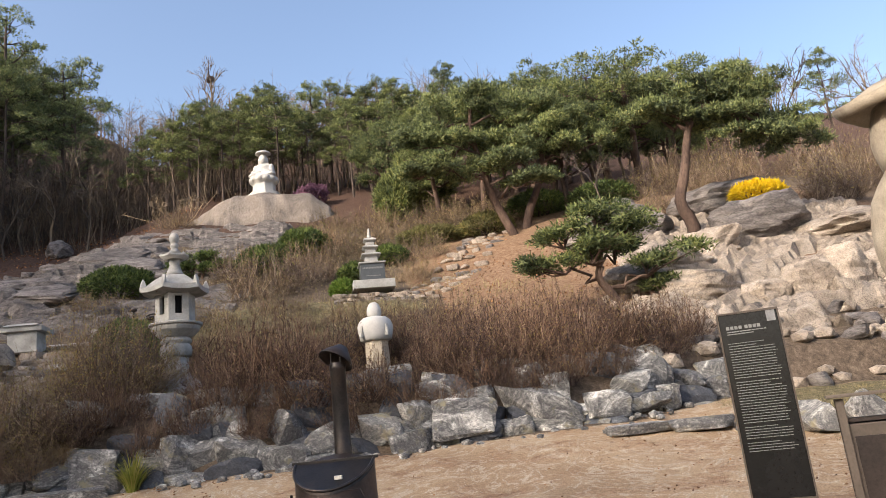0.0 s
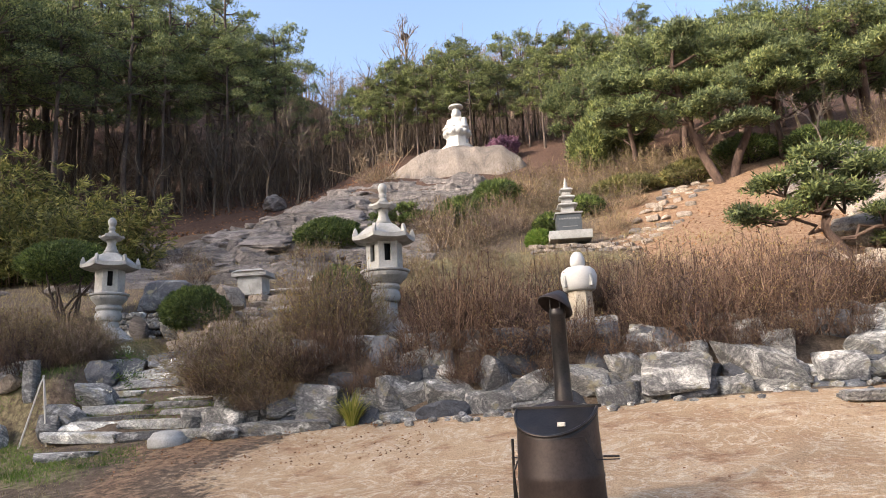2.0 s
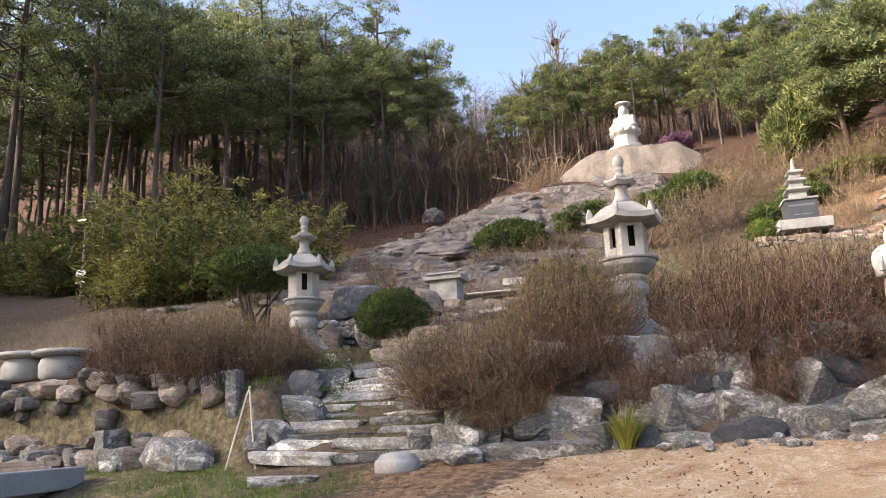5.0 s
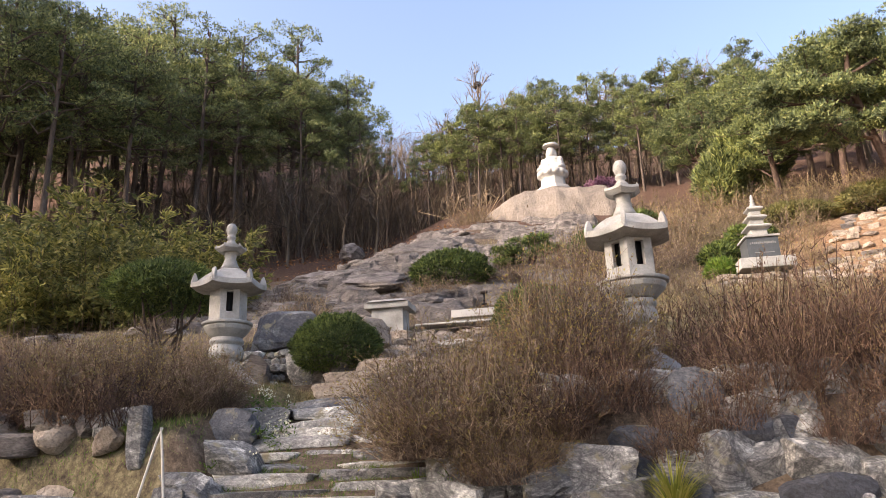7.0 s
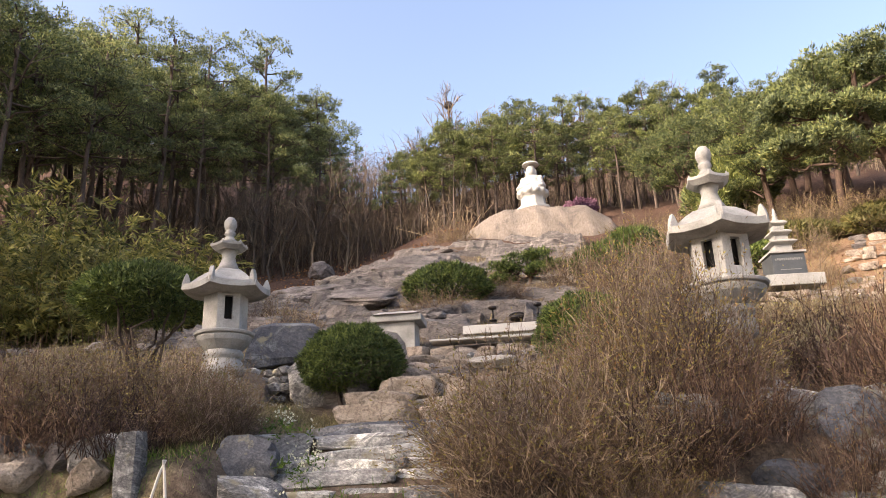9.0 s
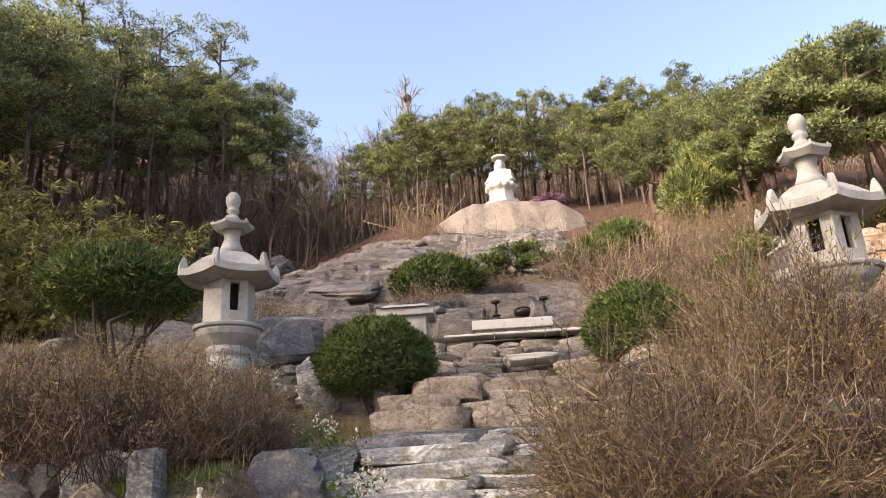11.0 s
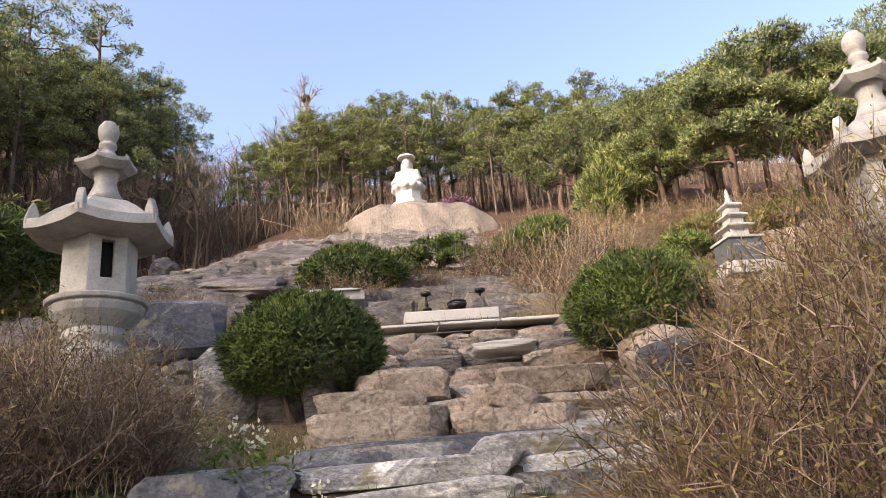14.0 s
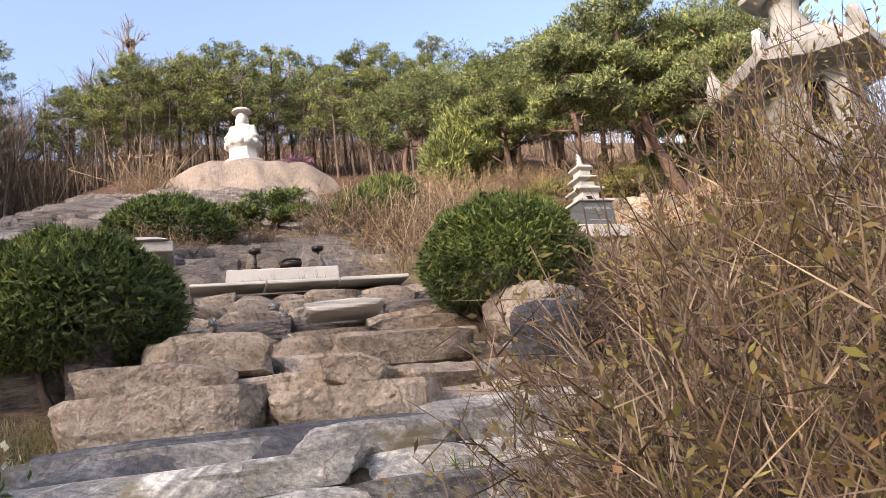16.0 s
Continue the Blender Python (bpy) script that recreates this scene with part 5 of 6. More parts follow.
def needle_pad(b, centre, radii, count, spikes, length, width, up=0.35):
    """A flat cushion made of many round tufts of needles."""
    clumps = max(4, count // 4)
    d = unit(np.random.normal(size=(clumps, 3)))
    d[:, 2] = np.where(np.random.random(clumps) < 0.82, np.abs(d[:, 2]), d[:, 2] * 0.4)
    hub = np.asarray(centre) + d * (np.random.uniform(0.3, 1.0, clumps) ** 0.5)[:, None] * radii
    n = 4 * spikes
    out = unit(np.random.normal(size=(clumps, n, 3)))
    size = np.random.uniform(0.6, 1.4, (clumps, 1, 1)) * length * 0.85
    base = hub[:, None] + out * size * np.random.uniform(0.3, 1.1, (clumps, n, 1)) * (1, 1, 0.6)
    way = out * 0.8 + np.random.normal(size=out.shape) * 0.45 + (0, 0, up + 0.15)
    facing = unit(d[:, None] * 0.7 + out * 0.6 + np.random.normal(size=out.shape) * 0.5 + (0, 0, 0.25))
    b.spikes(base.reshape(-1, 3), way.reshape(-1, 3), np.random.uniform(0.6, 1.1, clumps * n) * length * 0.72, width, facing.reshape(-1, 3))


def limb(b, p0, p1, r0, r1, wob=0.12, seg=5, sides=5):
    p0, p1 = np.asarray(p0, float), np.asarray(p1, float)
    k = np.linspace(0, 1, seg)
    pts = p0 + (p1 - p0) * k[:, None]
    pts[1:-1] += np.random.normal(size=(seg - 2, 3)) * wob * np.linalg.norm(p1 - p0) * 0.5
    b.tube(pts, r0 + (r1 - r0) * k, sides)
    return pts


def forest_pine(seed, tall, bare, spread, limbs, bark, needles, pad=46, tuft=0.42, name="pine_tree", label="", lean=0.5):
    """A tall pine with a bare trunk and an uneven, layered crown."""
    np.random.seed(seed)
    t = new(name)
    wood, leaf = Build(), Build()
    k = np.linspace(0, 1, 9)
    drift = np.cumsum(np.random.normal(size=(9, 2)) * 0.12 * lean * tall / 12, 0)
    trunk = np.column_stack([drift, k * tall - 0.3 * (k == 0)])
    wood.tube(trunk, 0.145 * tall / 12 * (1 - 0.78 * k) + 0.015, 7)
    for i in range(limbs):
        f = bare + (0.99 - bare) * (i + np.random.uniform(0, 0.8)) / limbs
        j = f * 8
        p = trunk[int(j)] + (trunk[min(8, int(j) + 1)] - trunk[int(j)]) * (j - int(j))
        a = i * 2.4 + np.random.uniform(-0.5, 0.5)
        rel = (f - bare) / (1 - bare)
        ln = spread * (0.55 + 0.65 * np.sin(np.pi * min(1, rel * 0.8 + 0.25))) * np.random.uniform(0.65, 1.2) * (1 - 0.45 * rel)
        e = p + np.array([np.cos(a) * ln, np.sin(a) * ln, ln * np.random.uniform(0.05, 0.4)])
        pts = limb(wood, p, e, 0.05 * tall / 12, 0.015, 0.16, 5, 4)
        size = np.random.uniform(0.5, 1.0) * spread * 0.33
        needle_pad(leaf, e, np.array([size, size, size * 0.5]), pad, 4, tuft, tuft * 0.26)
        needle_pad(leaf, pts[3] + np.random.normal(size=3) * 0.25, np.array([size * 0.8, size * 0.8, size * 0.38]), int(pad * 0.7), 4, tuft, tuft * 0.26)
        if np.random.random() < 0.6:
            q = pts[3] + np.array([np.cos(a + 1.2), np.sin(a + 1.2), 0.15]) * ln * 0.45
            limb(wood, pts[2], q, 0.025, 0.01, 0.1, 3, 3)
            needle_pad(leaf, q, np.array([size * 0.7, size * 0.7, size * 0.32]), int(pad * 0.6), 4, tuft, tuft * 0.26)
    needle_pad(leaf, trunk[-1], np.array([spread * 0.32, spread * 0.32, spread * 0.3]), pad, 4, tuft, tuft * 0.26)
    for i in range(5):
        f = np.random.uniform(0.25, bare)
        p = trunk[int(f * 8)]
        a = np.random.uniform(0, 6.28)
        limb(wood, p, p + np.array([np.cos(a), np.sin(a), np.random.uniform(-0.2, 0.3)]) * np.random.uniform(0.5, 1.3), 0.025, 0.006, 0.1, 3, 3)
    part("trunk", wood, bark, t, smooth=True)
    part("crown", leaf, needles, t)
    return tagged(t, label, "tree")


def scatter(source, places, group):
    """Copies of a few trees at the given places; each row is x, y, scale, turn."""
    for i, (x, y, s, r) in enumerate(places):
        src = source[i % len(source)]
        m = pose(x, y, height(x, y) - 0.1, 0, 0, r) @ Matrix.Diagonal((s, s, s * prng.uniform(0.92, 1.1), 1))
        c = copy_thing(src, m)
        c.matrix_basis = m
        tagged(c, group=group)


prng = random.Random(11)
dark_label = "tall dark pine with a bare trunk and layered crown"
DARK = [forest_pine(100 + i, 13.8 + (i % 3), 0.47 + 0.06 * (i % 2), 2.9 + 0.2 * (i % 3), 20, BARK, DARKPINE, 62, 0.25, label=dark_label) for i in range(5)]
LIGHT = [forest_pine(200 + i, 7.6 + 0.4 * i, 0.40, 1.75 + 0.12 * i, 20, BARK, PINE, 58, 0.2, label="slender pine with yellow-green needles behind the rock dome") for i in range(4)]
places = []
while len(places) < 74:
    x, y = prng.uniform(-58, -15.5), prng.uniform(36, 66)
    if y < 37 + max(0, (x + 32)) * 0.55 - 2 and x > -32:
        continue
    if y < 34 or (x > -21 and y > 56) or (x < -32 and y < 30):
        continue
    if min([math.hypot(x - p[0], y - p[1]) for p in places] + [9]) < 2.2:
        continue
    places.append((x, y, prng.uniform(0.85, 1.18), prng.uniform(0, 360)))
for i, (x, y, s, r) in enumerate([(-20.0, 47.4, 0.84, 40), (-24, 45.5, 1.12, 10), (-28.5, 44, 1.15, 100), (-33, 42, 1.12, 200), (-38, 39, 1.1, 300), (-43, 36, 1.1, 20), (-16.8, 51, 0.62, 20), (-31, 40.5, 0.9, 70), (-36, 36, 1.0, 170), (-47, 33, 1.1, 250), (-52, 30, 1.1, 150), (-22.5, 49, 0.95, 60), (-30.5, 31.5, 1.12, 15), (-27.5, 33.5, 1.05, 85), (-34, 30, 1.2, 130), (-31.5, 34.5, 1.1, 200), (-36.5, 33.2, 1.15, 260), (-26, 37, 1.05, 310), (-33.5, 27, 1.15, 25), (-29, 36.5, 1.1, 66), (-21.2, 48, 1.35, 120), (-19.2, 49.5, 1.1, 210), (-37, 41, 1.15, 33), (-41, 38.5, 1.15, 99), (-34, 38, 1.1, 150), (-45, 40, 1.2, 270), (-30, 38.5, 1.1, 310)]):
    places.insert(i, (x, y, s, r))
# unseen row along the far left crest, added to shade the yard and lanterns
for i in range(42):
    places.append((-50 - 9 * prng.random(), -52 + 1.7 * i + prng.uniform(-0.6, 0.6), prng.uniform(0.75, 1.0), prng.uniform(0, 360)))
LOWPINE = [forest_pine(150 + i, 14, 0.45, 3.0, 16, BARK, DARKPINE, 26, 0.45, label=dark_label) for i in range(2)]
front = [p for p in places if not (p[0] < -45 or p[1] > 53)]
back = [p for p in places if p[0] < -45 or p[1] > 53]
front = [(x, y, s * 1.05 * (1 - 0.34 * sm(-29, -16, x)), r) for x, y, s, r in front]
back = [(x, y, s * (1 - 0.4 * sm(-29, -16, x)), r) for x, y, s, r in back]
scatter(DARK[1:], front[1:], "pines of the wood")
scatter(LOWPINE, back[2:], "pines of the wood")
for src, (x, y, s, r) in zip(LOWPINE, back[:2]):
    src.matrix_basis = pose(x, y, height(x, y) - 0.1, 0, 0, r) @ Matrix.Diagonal((s, s, s, 1))
for src, (x, y, s, r) in zip(DARK[:1], places[:1]):
    src.matrix_basis = pose(x, y, height(x, y) - 0.1, 0, 0, r) @ Matrix.Diagonal((s, s, s, 1))
for i, src in enumerate(DARK[1:]):
    x, y = -26 - 6 * i, 52 + 2 * i
    src.matrix_basis = pose(x, y, height(x, y) - 0.1, 0, 0, 77 * i)
row = []
for i in range(40):
    x = -11.5 + 19.5 * (i % 20) / 19 + prng.uniform(-0.6, 0.6)
    y = 46.5 + 5.0 * (i // 20) + prng.uniform(-1.6, 2.2)
    row.append((x, y, prng.uniform(0.68, 0.92), prng.uniform(0, 360)))
row += [(prng.uniform(10, 34), prng.uniform(38, 58), prng.uniform(0.7, 0.95), prng.uniform(0, 360)) for i in range(14)]
scatter(LIGHT, row[4:], "pines behind the dome")
for src, (x, y, s, r) in zip(LIGHT, row[:4]):
    src.matrix_basis = pose(x, y, height(x, y) - 0.1, 0, 0, r) @ Matrix.Diagonal((s, s, s, 1))


def bent_pine(seed, path, pads, limbs, x, y, rz, label, tuft=0.18, pad=165, thick=0.17, needles=PINE):
    """A leaning red pine: a winding trunk, limbs to each cushion of needles. pads: x, y, z, radius."""
    np.random.seed(seed)
    t = new("red_pine")
    t.matrix_basis = pose(x, y, height(x, y) - 0.1, 0, 0, rz)
    wood, leaf = Build(), Build()
    p = np.array(path, float)
    k = np.linspace(0, len(p) - 1, 15)
    pts = np.column_stack([np.interp(k, np.arange(len(p)), p[:, i]) for i in range(3)])
    pts[1:-1] = (pts[:-2] + pts[1:-1] * 2 + pts[2:]) / 4
    wood.tube(pts, np.linspace(thick, thick * 0.35, 15), 9)
    for px, py, pz, pr in pads:
        c = np.array([px, py, pz])
        near = pts[5:][np.argmin(np.linalg.norm(pts[5:] - c + np.array([0, 0, 0.5]), axis=1))]
        ps = limb(wood, near, c - (0, 0, pr * 0.2), thick * 0.38, 0.02, 0.2, 6, 5)
        for i in range(5):
            e = c + np.random.normal(size=3) * (pr * 0.55, pr * 0.55, pr * 0.15)
            limb(wood, ps[4], e, 0.022, 0.006, 0.15, 3, 3)
            needle_pad(leaf, e, np.array([pr * 0.5, pr * 0.5, pr * 0.28]), int(pad * 0.8), 4, tuft, tuft * 0.22)
        needle_pad(leaf, c, np.array([pr * 0.85, pr * 0.85, pr * 0.42]), int(pad * 1.7), 4, tuft, tuft * 0.22)
    part("trunk", wood, REDBARK, t, smooth=True)
    part("crown", leaf, needles, t)
    return tagged(t, label, "tree")


bent_pine(301, [(0, 0, 0), (0.15, 0, 0.6), (-0.25, 0, 1.2), (0.05, 0, 1.8), (0.3, 0, 2.7), (0.55, 0.1, 3.6), (1.3, 0.2, 4.2)],
          [(0.2, 0, 3.9, 0.75), (1.4, 0.3, 4.5, 0.95), (2.4, 0, 4.2, 0.95), (3.2, 0.3, 3.5, 0.85), (3.6, -0.2, 2.8, 0.75), (2.6, -0.4, 3.0, 0.75), (0.8, 0.6, 3.7, 0.75), (1.7, -0.4, 3.6, 0.65), (0.7, 0.3, 4.8, 0.85), (2.0, 0.2, 5.0, 0.85), (2.9, 0.3, 4.6, 0.75), (-0.3, 0.4, 4.2, 0.65), (1.9, 0.4, 4.0, 0.85)],
          0, 9.4, 19.0, 0, "old red pine with a winding trunk on the rocky shoulder", thick=0.2, needles=DARKPINE)
bent_pine(302, [(0, 0, 0), (-0.3, 0, 0.7), (-0.6, 0, 1.4), (-0.8, 0, 2.2), (-1.0, 0, 3.2), (-1.2, 0, 4.2), (-1.0, 0, 5.2)],
          [(-1.0, 0, 5.4, 1.1), (-2.2, 0.2, 4.7, 1.1), (0.3, 0, 4.8, 1.2), (-3.0, -0.3, 3.6, 1.0), (-1.6, -0.6, 3.5, 1.0), (0.9, -0.3, 3.6, 1.1), (-2.3, -0.6, 2.4, 0.9), (-0.2, -0.8, 2.6, 0.9), (1.7, 0, 4.0, 1.0), (-3.4, 0, 2.6, 0.8), (0.6, -0.8, 1.9, 0.7)],
          0, 6.1, 25.2, 0, "leaning red pine with twin dark trunks on the bare slope", 0.2, needles=DARKPINE)
bent_pine(303, [(0, 0, 0), (0.2, 0, 0.8), (0.6, 0, 1.5), (0.9, 0, 2.3), (1.0, 0, 3.4), (1.0, 0, 4.6)],
          [(1.0, 0, 4.8, 1.2), (0.0, 0, 4.2, 1.1), (2.0, 0, 4.0, 1.1), (0.2, -0.4, 3.0, 0.9), (1.7, -0.5, 2.9, 0.9), (-0.9, 0, 3.3, 0.9)],
          0, 6.6, 25.6, 0, "red pine with a forked reddish trunk on the slope", 0.2, needles=DARKPINE)
small_pine = bent_pine(304, [(0, 0, 0), (-0.1, 0, 0.3), (-0.3, 0, 0.6), (-0.2, 0, 1.0), (-0.1, 0, 1.5)],
          [(-0.2, 0, 1.75, 0.5), (-0.7, 0, 1.4, 0.42), (0.4, 0.1, 1.45, 0.45), (-0.9, -0.1, 0.85, 0.4), (0.6, -0.1, 0.8, 0.4), (-0.3, -0.3, 1.1, 0.4), (0.2, 0.3, 1.2, 0.4), (0.75, 0, 0.45, 0.3)],
          0, 5.75, 15.4, 0, "small rounded pine on the bare earth slope", 0.13, 90, 0.08)
small_pine.matrix_basis = small_pine.matrix_basis @ Matrix.Diagonal((1.45, 1.45, 1.25, 1))
GROVE = [bent_pine(310 + i, [(0, 0, 0), (0.2 * i, 0, 1.2), (-0.2, 0.1, 2.4), (0.1, 0, 3.8), (0.3, 0, 5.2)],
                   [(0.2, 0, 5.6, 1.3), (-1.1, 0.2, 4.9, 1.2), (1.4, -0.2, 4.8, 1.2), (0.2, -0.9, 4.2, 1.2), (0.4, 1.0, 4.3, 1.1), (-1.6, -0.3, 3.8, 1.0), (1.9, 0.3, 3.7, 1.0), (-0.4, -0.8, 3.2, 0.9), (0.9, -0.9, 2.9, 0.9), (-1.2, 0.5, 2.8, 0.9), (1.3, 0.8, 2.6, 0.9)],
                   0, 10.0 + i * 2.5, 27 + i * 1.5, 90 * i, "red pine in the grove above the rocky shoulder", 0.22, 62) for i in range(2)]
for i, (x, y, s) in enumerate([(2.6, 35.5, 1.05), (4.4, 31.8, 1.0), (6.2, 30.3, 1.15), (8.2, 29.0, 1.2), (7.2, 33.5, 1.25), (9.8, 32, 1.25), (11.6, 29.8, 1.05), (5.4, 36, 1.2), (9.4, 37, 1.3), (13.4, 36, 0.95),
                               (8.6, 26.6, 0.95), (17.5, 36, 0.9), (21, 38, 0.9), (3.4, 40.5, 1.15), (6.6, 42, 1.25), (10.2, 43, 1.3), (12.6, 32.5, 1.1), (14.8, 34, 1.1), (13.2, 39.5, 1.2), (16.2, 41, 1.1), (19.2, 43.5, 1.1), (15.2, 31, 0.9), (8.0, 39, 1.25), (18.5, 33.5, 0.9)]):
    s *= 0.8
    m = pose(x, y, height(x, y) - 0.1, 0, 0, 67 * i) @ Matrix.Diagonal((s, s, s, 1))
    c = copy_thing(GROVE[i % 2], m)
    c.matrix_basis = m
    tagged(c, group="grove of red pines")


def clipped_shrub(name, seed, x, y, z, rx, ry, rz, count, needles, label, length=0.10, width=0.022, stem=0.0, category="shrub", up=0.5, lump=0.12):
    """A rounded evergreen: short stems, then shoots over a lumpy crown."""
    np.random.seed(seed)
    t = new(name)
    t.matrix_basis = pose(x, y, z)
    wood, leaf = Build(), Build()
    hub = stem + rz * 0.35
    for i in range(9):
        a = i * 0.7 + 0.3
        limb(wood, (0.05 * np.cos(a), 0.05 * np.sin(a), -0.1), (rx * 0.62 * np.cos(a), ry * 0.62 * np.sin(a), hub + rz * np.random.uniform(-0.1, 0.5)), 0.035, 0.012, 0.15, 5, 5)
    d = unit(np.random.normal(size=(count, 3)))
    d[:, 2] = np.abs(d[:, 2]) * np.where(np.random.random(count) < 0.78, 1, -0.55)
    shift = np.array([seed * 1.7, seed * 0.3, 0])
    bump = np.array([1 + lump * noise.noise(Vector(q * 2.6 + shift)) + 0.7 * lump * noise.noise(Vector(q * 6.0 + shift)) for q in d])
    depth = np.random.uniform(0.72, 1.0, count) ** 0.5
    p = d * (bump * depth)[:, None] * (rx, ry, rz) + (0, 0, stem + rz * 0.5)
    out = d * 0.8 + np.random.normal(size=p.shape) * 0.75 + (0, 0, up * 0.6)
    leaf.spikes(p, out, np.random.uniform(0.5, 1.25, count) * length, width, unit(d + np.random.normal(size=p.shape) * 0.55))
    part("branchwork", wood, BARK, t, smooth=True)
    part("crown", leaf, needles, t)
    return tagged(t, label, category)


clipped_shrub("evergreen_shrub", 21, -6.86, 14.6, 2.68, 0.66, 0.64, 0.56, 27000, YEW, "rounded dark green clipped yew beside the stone stairs", 0.055, 0.018, 0.25)
clipped_shrub("evergreen_shrub", 22, -3.93, 14.75, 2.95, 0.62, 0.62, 0.56, 27000, YEW, "dense rounded green yew bush on the stair bank", 0.055, 0.018, 0.2)
clipped_shrub("evergreen_shrub", 23, -6.55, 23.2, height(-6.55, 23.2) + 0.1, 1.1, 0.9, 0.62, 9000, YEW, "low dark green shrub on the rock slope", 0.12, 0.04, 0.1)
clipped_shrub("evergreen_shrub", 24, -1.3, 27.4, height(-1.3, 27.4), 0.95, 0.9, 0.62, 6000, YEW, "dark green shrub beside the rock dome", 0.17, 0.045, 0.1)
clipped_shrub("evergreen_shrub", 25, -10.2, 15.5, height(-10.2, 15.5), 1.0, 0.95, 0.56, 17000, YEW, "spreading dark green yew tree with a short trunk", 0.10, 0.026, 0.92, "tree")
clipped_shrub("evergreen_shrub", 26, 0.0, 21.6, height(0, 21.6) - 0.1, 0.36, 0.36, 0.36, 2200, GREENGRASS, "small yellow-green round bush beside the pagoda", 0.12, 0.035, 0.05)
clipped_shrub("evergreen_shrub", 27, 0.4, 23.6, height(0.4, 23.6) - 0.1, 0.5, 0.5, 0.4, 2600, YEW, "small green bush above the pagoda", 0.14, 0.04, 0.05)
clipped_shrub("evergreen_shrub", 28, -2.5, 24.8, height(-2.5, 24.8), 0.9, 0.8, 0.62, 5200, YEW, "low spreading green juniper on the slope", 0.15, 0.04, 0.05)
clipped_shrub("evergreen_shrub", 29, 3.4, 27.2, height(3.4, 27.2), 1.3, 0.8, 0.42, 5200, OLIVE, "low olive-green bush on the upper slope", 0.16, 0.045, 0.05)
clipped_shrub("evergreen_shrub", 30, 7.6, 27.2, height(7.6, 27.2), 1.2, 0.9, 0.6, 5200, YEW, "green bush under the red pines", 0.17, 0.045, 0.1)
clipped_shrub("evergreen_shrub", 35, 5.4, 26.4, height(5.4, 26.4), 1.0, 0.8, 0.5, 4200, OLIVE, "yellow-green bush among the dry brush", 0.14, 0.045, 0.05)
clipped_shrub("evergreen_shrub", 36, 1.6, 25.2, height(1.6, 25.2), 0.7, 0.6, 0.4, 3200, YEW, "small green bush on the grassy slope", 0.13, 0.04, 0.05)
clipped_shrub("evergreen_shrub", 37, 9.6, 25.6, height(9.6, 25.6), 1.3, 0.9, 0.6, 4200, YEW, "broad green bush under the pines", 0.16, 0.045, 0.05)
clipped_shrub("juniper", 31, 4.2, 34.5, height(4.2, 34.5), 1.5, 1.4, 2.2, 13000, PINE, "broad upright green juniper on the upper slope", 0.3, 0.06, 0.2, "tree", 1.4, 0.3)
clipped_shrub("juniper", 32, 2.7, 33.4, height(2.7, 33.4), 0.9, 0.9, 1.5, 6000, PINE, "smaller bushy juniper on the upper slope", 0.28, 0.06, 0.2, "tree", 1.3, 0.3)
clipped_shrub("azalea", 33, -1.45, 43.2, height(-1.45, 43.2) - 0.15, 1.0, 0.8, 0.75, 3600, AZALEA, "azalea in magenta blossom beside the seated figure", 0.11, 0.08, 0.3, "shrub", 0.2, 0.3)
clipped_shrub("forsythia", 34, 11.3, 18.6, height(11.3, 18.2) + 1.0, 0.75, 0.45, 0.36, 3200, FORSYTHIA, "forsythia in bright yellow bloom on the dark rock", 0.12, 0.05, 0.05, "shrub", 0.5, 0.25)
bent_pine(340, [(0, 0, 0), (0.05, 0, 0.3), (-0.05, 0, 0.55), (0, 0, 0.7)], [(0, 0, 0.8, 0.4), (-0.55, 0, 0.62, 0.4), (0.6, 0, 0.55, 0.42), (0.2, -0.3, 0.4, 0.3), (-0.8, 0, 0.3, 0.3)], 0, -4.5, 25.0, 0,
          "dwarf pine with flat cushions of needles on the rock", 0.15, 70, 0.06, YEW)


def bamboo(seed, x, y, s):
    """A bushy clump of thin bamboo: arching canes, each with drooping sprays of leaves."""
    np.random.seed(seed)
    t = new("bamboo_clump")
    t.matrix_basis = pose(x, y, height(x, y) - 0.1) @ Matrix.Diagonal((s, s, s, 1))
    wood, leaf = Build(), Build()
    for i in range(44):
        a, r = np.random.uniform(0, 6.28), np.random.uniform(0, 1.3)
        p0 = np.array([r * np.cos(a), r * np.sin(a), 0])
        h = np.random.uniform(1.3, 4.3) * (1 - 0.12 * r)
        bend = np.array([np.cos(a), np.sin(a), 0]) * np.random.uniform(0.3, 1.3)
        k = np.linspace(0, 1, 5)[:, None]
        wood.tube(p0 + bend * k ** 2 + (0, 0, h) * k, np.linspace(0.014, 0.004, 5), 3)
        for q in range(11):
            f = np.random.uniform(0.12, 1.0)
            c = p0 + bend * f ** 2 + np.array([0, 0, h * f])
            d = unit(np.random.normal(size=3) * (1, 1, 0.3) + bend * 0.4 + (0, 0, 0.35))
            ln = np.random.uniform(0.25, 0.6)
            g = np.random.uniform(0.2, 1.0, 16)[:, None]
            pts = c + d * ln * g - np.array([0, 0, 0.3]) * ln * g ** 2 + np.random.normal(size=(16, 3)) * 0.05
            leaf.leaves(pts, d + np.random.normal(size=(16, 3)) * 0.5 - (0, 0, 0.15), np.random.uniform(0.17, 0.34, 16), 0.062)
    tagged(part("canework", wood, STRAWTWIG, t), kind="stuff")
    tagged(part("foliage", leaf, BAMBOO, t), kind="stuff")
    return tagged(t, "thicket of yellow-green leafy bamboo on the slope", "bamboo", "bamboo thicket")


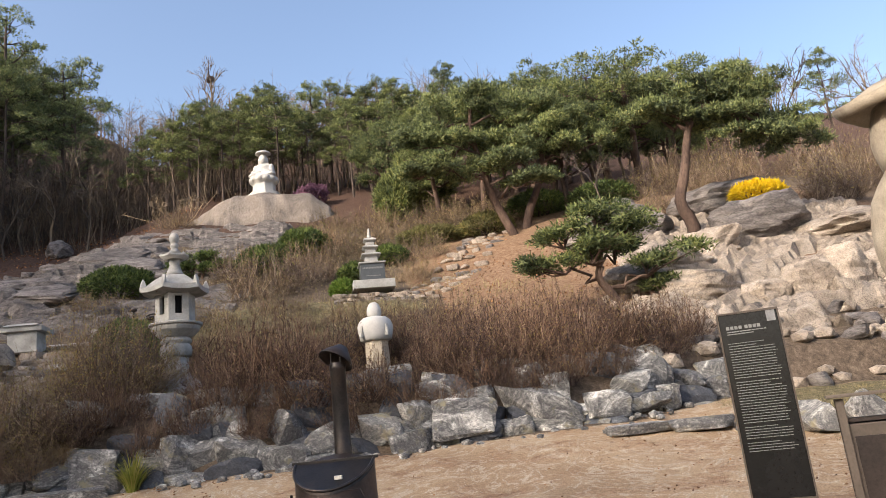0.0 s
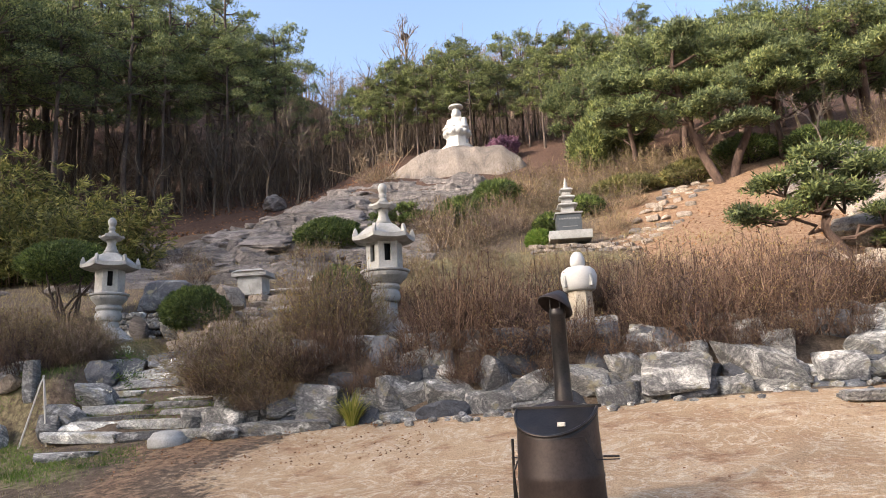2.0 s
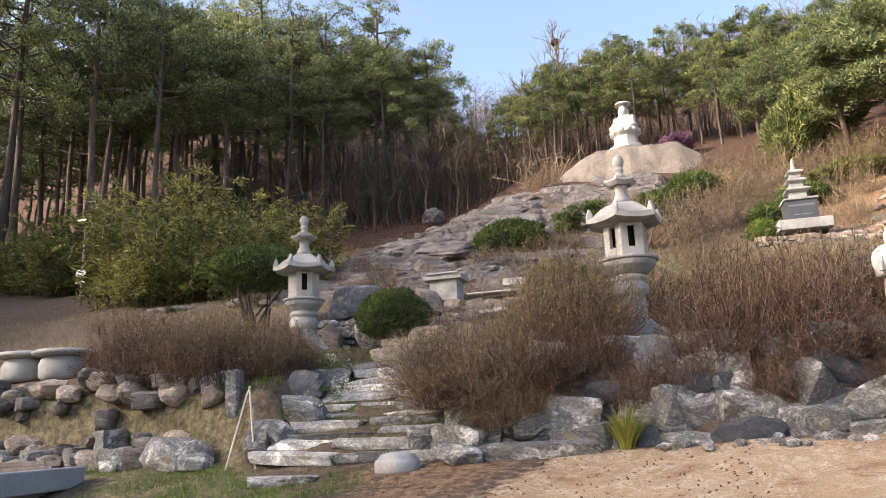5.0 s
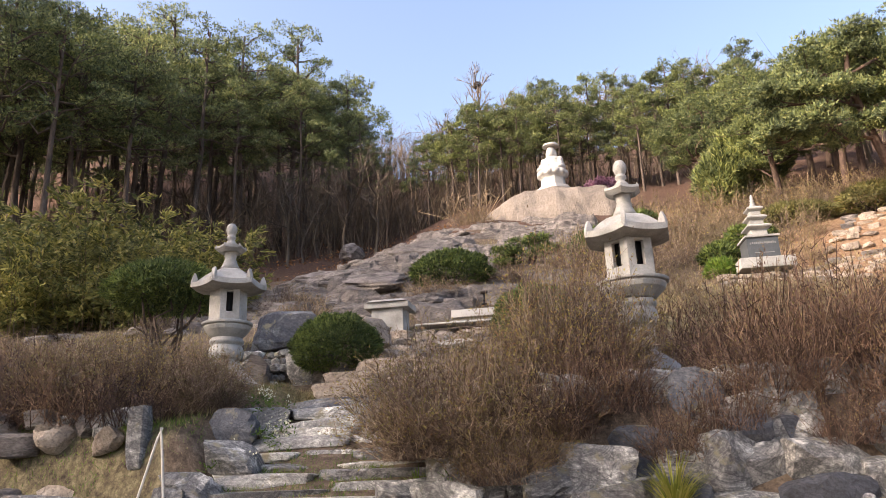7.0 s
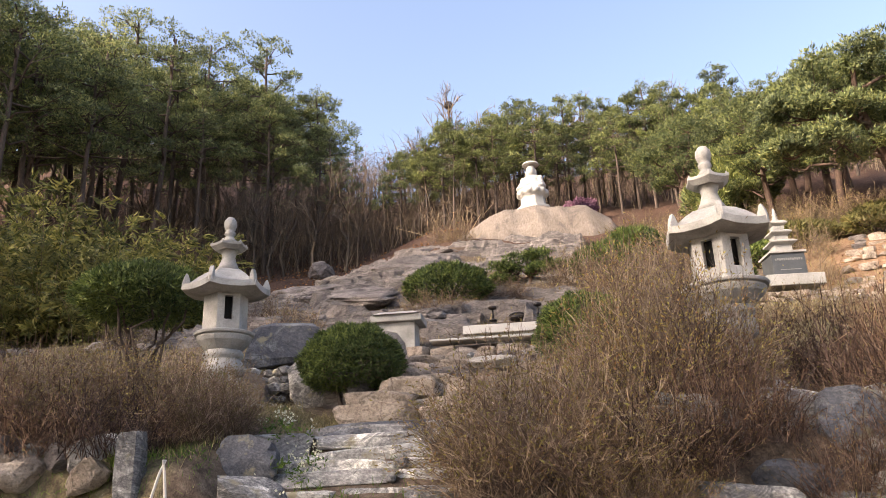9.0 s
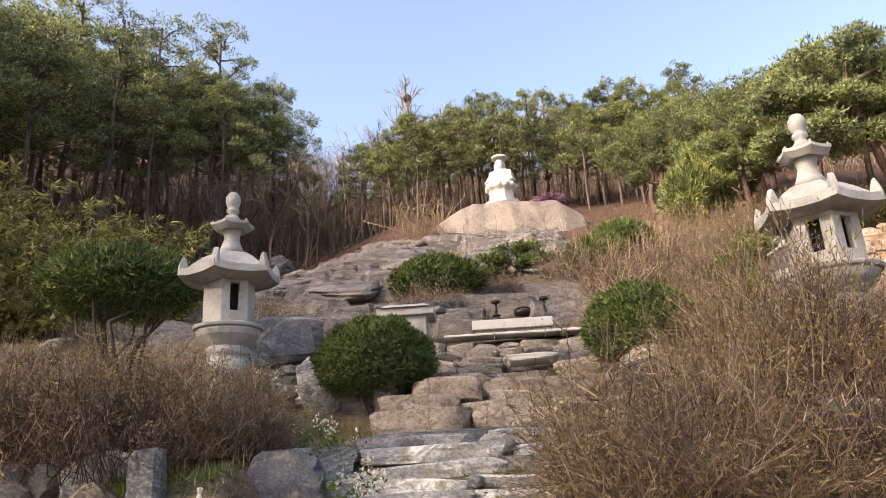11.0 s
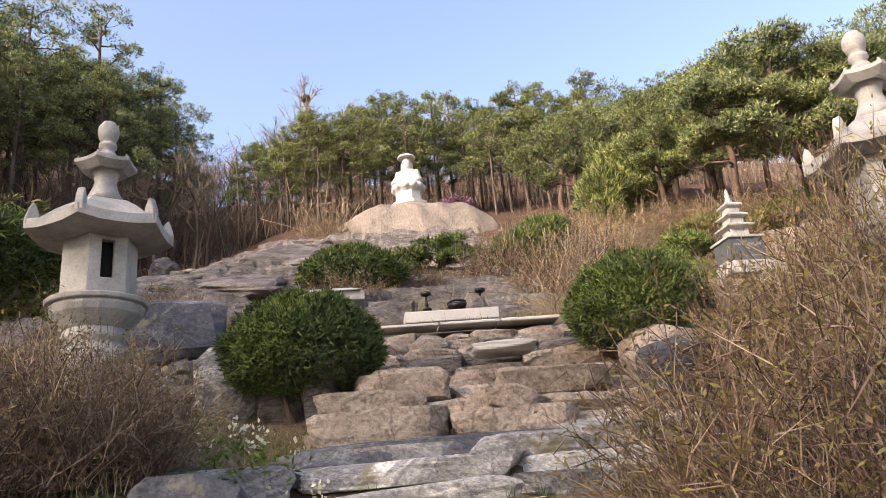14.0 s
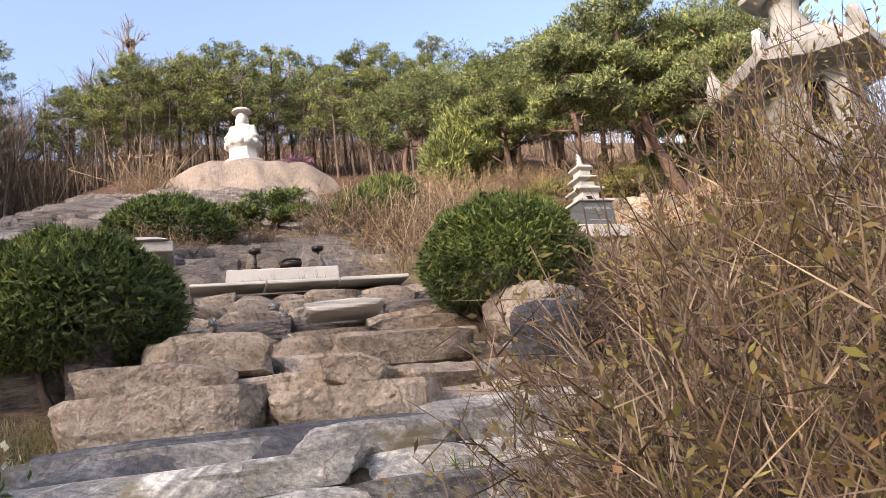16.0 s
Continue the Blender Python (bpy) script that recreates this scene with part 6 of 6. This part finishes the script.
BAM = [bamboo(400 + i, *p) for i, p in enumerate([(-16.6, 22.3, 0.86), (-19.6, 23.0, 1.02), (-23.8, 27.6, 1.0)])]
for i, (x, y, s) in enumerate([(-14.6, 21.6, 0.7), (-18.2, 24.8, 1.1), (-21.3, 26.2, 1.1), (-26.8, 28.8, 1.0), (-28.5, 28, 1.0), (-15.8, 24.2, 0.9), (-13.6, 23.2, 0.78), (-31.5, 29.5, 1.0), (-17.8, 21.6, 0.75), (-24, 28.6, 1.1)]):
    m = pose(x, y, height(x, y) - 0.1, 0, 0, 70 * i) @ Matrix.Diagonal((s, s, s, 1))
    c = copy_thing(BAM[i % 3], m)
    c.matrix_basis = m


def twig_shrub(seed, stems, tall, spread, detail, wood_mat, leaf_mat, label, name="bare_shrub"):
    """A domed bush of many fine stems fanning out to all sides, with side twigs and opening buds."""
    np.random.seed(seed)
    t = new(name)
    wood, leaf = Build(), Build()
    for i in range(stems):
        a = np.random.uniform(0, 2 * np.pi)
        lean = np.arccos(np.random.uniform(0.12, 1.0))
        base = np.array([np.cos(a), np.sin(a), 0]) * spread * 0.62 * np.sqrt(np.random.random())
        size = np.random.uniform(0.3, 1.04) ** 0.6 * (1 + 0.14 * noise.noise(Vector((np.cos(a) * 1.6, np.sin(a) * 1.6, lean * 1.4 + seed))))
        a2 = a + np.random.normal() * 0.5
        top = np.array([np.cos(a2) * np.sin(lean) * spread, np.sin(a2) * np.sin(lean) * spread, np.cos(lean) * tall * 0.9 + 0.1 * tall]) * size
        n = 5 if detail else 4
        f = np.linspace(0, 1, n)[:, None]
        pts = base + (top - base) * f
        pts[1:] += np.cumsum(np.random.normal(size=(n - 1, 3)), 0) * 0.026 * tall
        r = np.random.uniform(0.0022, 0.0048) * (1.0 if detail else 1.4)
        wood.tube(pts, np.linspace(r, r * 0.5, n), 3)
        way = unit(pts[-1] - pts[-2])
        k = 9 if detail else 6
        g = np.random.uniform(0.3, 0.99, k) * (n - 1)
        lo = np.minimum(g.astype(int), n - 2)
        q = pts[lo] + (pts[lo + 1] - pts[lo]) * (g - lo)[:, None]
        d = unit(way + np.random.normal(size=(k, 3)) * 0.7 + (0, 0, 0.2))
        ln = np.random.uniform(0.05, 0.2, k) * tall
        wood.spikes(q, d, ln, r * 1.8)
        sub_q = q + d * (ln * 0.4)[:, None]
        wood.spikes(sub_q, d + np.random.normal(size=(k, 3)) * 0.75, ln * 0.65, r * 1.5)
        h = 9 if detail else 4
        leaf.leaves((q + d * ln[:, None])[:h], d[:h] + np.random.normal(size=(h, 3)) * 0.6, np.random.uniform(0.02, 0.05, h), np.random.uniform(0.010, 0.017, h))
        m = 4 if detail else 2
        leaf.leaves(np.repeat(pts[-1:], m, 0) - way * np.random.uniform(0, 0.12, m)[:, None], way + np.random.normal(size=(m, 3)) * 0.7, np.random.uniform(0.02, 0.05, m), 0.014)
    tagged(part("branchwork", wood, wood_mat, t), kind="stuff")
    tagged(part("foliage", leaf, leaf_mat, t), kind="stuff")
    return tagged(t, label, "shrub")


def plant(source, rows, group):
    for i, (x, y, s, h) in enumerate(rows):
        m = pose(x, y, height(x, y) - 0.06, 0, 0, 137 * i) @ Matrix.Diagonal((s, s, h, 1))
        if i < len(source):
            source[i].matrix_basis = m
            tagged(source[i], group=group)
        else:
            c = copy_thing(source[i % len(source)], m)
            c.matrix_basis = m


near = [twig_shrub(501 + i, 980, 1.75, 1.28, True, TWIG, BUD, "big brown azalea bush of bare stems and opening buds") for i in range(2)]
plant(near, [(-4.55, 11.2, 0.94, 0.74), (-8.55, 12.75, 0.92, 0.54), (-3.45, 12.15, 0.85, 0.98), (-7.85, 12.4, 0.6, 0.5), (-9.5, 12.8, 1.0, 0.62), (-4.05, 10.95, 0.55, 0.5)], "azalea bushes by the stairs")
mid = [twig_shrub(520 + i, 270, 1.3, 1.0, False, DARKTWIG, REDBUD, "purple-brown bare-stemmed shrub above the rock wall") for i in range(3)]
plant(mid, [(-10.6, 13.1, 1.05, 0.9), (-11.4, 13.4, 0.9, 0.8), (-1.75, 11.8, 0.8, 0.9), (-1.15, 11.85, 1.05, 1.2), (-0.65, 11.7, 0.8, 0.95), (-0.3, 13.3, 1.0, 1.05), (1.45, 11.75, 0.8, 0.95), (1.9, 11.7, 1.0, 1.1), (2.6, 11.9, 1.05, 1.15), (3.3, 11.8, 1.0, 1.1),
             (4.0, 12.2, 1.05, 1.1), (4.8, 12.4, 1.0, 1.0), (5.5, 12.7, 0.9, 0.85), (1.3, 13.3, 1.0, 1.15), (2.3, 13.5, 1.0, 1.15), (3.4, 13.4, 1.0, 1.1), (4.5, 13.6, 0.9, 0.9), (-3.1, 11.25, 0.6, 0.5), (-1.7, 11.3, 0.7, 0.6), (-0.6, 11.2, 0.75, 0.65), (0.25, 11.25, 0.75, 0.65), (1.9, 11.35, 0.75, 0.65), (3.3, 11.4, 0.8, 0.7), (-3.7, 11.05, 0.7, 0.62), (4.9, 12.0, 0.7, 0.65),
             (-2.2, 14.0, 0.9, 0.85), (-3.6, 13.4, 0.8, 0.8), (-3.2, 11.5, 0.7, 0.7), (-8.3, 11.8, 0.8, 0.65), (-9.9, 11.9, 0.9, 0.7), (-10.9, 12.4, 0.7, 0.65), (-9.3, 13.6, 0.8, 0.5), (-10.2, 14.0, 0.9, 0.7), (-8.6, 12.1, 0.6, 0.6), (-9.7, 12.2, 0.6, 0.6), (-1.2, 13.6, 0.9, 0.95), (0.7, 14.2, 0.9, 0.9), (-9.1, 11.95, 0.9, 0.75), (-10.3, 12.3, 1.0, 0.8), (-2.6, 10.98, 0.5, 0.5), (-1.2, 11.0, 0.5, 0.5), (-0.1, 10.98, 0.5, 0.45), (0.75, 11.05, 0.45, 0.5), (1.4, 11.0, 0.5, 0.5), (2.4, 11.05, 0.5, 0.5), (2.9, 11.1, 0.55, 0.5), (3.9, 11.3, 0.5, 0.5), (-3.6, 11.1, 0.55, 0.5), (-2.1, 11.05, 0.5, 0.5), (0.5, 13.4, 0.9, 0.9)], "shrubs above the rock wall")
straw = [twig_shrub(540 + i, 170, 1.0, 1.0, False, STRAWTWIG, BUD, "straw-coloured leafless bush on the slope", "dry_bush") for i in range(2)]
plant(straw, [(-2.6, 16.2, 0.95, 0.75), (-1.2, 17.2, 1.0, 0.8), (0.3, 17.9, 1.0, 0.75), (-3.2, 18.6, 1.0, 0.75), (-1.6, 19.6, 1.1, 0.9), (-0.6, 29.2, 1.6, 1.3), (1.0, 28.0, 1.5, 1.2), (2.2, 30, 1.7, 1.3), (2.9, 25.6, 1.2, 1.1), (2.2, 23.4, 0.9, 1.0), (3.6, 29, 1.5, 1.1), (-7.6, 35.8, 1.3, 1.4),
              (-6.1, 22.2, 0.8, 0.55), (0.2, 26, 1.4, 1.1), (5.4, 30.4, 1.6, 1.2), (-0.4, 32, 1.7, 1.2), (-3.2, 15.2, 0.8, 0.7), (1.7, 16.6, 0.9, 0.6), (4.6, 28, 1.3, 1.0), (6.5, 27.5, 1.2, 0.9), (3.8, 31.5, 1.5, 1.1), (6.8, 29.5, 1.4, 1), (8.3, 28.2, 1.3, 0.9), (1.6, 33, 1.6, 1.2), (4.9, 33, 1.5, 1.1)], "dry bushes")
brown = [twig_shrub(560, 230, 1.3, 1.0, False, TWIG, BUD, "round brown leafless bush on the hillside")]
plant(brown, [(-2.4, 22.6, 1.5, 1.35), (-1.0, 23.8, 1.4, 1.2), (-3.3, 24.4, 1.2, 1.0), (-0.2, 27.6, 1.4, 1.0), (-6.6, 21.6, 1.2, 0.62), (-9.2, 19.5, 0.9, 0.6), (-5.2, 23.7, 1.0, 0.5), (-10.6, 22, 1.1, 0.7), (-12.5, 19.5, 1.0, 0.7), (-13.8, 16.5, 1.1, 0.6), (-15.4, 17.6, 1.0, 0.5), (11.5, 25.5, 1.4, 1.3), (13.2, 27, 1.6, 1.5), (15.5, 28.5, 1.7, 1.6), (12.6, 23.6, 1.3, 1.1), (17.5, 30.5, 1.8, 1.8), (10.4, 23.2, 1.1, 1.0), (14.6, 24.8, 1.4, 1.3), (16, 22, 1.5, 1.3), (18.5, 24, 1.8, 1.5), (20, 27, 2, 1.8), (21.5, 31, 2.2, 2), (19.5, 35, 2.2, 2), (23, 24, 2, 1.7), (25, 29, 2.3, 2)], "brown hillside bushes")


def branches(b, p, d, ln, r, depth, sides):
    """Recursive bare branches."""
    e = p + d * ln
    b.tube([p, (p + e) / 2 + np.random.normal(size=3) * ln * 0.05, e], [r, r * 0.8, r * 0.6], sides)
    if depth == 0:
        return
    for i in range(3 if depth > 1 else 4):
        nd = unit(d + np.random.normal(size=3) * 0.42 + (0, 0, 0.14))
        branches(b, p + d * ln * np.random.uniform(0.55, 1.0), nd, ln * np.random.uniform(0.55, 0.8), r * 0.62, depth - 1, 3)


def bare_tree(seed, tall, label, mat=BAREWOOD, depth=4, name="bare_tree", stout=0.011):
    np.random.seed(seed)
    b = Build()
    branches(b, np.array([0, 0, -0.2]), unit(np.array([np.random.normal() * 0.06, np.random.normal() * 0.06, 1.0])), tall * 0.36, stout * tall, depth, 5)
    me = b.mesh("bare_tree")
    me.materials.append(mat)
    return tagged(new(name, me), label, "tree")


BARE = [bare_tree(600 + i, 7.5 + i, "leafless grey-brown tree in the wood", stout=0.011) for i in range(3)]
spots = [(-9.8, 60, 10.6 / 7.5), (-18.5, 43.5, 0.72), (-22.5, 41.5, 0.7)]
while len(spots) < 52:
    x, y = prng.uniform(-34, -9), prng.uniform(41, 62)
    if y > 39 + max(0, (x + 32)) * 0.3:
        spots.append((x, y, prng.uniform(0.6, 1.0)))
while len(spots) < 70:
    spots.append((prng.uniform(-12, 9), prng.uniform(50, 60), prng.uniform(0.8, 1.15)))
spots += [(7.0, 46, 0.9), (11, 40, 0.95), (13.5, 38, 0.9), (9, 24.5, 0.4), (15, 30, 0.7), (12.5, 29.5, 0.6), (17, 27.5, 0.6), (13.8, 33, 0.8), (19, 32, 0.8), (16.5, 36, 0.9), (24, 35, 0.9), (28, 33, 0.9), (23, 38, 0.9), (27, 40, 1.0), (20, 40, 1.0)]
for i, (x, y, s) in enumerate(spots):
    m = pose(x, y, height(x, y) - 0.1, 0, 0, 50 * i) @ Matrix.Diagonal((s, s, s, 1))
    if i < 3:
        BARE[i].matrix_basis = m
    else:
        copy_thing(BARE[1 + i % 2], m).matrix_basis = m
# the crow's nest in the tall leafless tree
np.random.seed(77)
b = Build()
for i in range(160):
    d = unit(np.random.normal(size=3))
    c = d * (0.32, 0.32, 0.24)
    q = unit(np.cross(d, np.random.normal(size=3))) * 0.22
    b.tube([c - q, c + q], [0.014, 0.01], 3)
nest = part("bird_nest", b, BARK)
nest.matrix_basis = pose(-9.81, 60.1, 32.7)
tagged(nest, "round twig nest high in a leafless tree", "nest")
rise = 32.5 - height(-9.81, 60.1)
b = Build()
b.tube([(0, 0, -0.2), (0.15, 0, rise * 0.5), (0, 0, rise)], [0.17, 0.12, 0.07], 6)
for i in range(16):
    f = 0.5 + 0.5 * i / 15
    p = np.array([0.15 * (1 - abs(2 * f - 1)), 0, rise * f])
    branches(b, p, unit(np.array([np.cos(i * 2.4) * 0.55, np.sin(i * 2.4) * 0.55, 1.0])), np.random.uniform(0.9, 1.5), 0.045, 2, 4)
me = b.mesh("bare_tree")
me.materials.append(BAREWOOD)
nest_tree = tagged(new("bare_tree", me), "tall leafless grey tree that holds a twig nest", "tree")
nest_tree.matrix_basis = pose(-9.81, 60.1, height(-9.81, 60.1))

# thin undergrowth and the far leafless woods
np.random.seed(78)
b = Build()
for i in range(3400):
    x, y = np.random.uniform(-46, -6), np.random.uniform(40, 66)
    if i > 1900:
        x, y = np.random.uniform(-6, 30), np.random.uniform(44, 64)
    if 1400 < i <= 1900:
        x, y = np.random.uniform(-21, -6.5), np.random.uniform(44, 60)
    if y < 40 + max(0, x + 32) * 0.25:
        continue
    p = np.array([x, y, height(x, y) - 0.1])
    h = np.random.uniform(1.2, 4.2) * (1.5 if i > 1400 else 1)
    e = p + (np.random.normal() * 0.26 * h, np.random.normal() * 0.26 * h, h)
    b.tube([p, (p + e) / 2 + np.random.normal(size=3) * 0.2, e], [0.024, 0.018, 0.006], 3)
    for q in range(6):
        s = p + (e - p) * np.random.uniform(0.3, 1.0)
        d = unit(np.random.normal(size=3) * (1, 1, 0.5) + (0, 0, 0.7))
        b.tube([s, s + d * h * np.random.uniform(0.15, 0.35)], [0.012, 0.004], 3)
tagged(part("undergrowth", b, BAREWOOD), "tangle of thin leafless saplings under the pines", "undergrowth", kind="stuff")
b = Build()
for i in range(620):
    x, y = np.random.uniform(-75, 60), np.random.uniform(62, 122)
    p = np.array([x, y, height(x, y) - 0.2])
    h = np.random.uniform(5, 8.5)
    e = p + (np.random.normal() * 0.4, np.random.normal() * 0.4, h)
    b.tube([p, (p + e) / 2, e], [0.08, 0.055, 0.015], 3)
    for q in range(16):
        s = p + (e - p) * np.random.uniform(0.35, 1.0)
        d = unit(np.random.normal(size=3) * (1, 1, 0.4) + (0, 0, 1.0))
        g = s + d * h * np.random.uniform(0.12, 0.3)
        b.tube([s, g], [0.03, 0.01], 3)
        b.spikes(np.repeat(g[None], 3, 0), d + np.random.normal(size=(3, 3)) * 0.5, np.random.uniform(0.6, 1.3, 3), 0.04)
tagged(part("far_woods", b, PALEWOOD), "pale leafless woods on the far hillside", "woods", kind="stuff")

# ---- grasses, flowers, litter ----
np.random.seed(80)


def blades(name, places, count, length, width, mat, label, spread=0.1, kind="stuff", up=1.0, lean=0.5):
    b = Build()
    for x, y in places:
        c = np.array([x, y]) + np.random.normal(size=(count, 2)) * spread
        base = np.column_stack([c, [height(px, py) + 0.0 for px, py in c]])
        d = np.random.normal(size=(count, 3)) * lean + (0, 0, up)
        b.spikes(base, d, np.random.uniform(0.5, 1.2, count) * length, width)
    return tagged(part(name, b, mat), label, "grass", kind=kind)


def field(n, x0, x1, y0, y1, keep=lambda x, y: True):
    out = []
    while len(out) < n:
        x, y = np.random.uniform(x0, x1), np.random.uniform(y0, y1)
        if keep(x, y):
            out.append((x, y))
    return out


on_bank = lambda x, y: not (-7.4 < x < -4.3 and 10.3 < y < 17.4)
blades("dry_grass", field(900, -13, 5.5, 11.4, 19.5, on_bank), 16, 0.13, 0.007, STRAW, "dry yellow grass on the terraces")
blades("bank_grass", field(500, -22, -9, 13, 21), 12, 0.18, 0.012, STRAW, "dry grass on the stony bank", 0.25)
blades("slope_grass", field(900, -14, 4, 18, 31), 12, 0.22, 0.012, STRAW, "dry grass on the rocky hillside", 0.25)
blades("lawn_grass", field(1100, -11.5, -5.2, 7.6, 11.75, lambda x, y: noise.noise(Vector((x * 0.9, y * 0.9, 9))) > 0.0), 18, 0.06, 0.007, GREENGRASS, "short patchy green grass in the yard")
blades("bank_green", field(260, -12.5, -7.4, 10.6, 12.0), 14, 0.10, 0.007, GREENGRASS, "tufts of green grass at the foot of the shrubs", 0.12)
blades("lawn_straw", field(420, -11.5, -4.8, 7.4, 11.3), 12, 0.05, 0.006, STRAW, "dry blades in the yard grass")
blades("landing_grass", field(300, -8.9, -6.3, 13.05, 14.2), 18, 0.11, 0.006, STRAW, "pale dry grass on the stair landing", 0.07)
blades("landing_green", field(60, -8.4, -6.4, 13.0, 14.2), 10, 0.07, 0.006, GREENGRASS, "green shoots on the stair landing", 0.05)
blades("stair_weeds", field(26, -7.0, -5.0, 11.0, 13.2), 12, 0.12, 0.012, GREENGRASS, "green weeds between the steps", 0.04)
blades("right_lawn", field(900, 5.2, 9.5, 8.0, 11.2), 14, 0.06, 0.006, STRAW, "dry lawn beside the yard")
pam = Build()
for i in range(34):
    x, y = np.random.normal(-7.5, 0.6), np.random.normal(36, 0.5)
    p = np.array([x, y, height(x, y) + 0.3])
    e = p + (np.random.normal() * 0.6, np.random.normal() * 0.4, np.random.uniform(0.7, 1.5))
    pam.tube([p, (p + e) / 2 + np.random.normal(size=3) * 0.06, e], [0.012, 0.011, 0.016], 3)
    pam.spikes(np.repeat(e[None], 5, 0), np.random.normal(size=(5, 3)) * 0.4 + (0.2, 0, 0.3), 0.35, 0.06)
tagged(part("pampas_grass", pam, STRAWTWIG), "clump of tall pale dry reeds beside the dome", "grass")


def blade_clump(name, x, y, count, length, mat, label, width=0.014):
    """Arching strap leaves from one root."""
    b = Build()
    for i in range(count):
        a, o = np.random.uniform(0, 6.28), np.random.uniform(0.25, 1.0)
        d = np.array([np.cos(a), np.sin(a), 0])
        f = np.linspace(0, 1, 5)[:, None]
        ln = length * np.random.uniform(0.6, 1.1)
        pts = d * (0.06 * o + ln * 0.75 * o * f ** 1.4) + (0, 0, 1) * (ln * (f * 1.0 - 0.55 * o * f ** 2.6))
        side = np.array([-d[1], d[0], 0]) * width / 2 * (1 - 0.85 * f ** 2)
        b.add(np.concatenate([pts - side, pts + side]), [(j, j + 1, 6 + j, 5 + j) for j in range(4)])
    ob = part(name, b, mat)
    ob.matrix_basis = pose(x, y, height(x, y) - 0.01)
    return tagged(ob, label, "plant")


blade_clump("lily_clump", -2.72, 10.55, 230, 0.58, IRIS, "clump of arching yellow-green lily leaves at the foot of the rocks")
blade_clump("grass_clump", -4.55, 10.95, 120, 0.34, GREENGRASS, "dark green grass clump under the azalea", 0.01)
blade_clump("grass_clump", -3.95, 10.9, 90, 0.3, GREENGRASS, "green grass clump at the foot of the rocks", 0.01)
blade_clump("grass_clump", -4.9, 11.1, 90, 0.3, GREENGRASS, "green grass clump beside the stairs", 0.01)
blade_clump("grass_clump", -8.1, 11.5, 70, 0.22, GREENGRASS, "bright green grass clump by the stone post", 0.01)


def flowers(x, y, z, n, spread, label):
    t = thing("flowering_plant", x, y, z, label, "flowers")
    leaf, pet = Build(), Build()
    for i in range(n):
        c = np.random.normal(size=3) * (spread, spread * 0.7, 0.04)
        c[2] = abs(c[2]) + np.random.uniform(0.04, 0.2)
        k = 9
        leaf.leaves(np.repeat(c[None], k, 0) - (0, 0, 0.05) + np.random.normal(size=(k, 3)) * 0.03, np.random.normal(size=(k, 3)) + (0, 0, 0.4), 0.05, 0.018)
        if i % 2 == 0:
            q = 12
            pet.leaves(np.repeat(c[None], q, 0) + np.random.normal(size=(q, 3)) * 0.025 + (0, 0, 0.05), np.random.normal(size=(q, 3)) + (0, -0.3, 0.6), 0.028, 0.02)
    part("foliage", leaf, GREENGRASS, t)
    part("blossom", pet, PETAL, t, "white blossom")


flowers(-6.75, 12.0, 1.8, 18, 0.12, "low green plant with clusters of white flowers on the stairs")
flowers(-7.0, 11.45, 1.5, 22, 0.14, "white flowering plant spilling over the stair rocks")
flowers(-7.05, 12.45, 2.2, 14, 0.12, "white flowers at the edge of the landing")


def litter(n, x0, x1, y0, y1, size, name, label):
    b = Build()
    p = np.array([(x, y, height(x, y) + 0.03) for x, y in field(n, x0, x1, y0, y1)])
    d = np.random.normal(size=p.shape) * (1, 1, 0.35)
    b.leaves(p, d, np.random.uniform(0.6, 1.2, n) * size, size * 0.6)
    tagged(part(name, b, LITTER), label, "leaves", kind="stuff")


litter(500, -5.2, -1.5, 8.6, 10.6, 0.035, "fallen_leaves", "brown fallen leaves on the yard soil")
litter(160, -1, 5.5, 7, 10.8, 0.03, "yard_leaves", "scattered dry leaves on the sandy yard")
litter(150, 2.4, 4.8, 5.5, 9.8, 0.035, "leaf_drift", "dry leaves round the information board")
litter(5000, -40, -8, 33, 50, 0.16, "wood_litter", "red-brown leaf litter under the pines")
litter(1500, 2.2, 9, 13.5, 25, 0.08, "slope_litter", "brown pine litter on the bare slope")
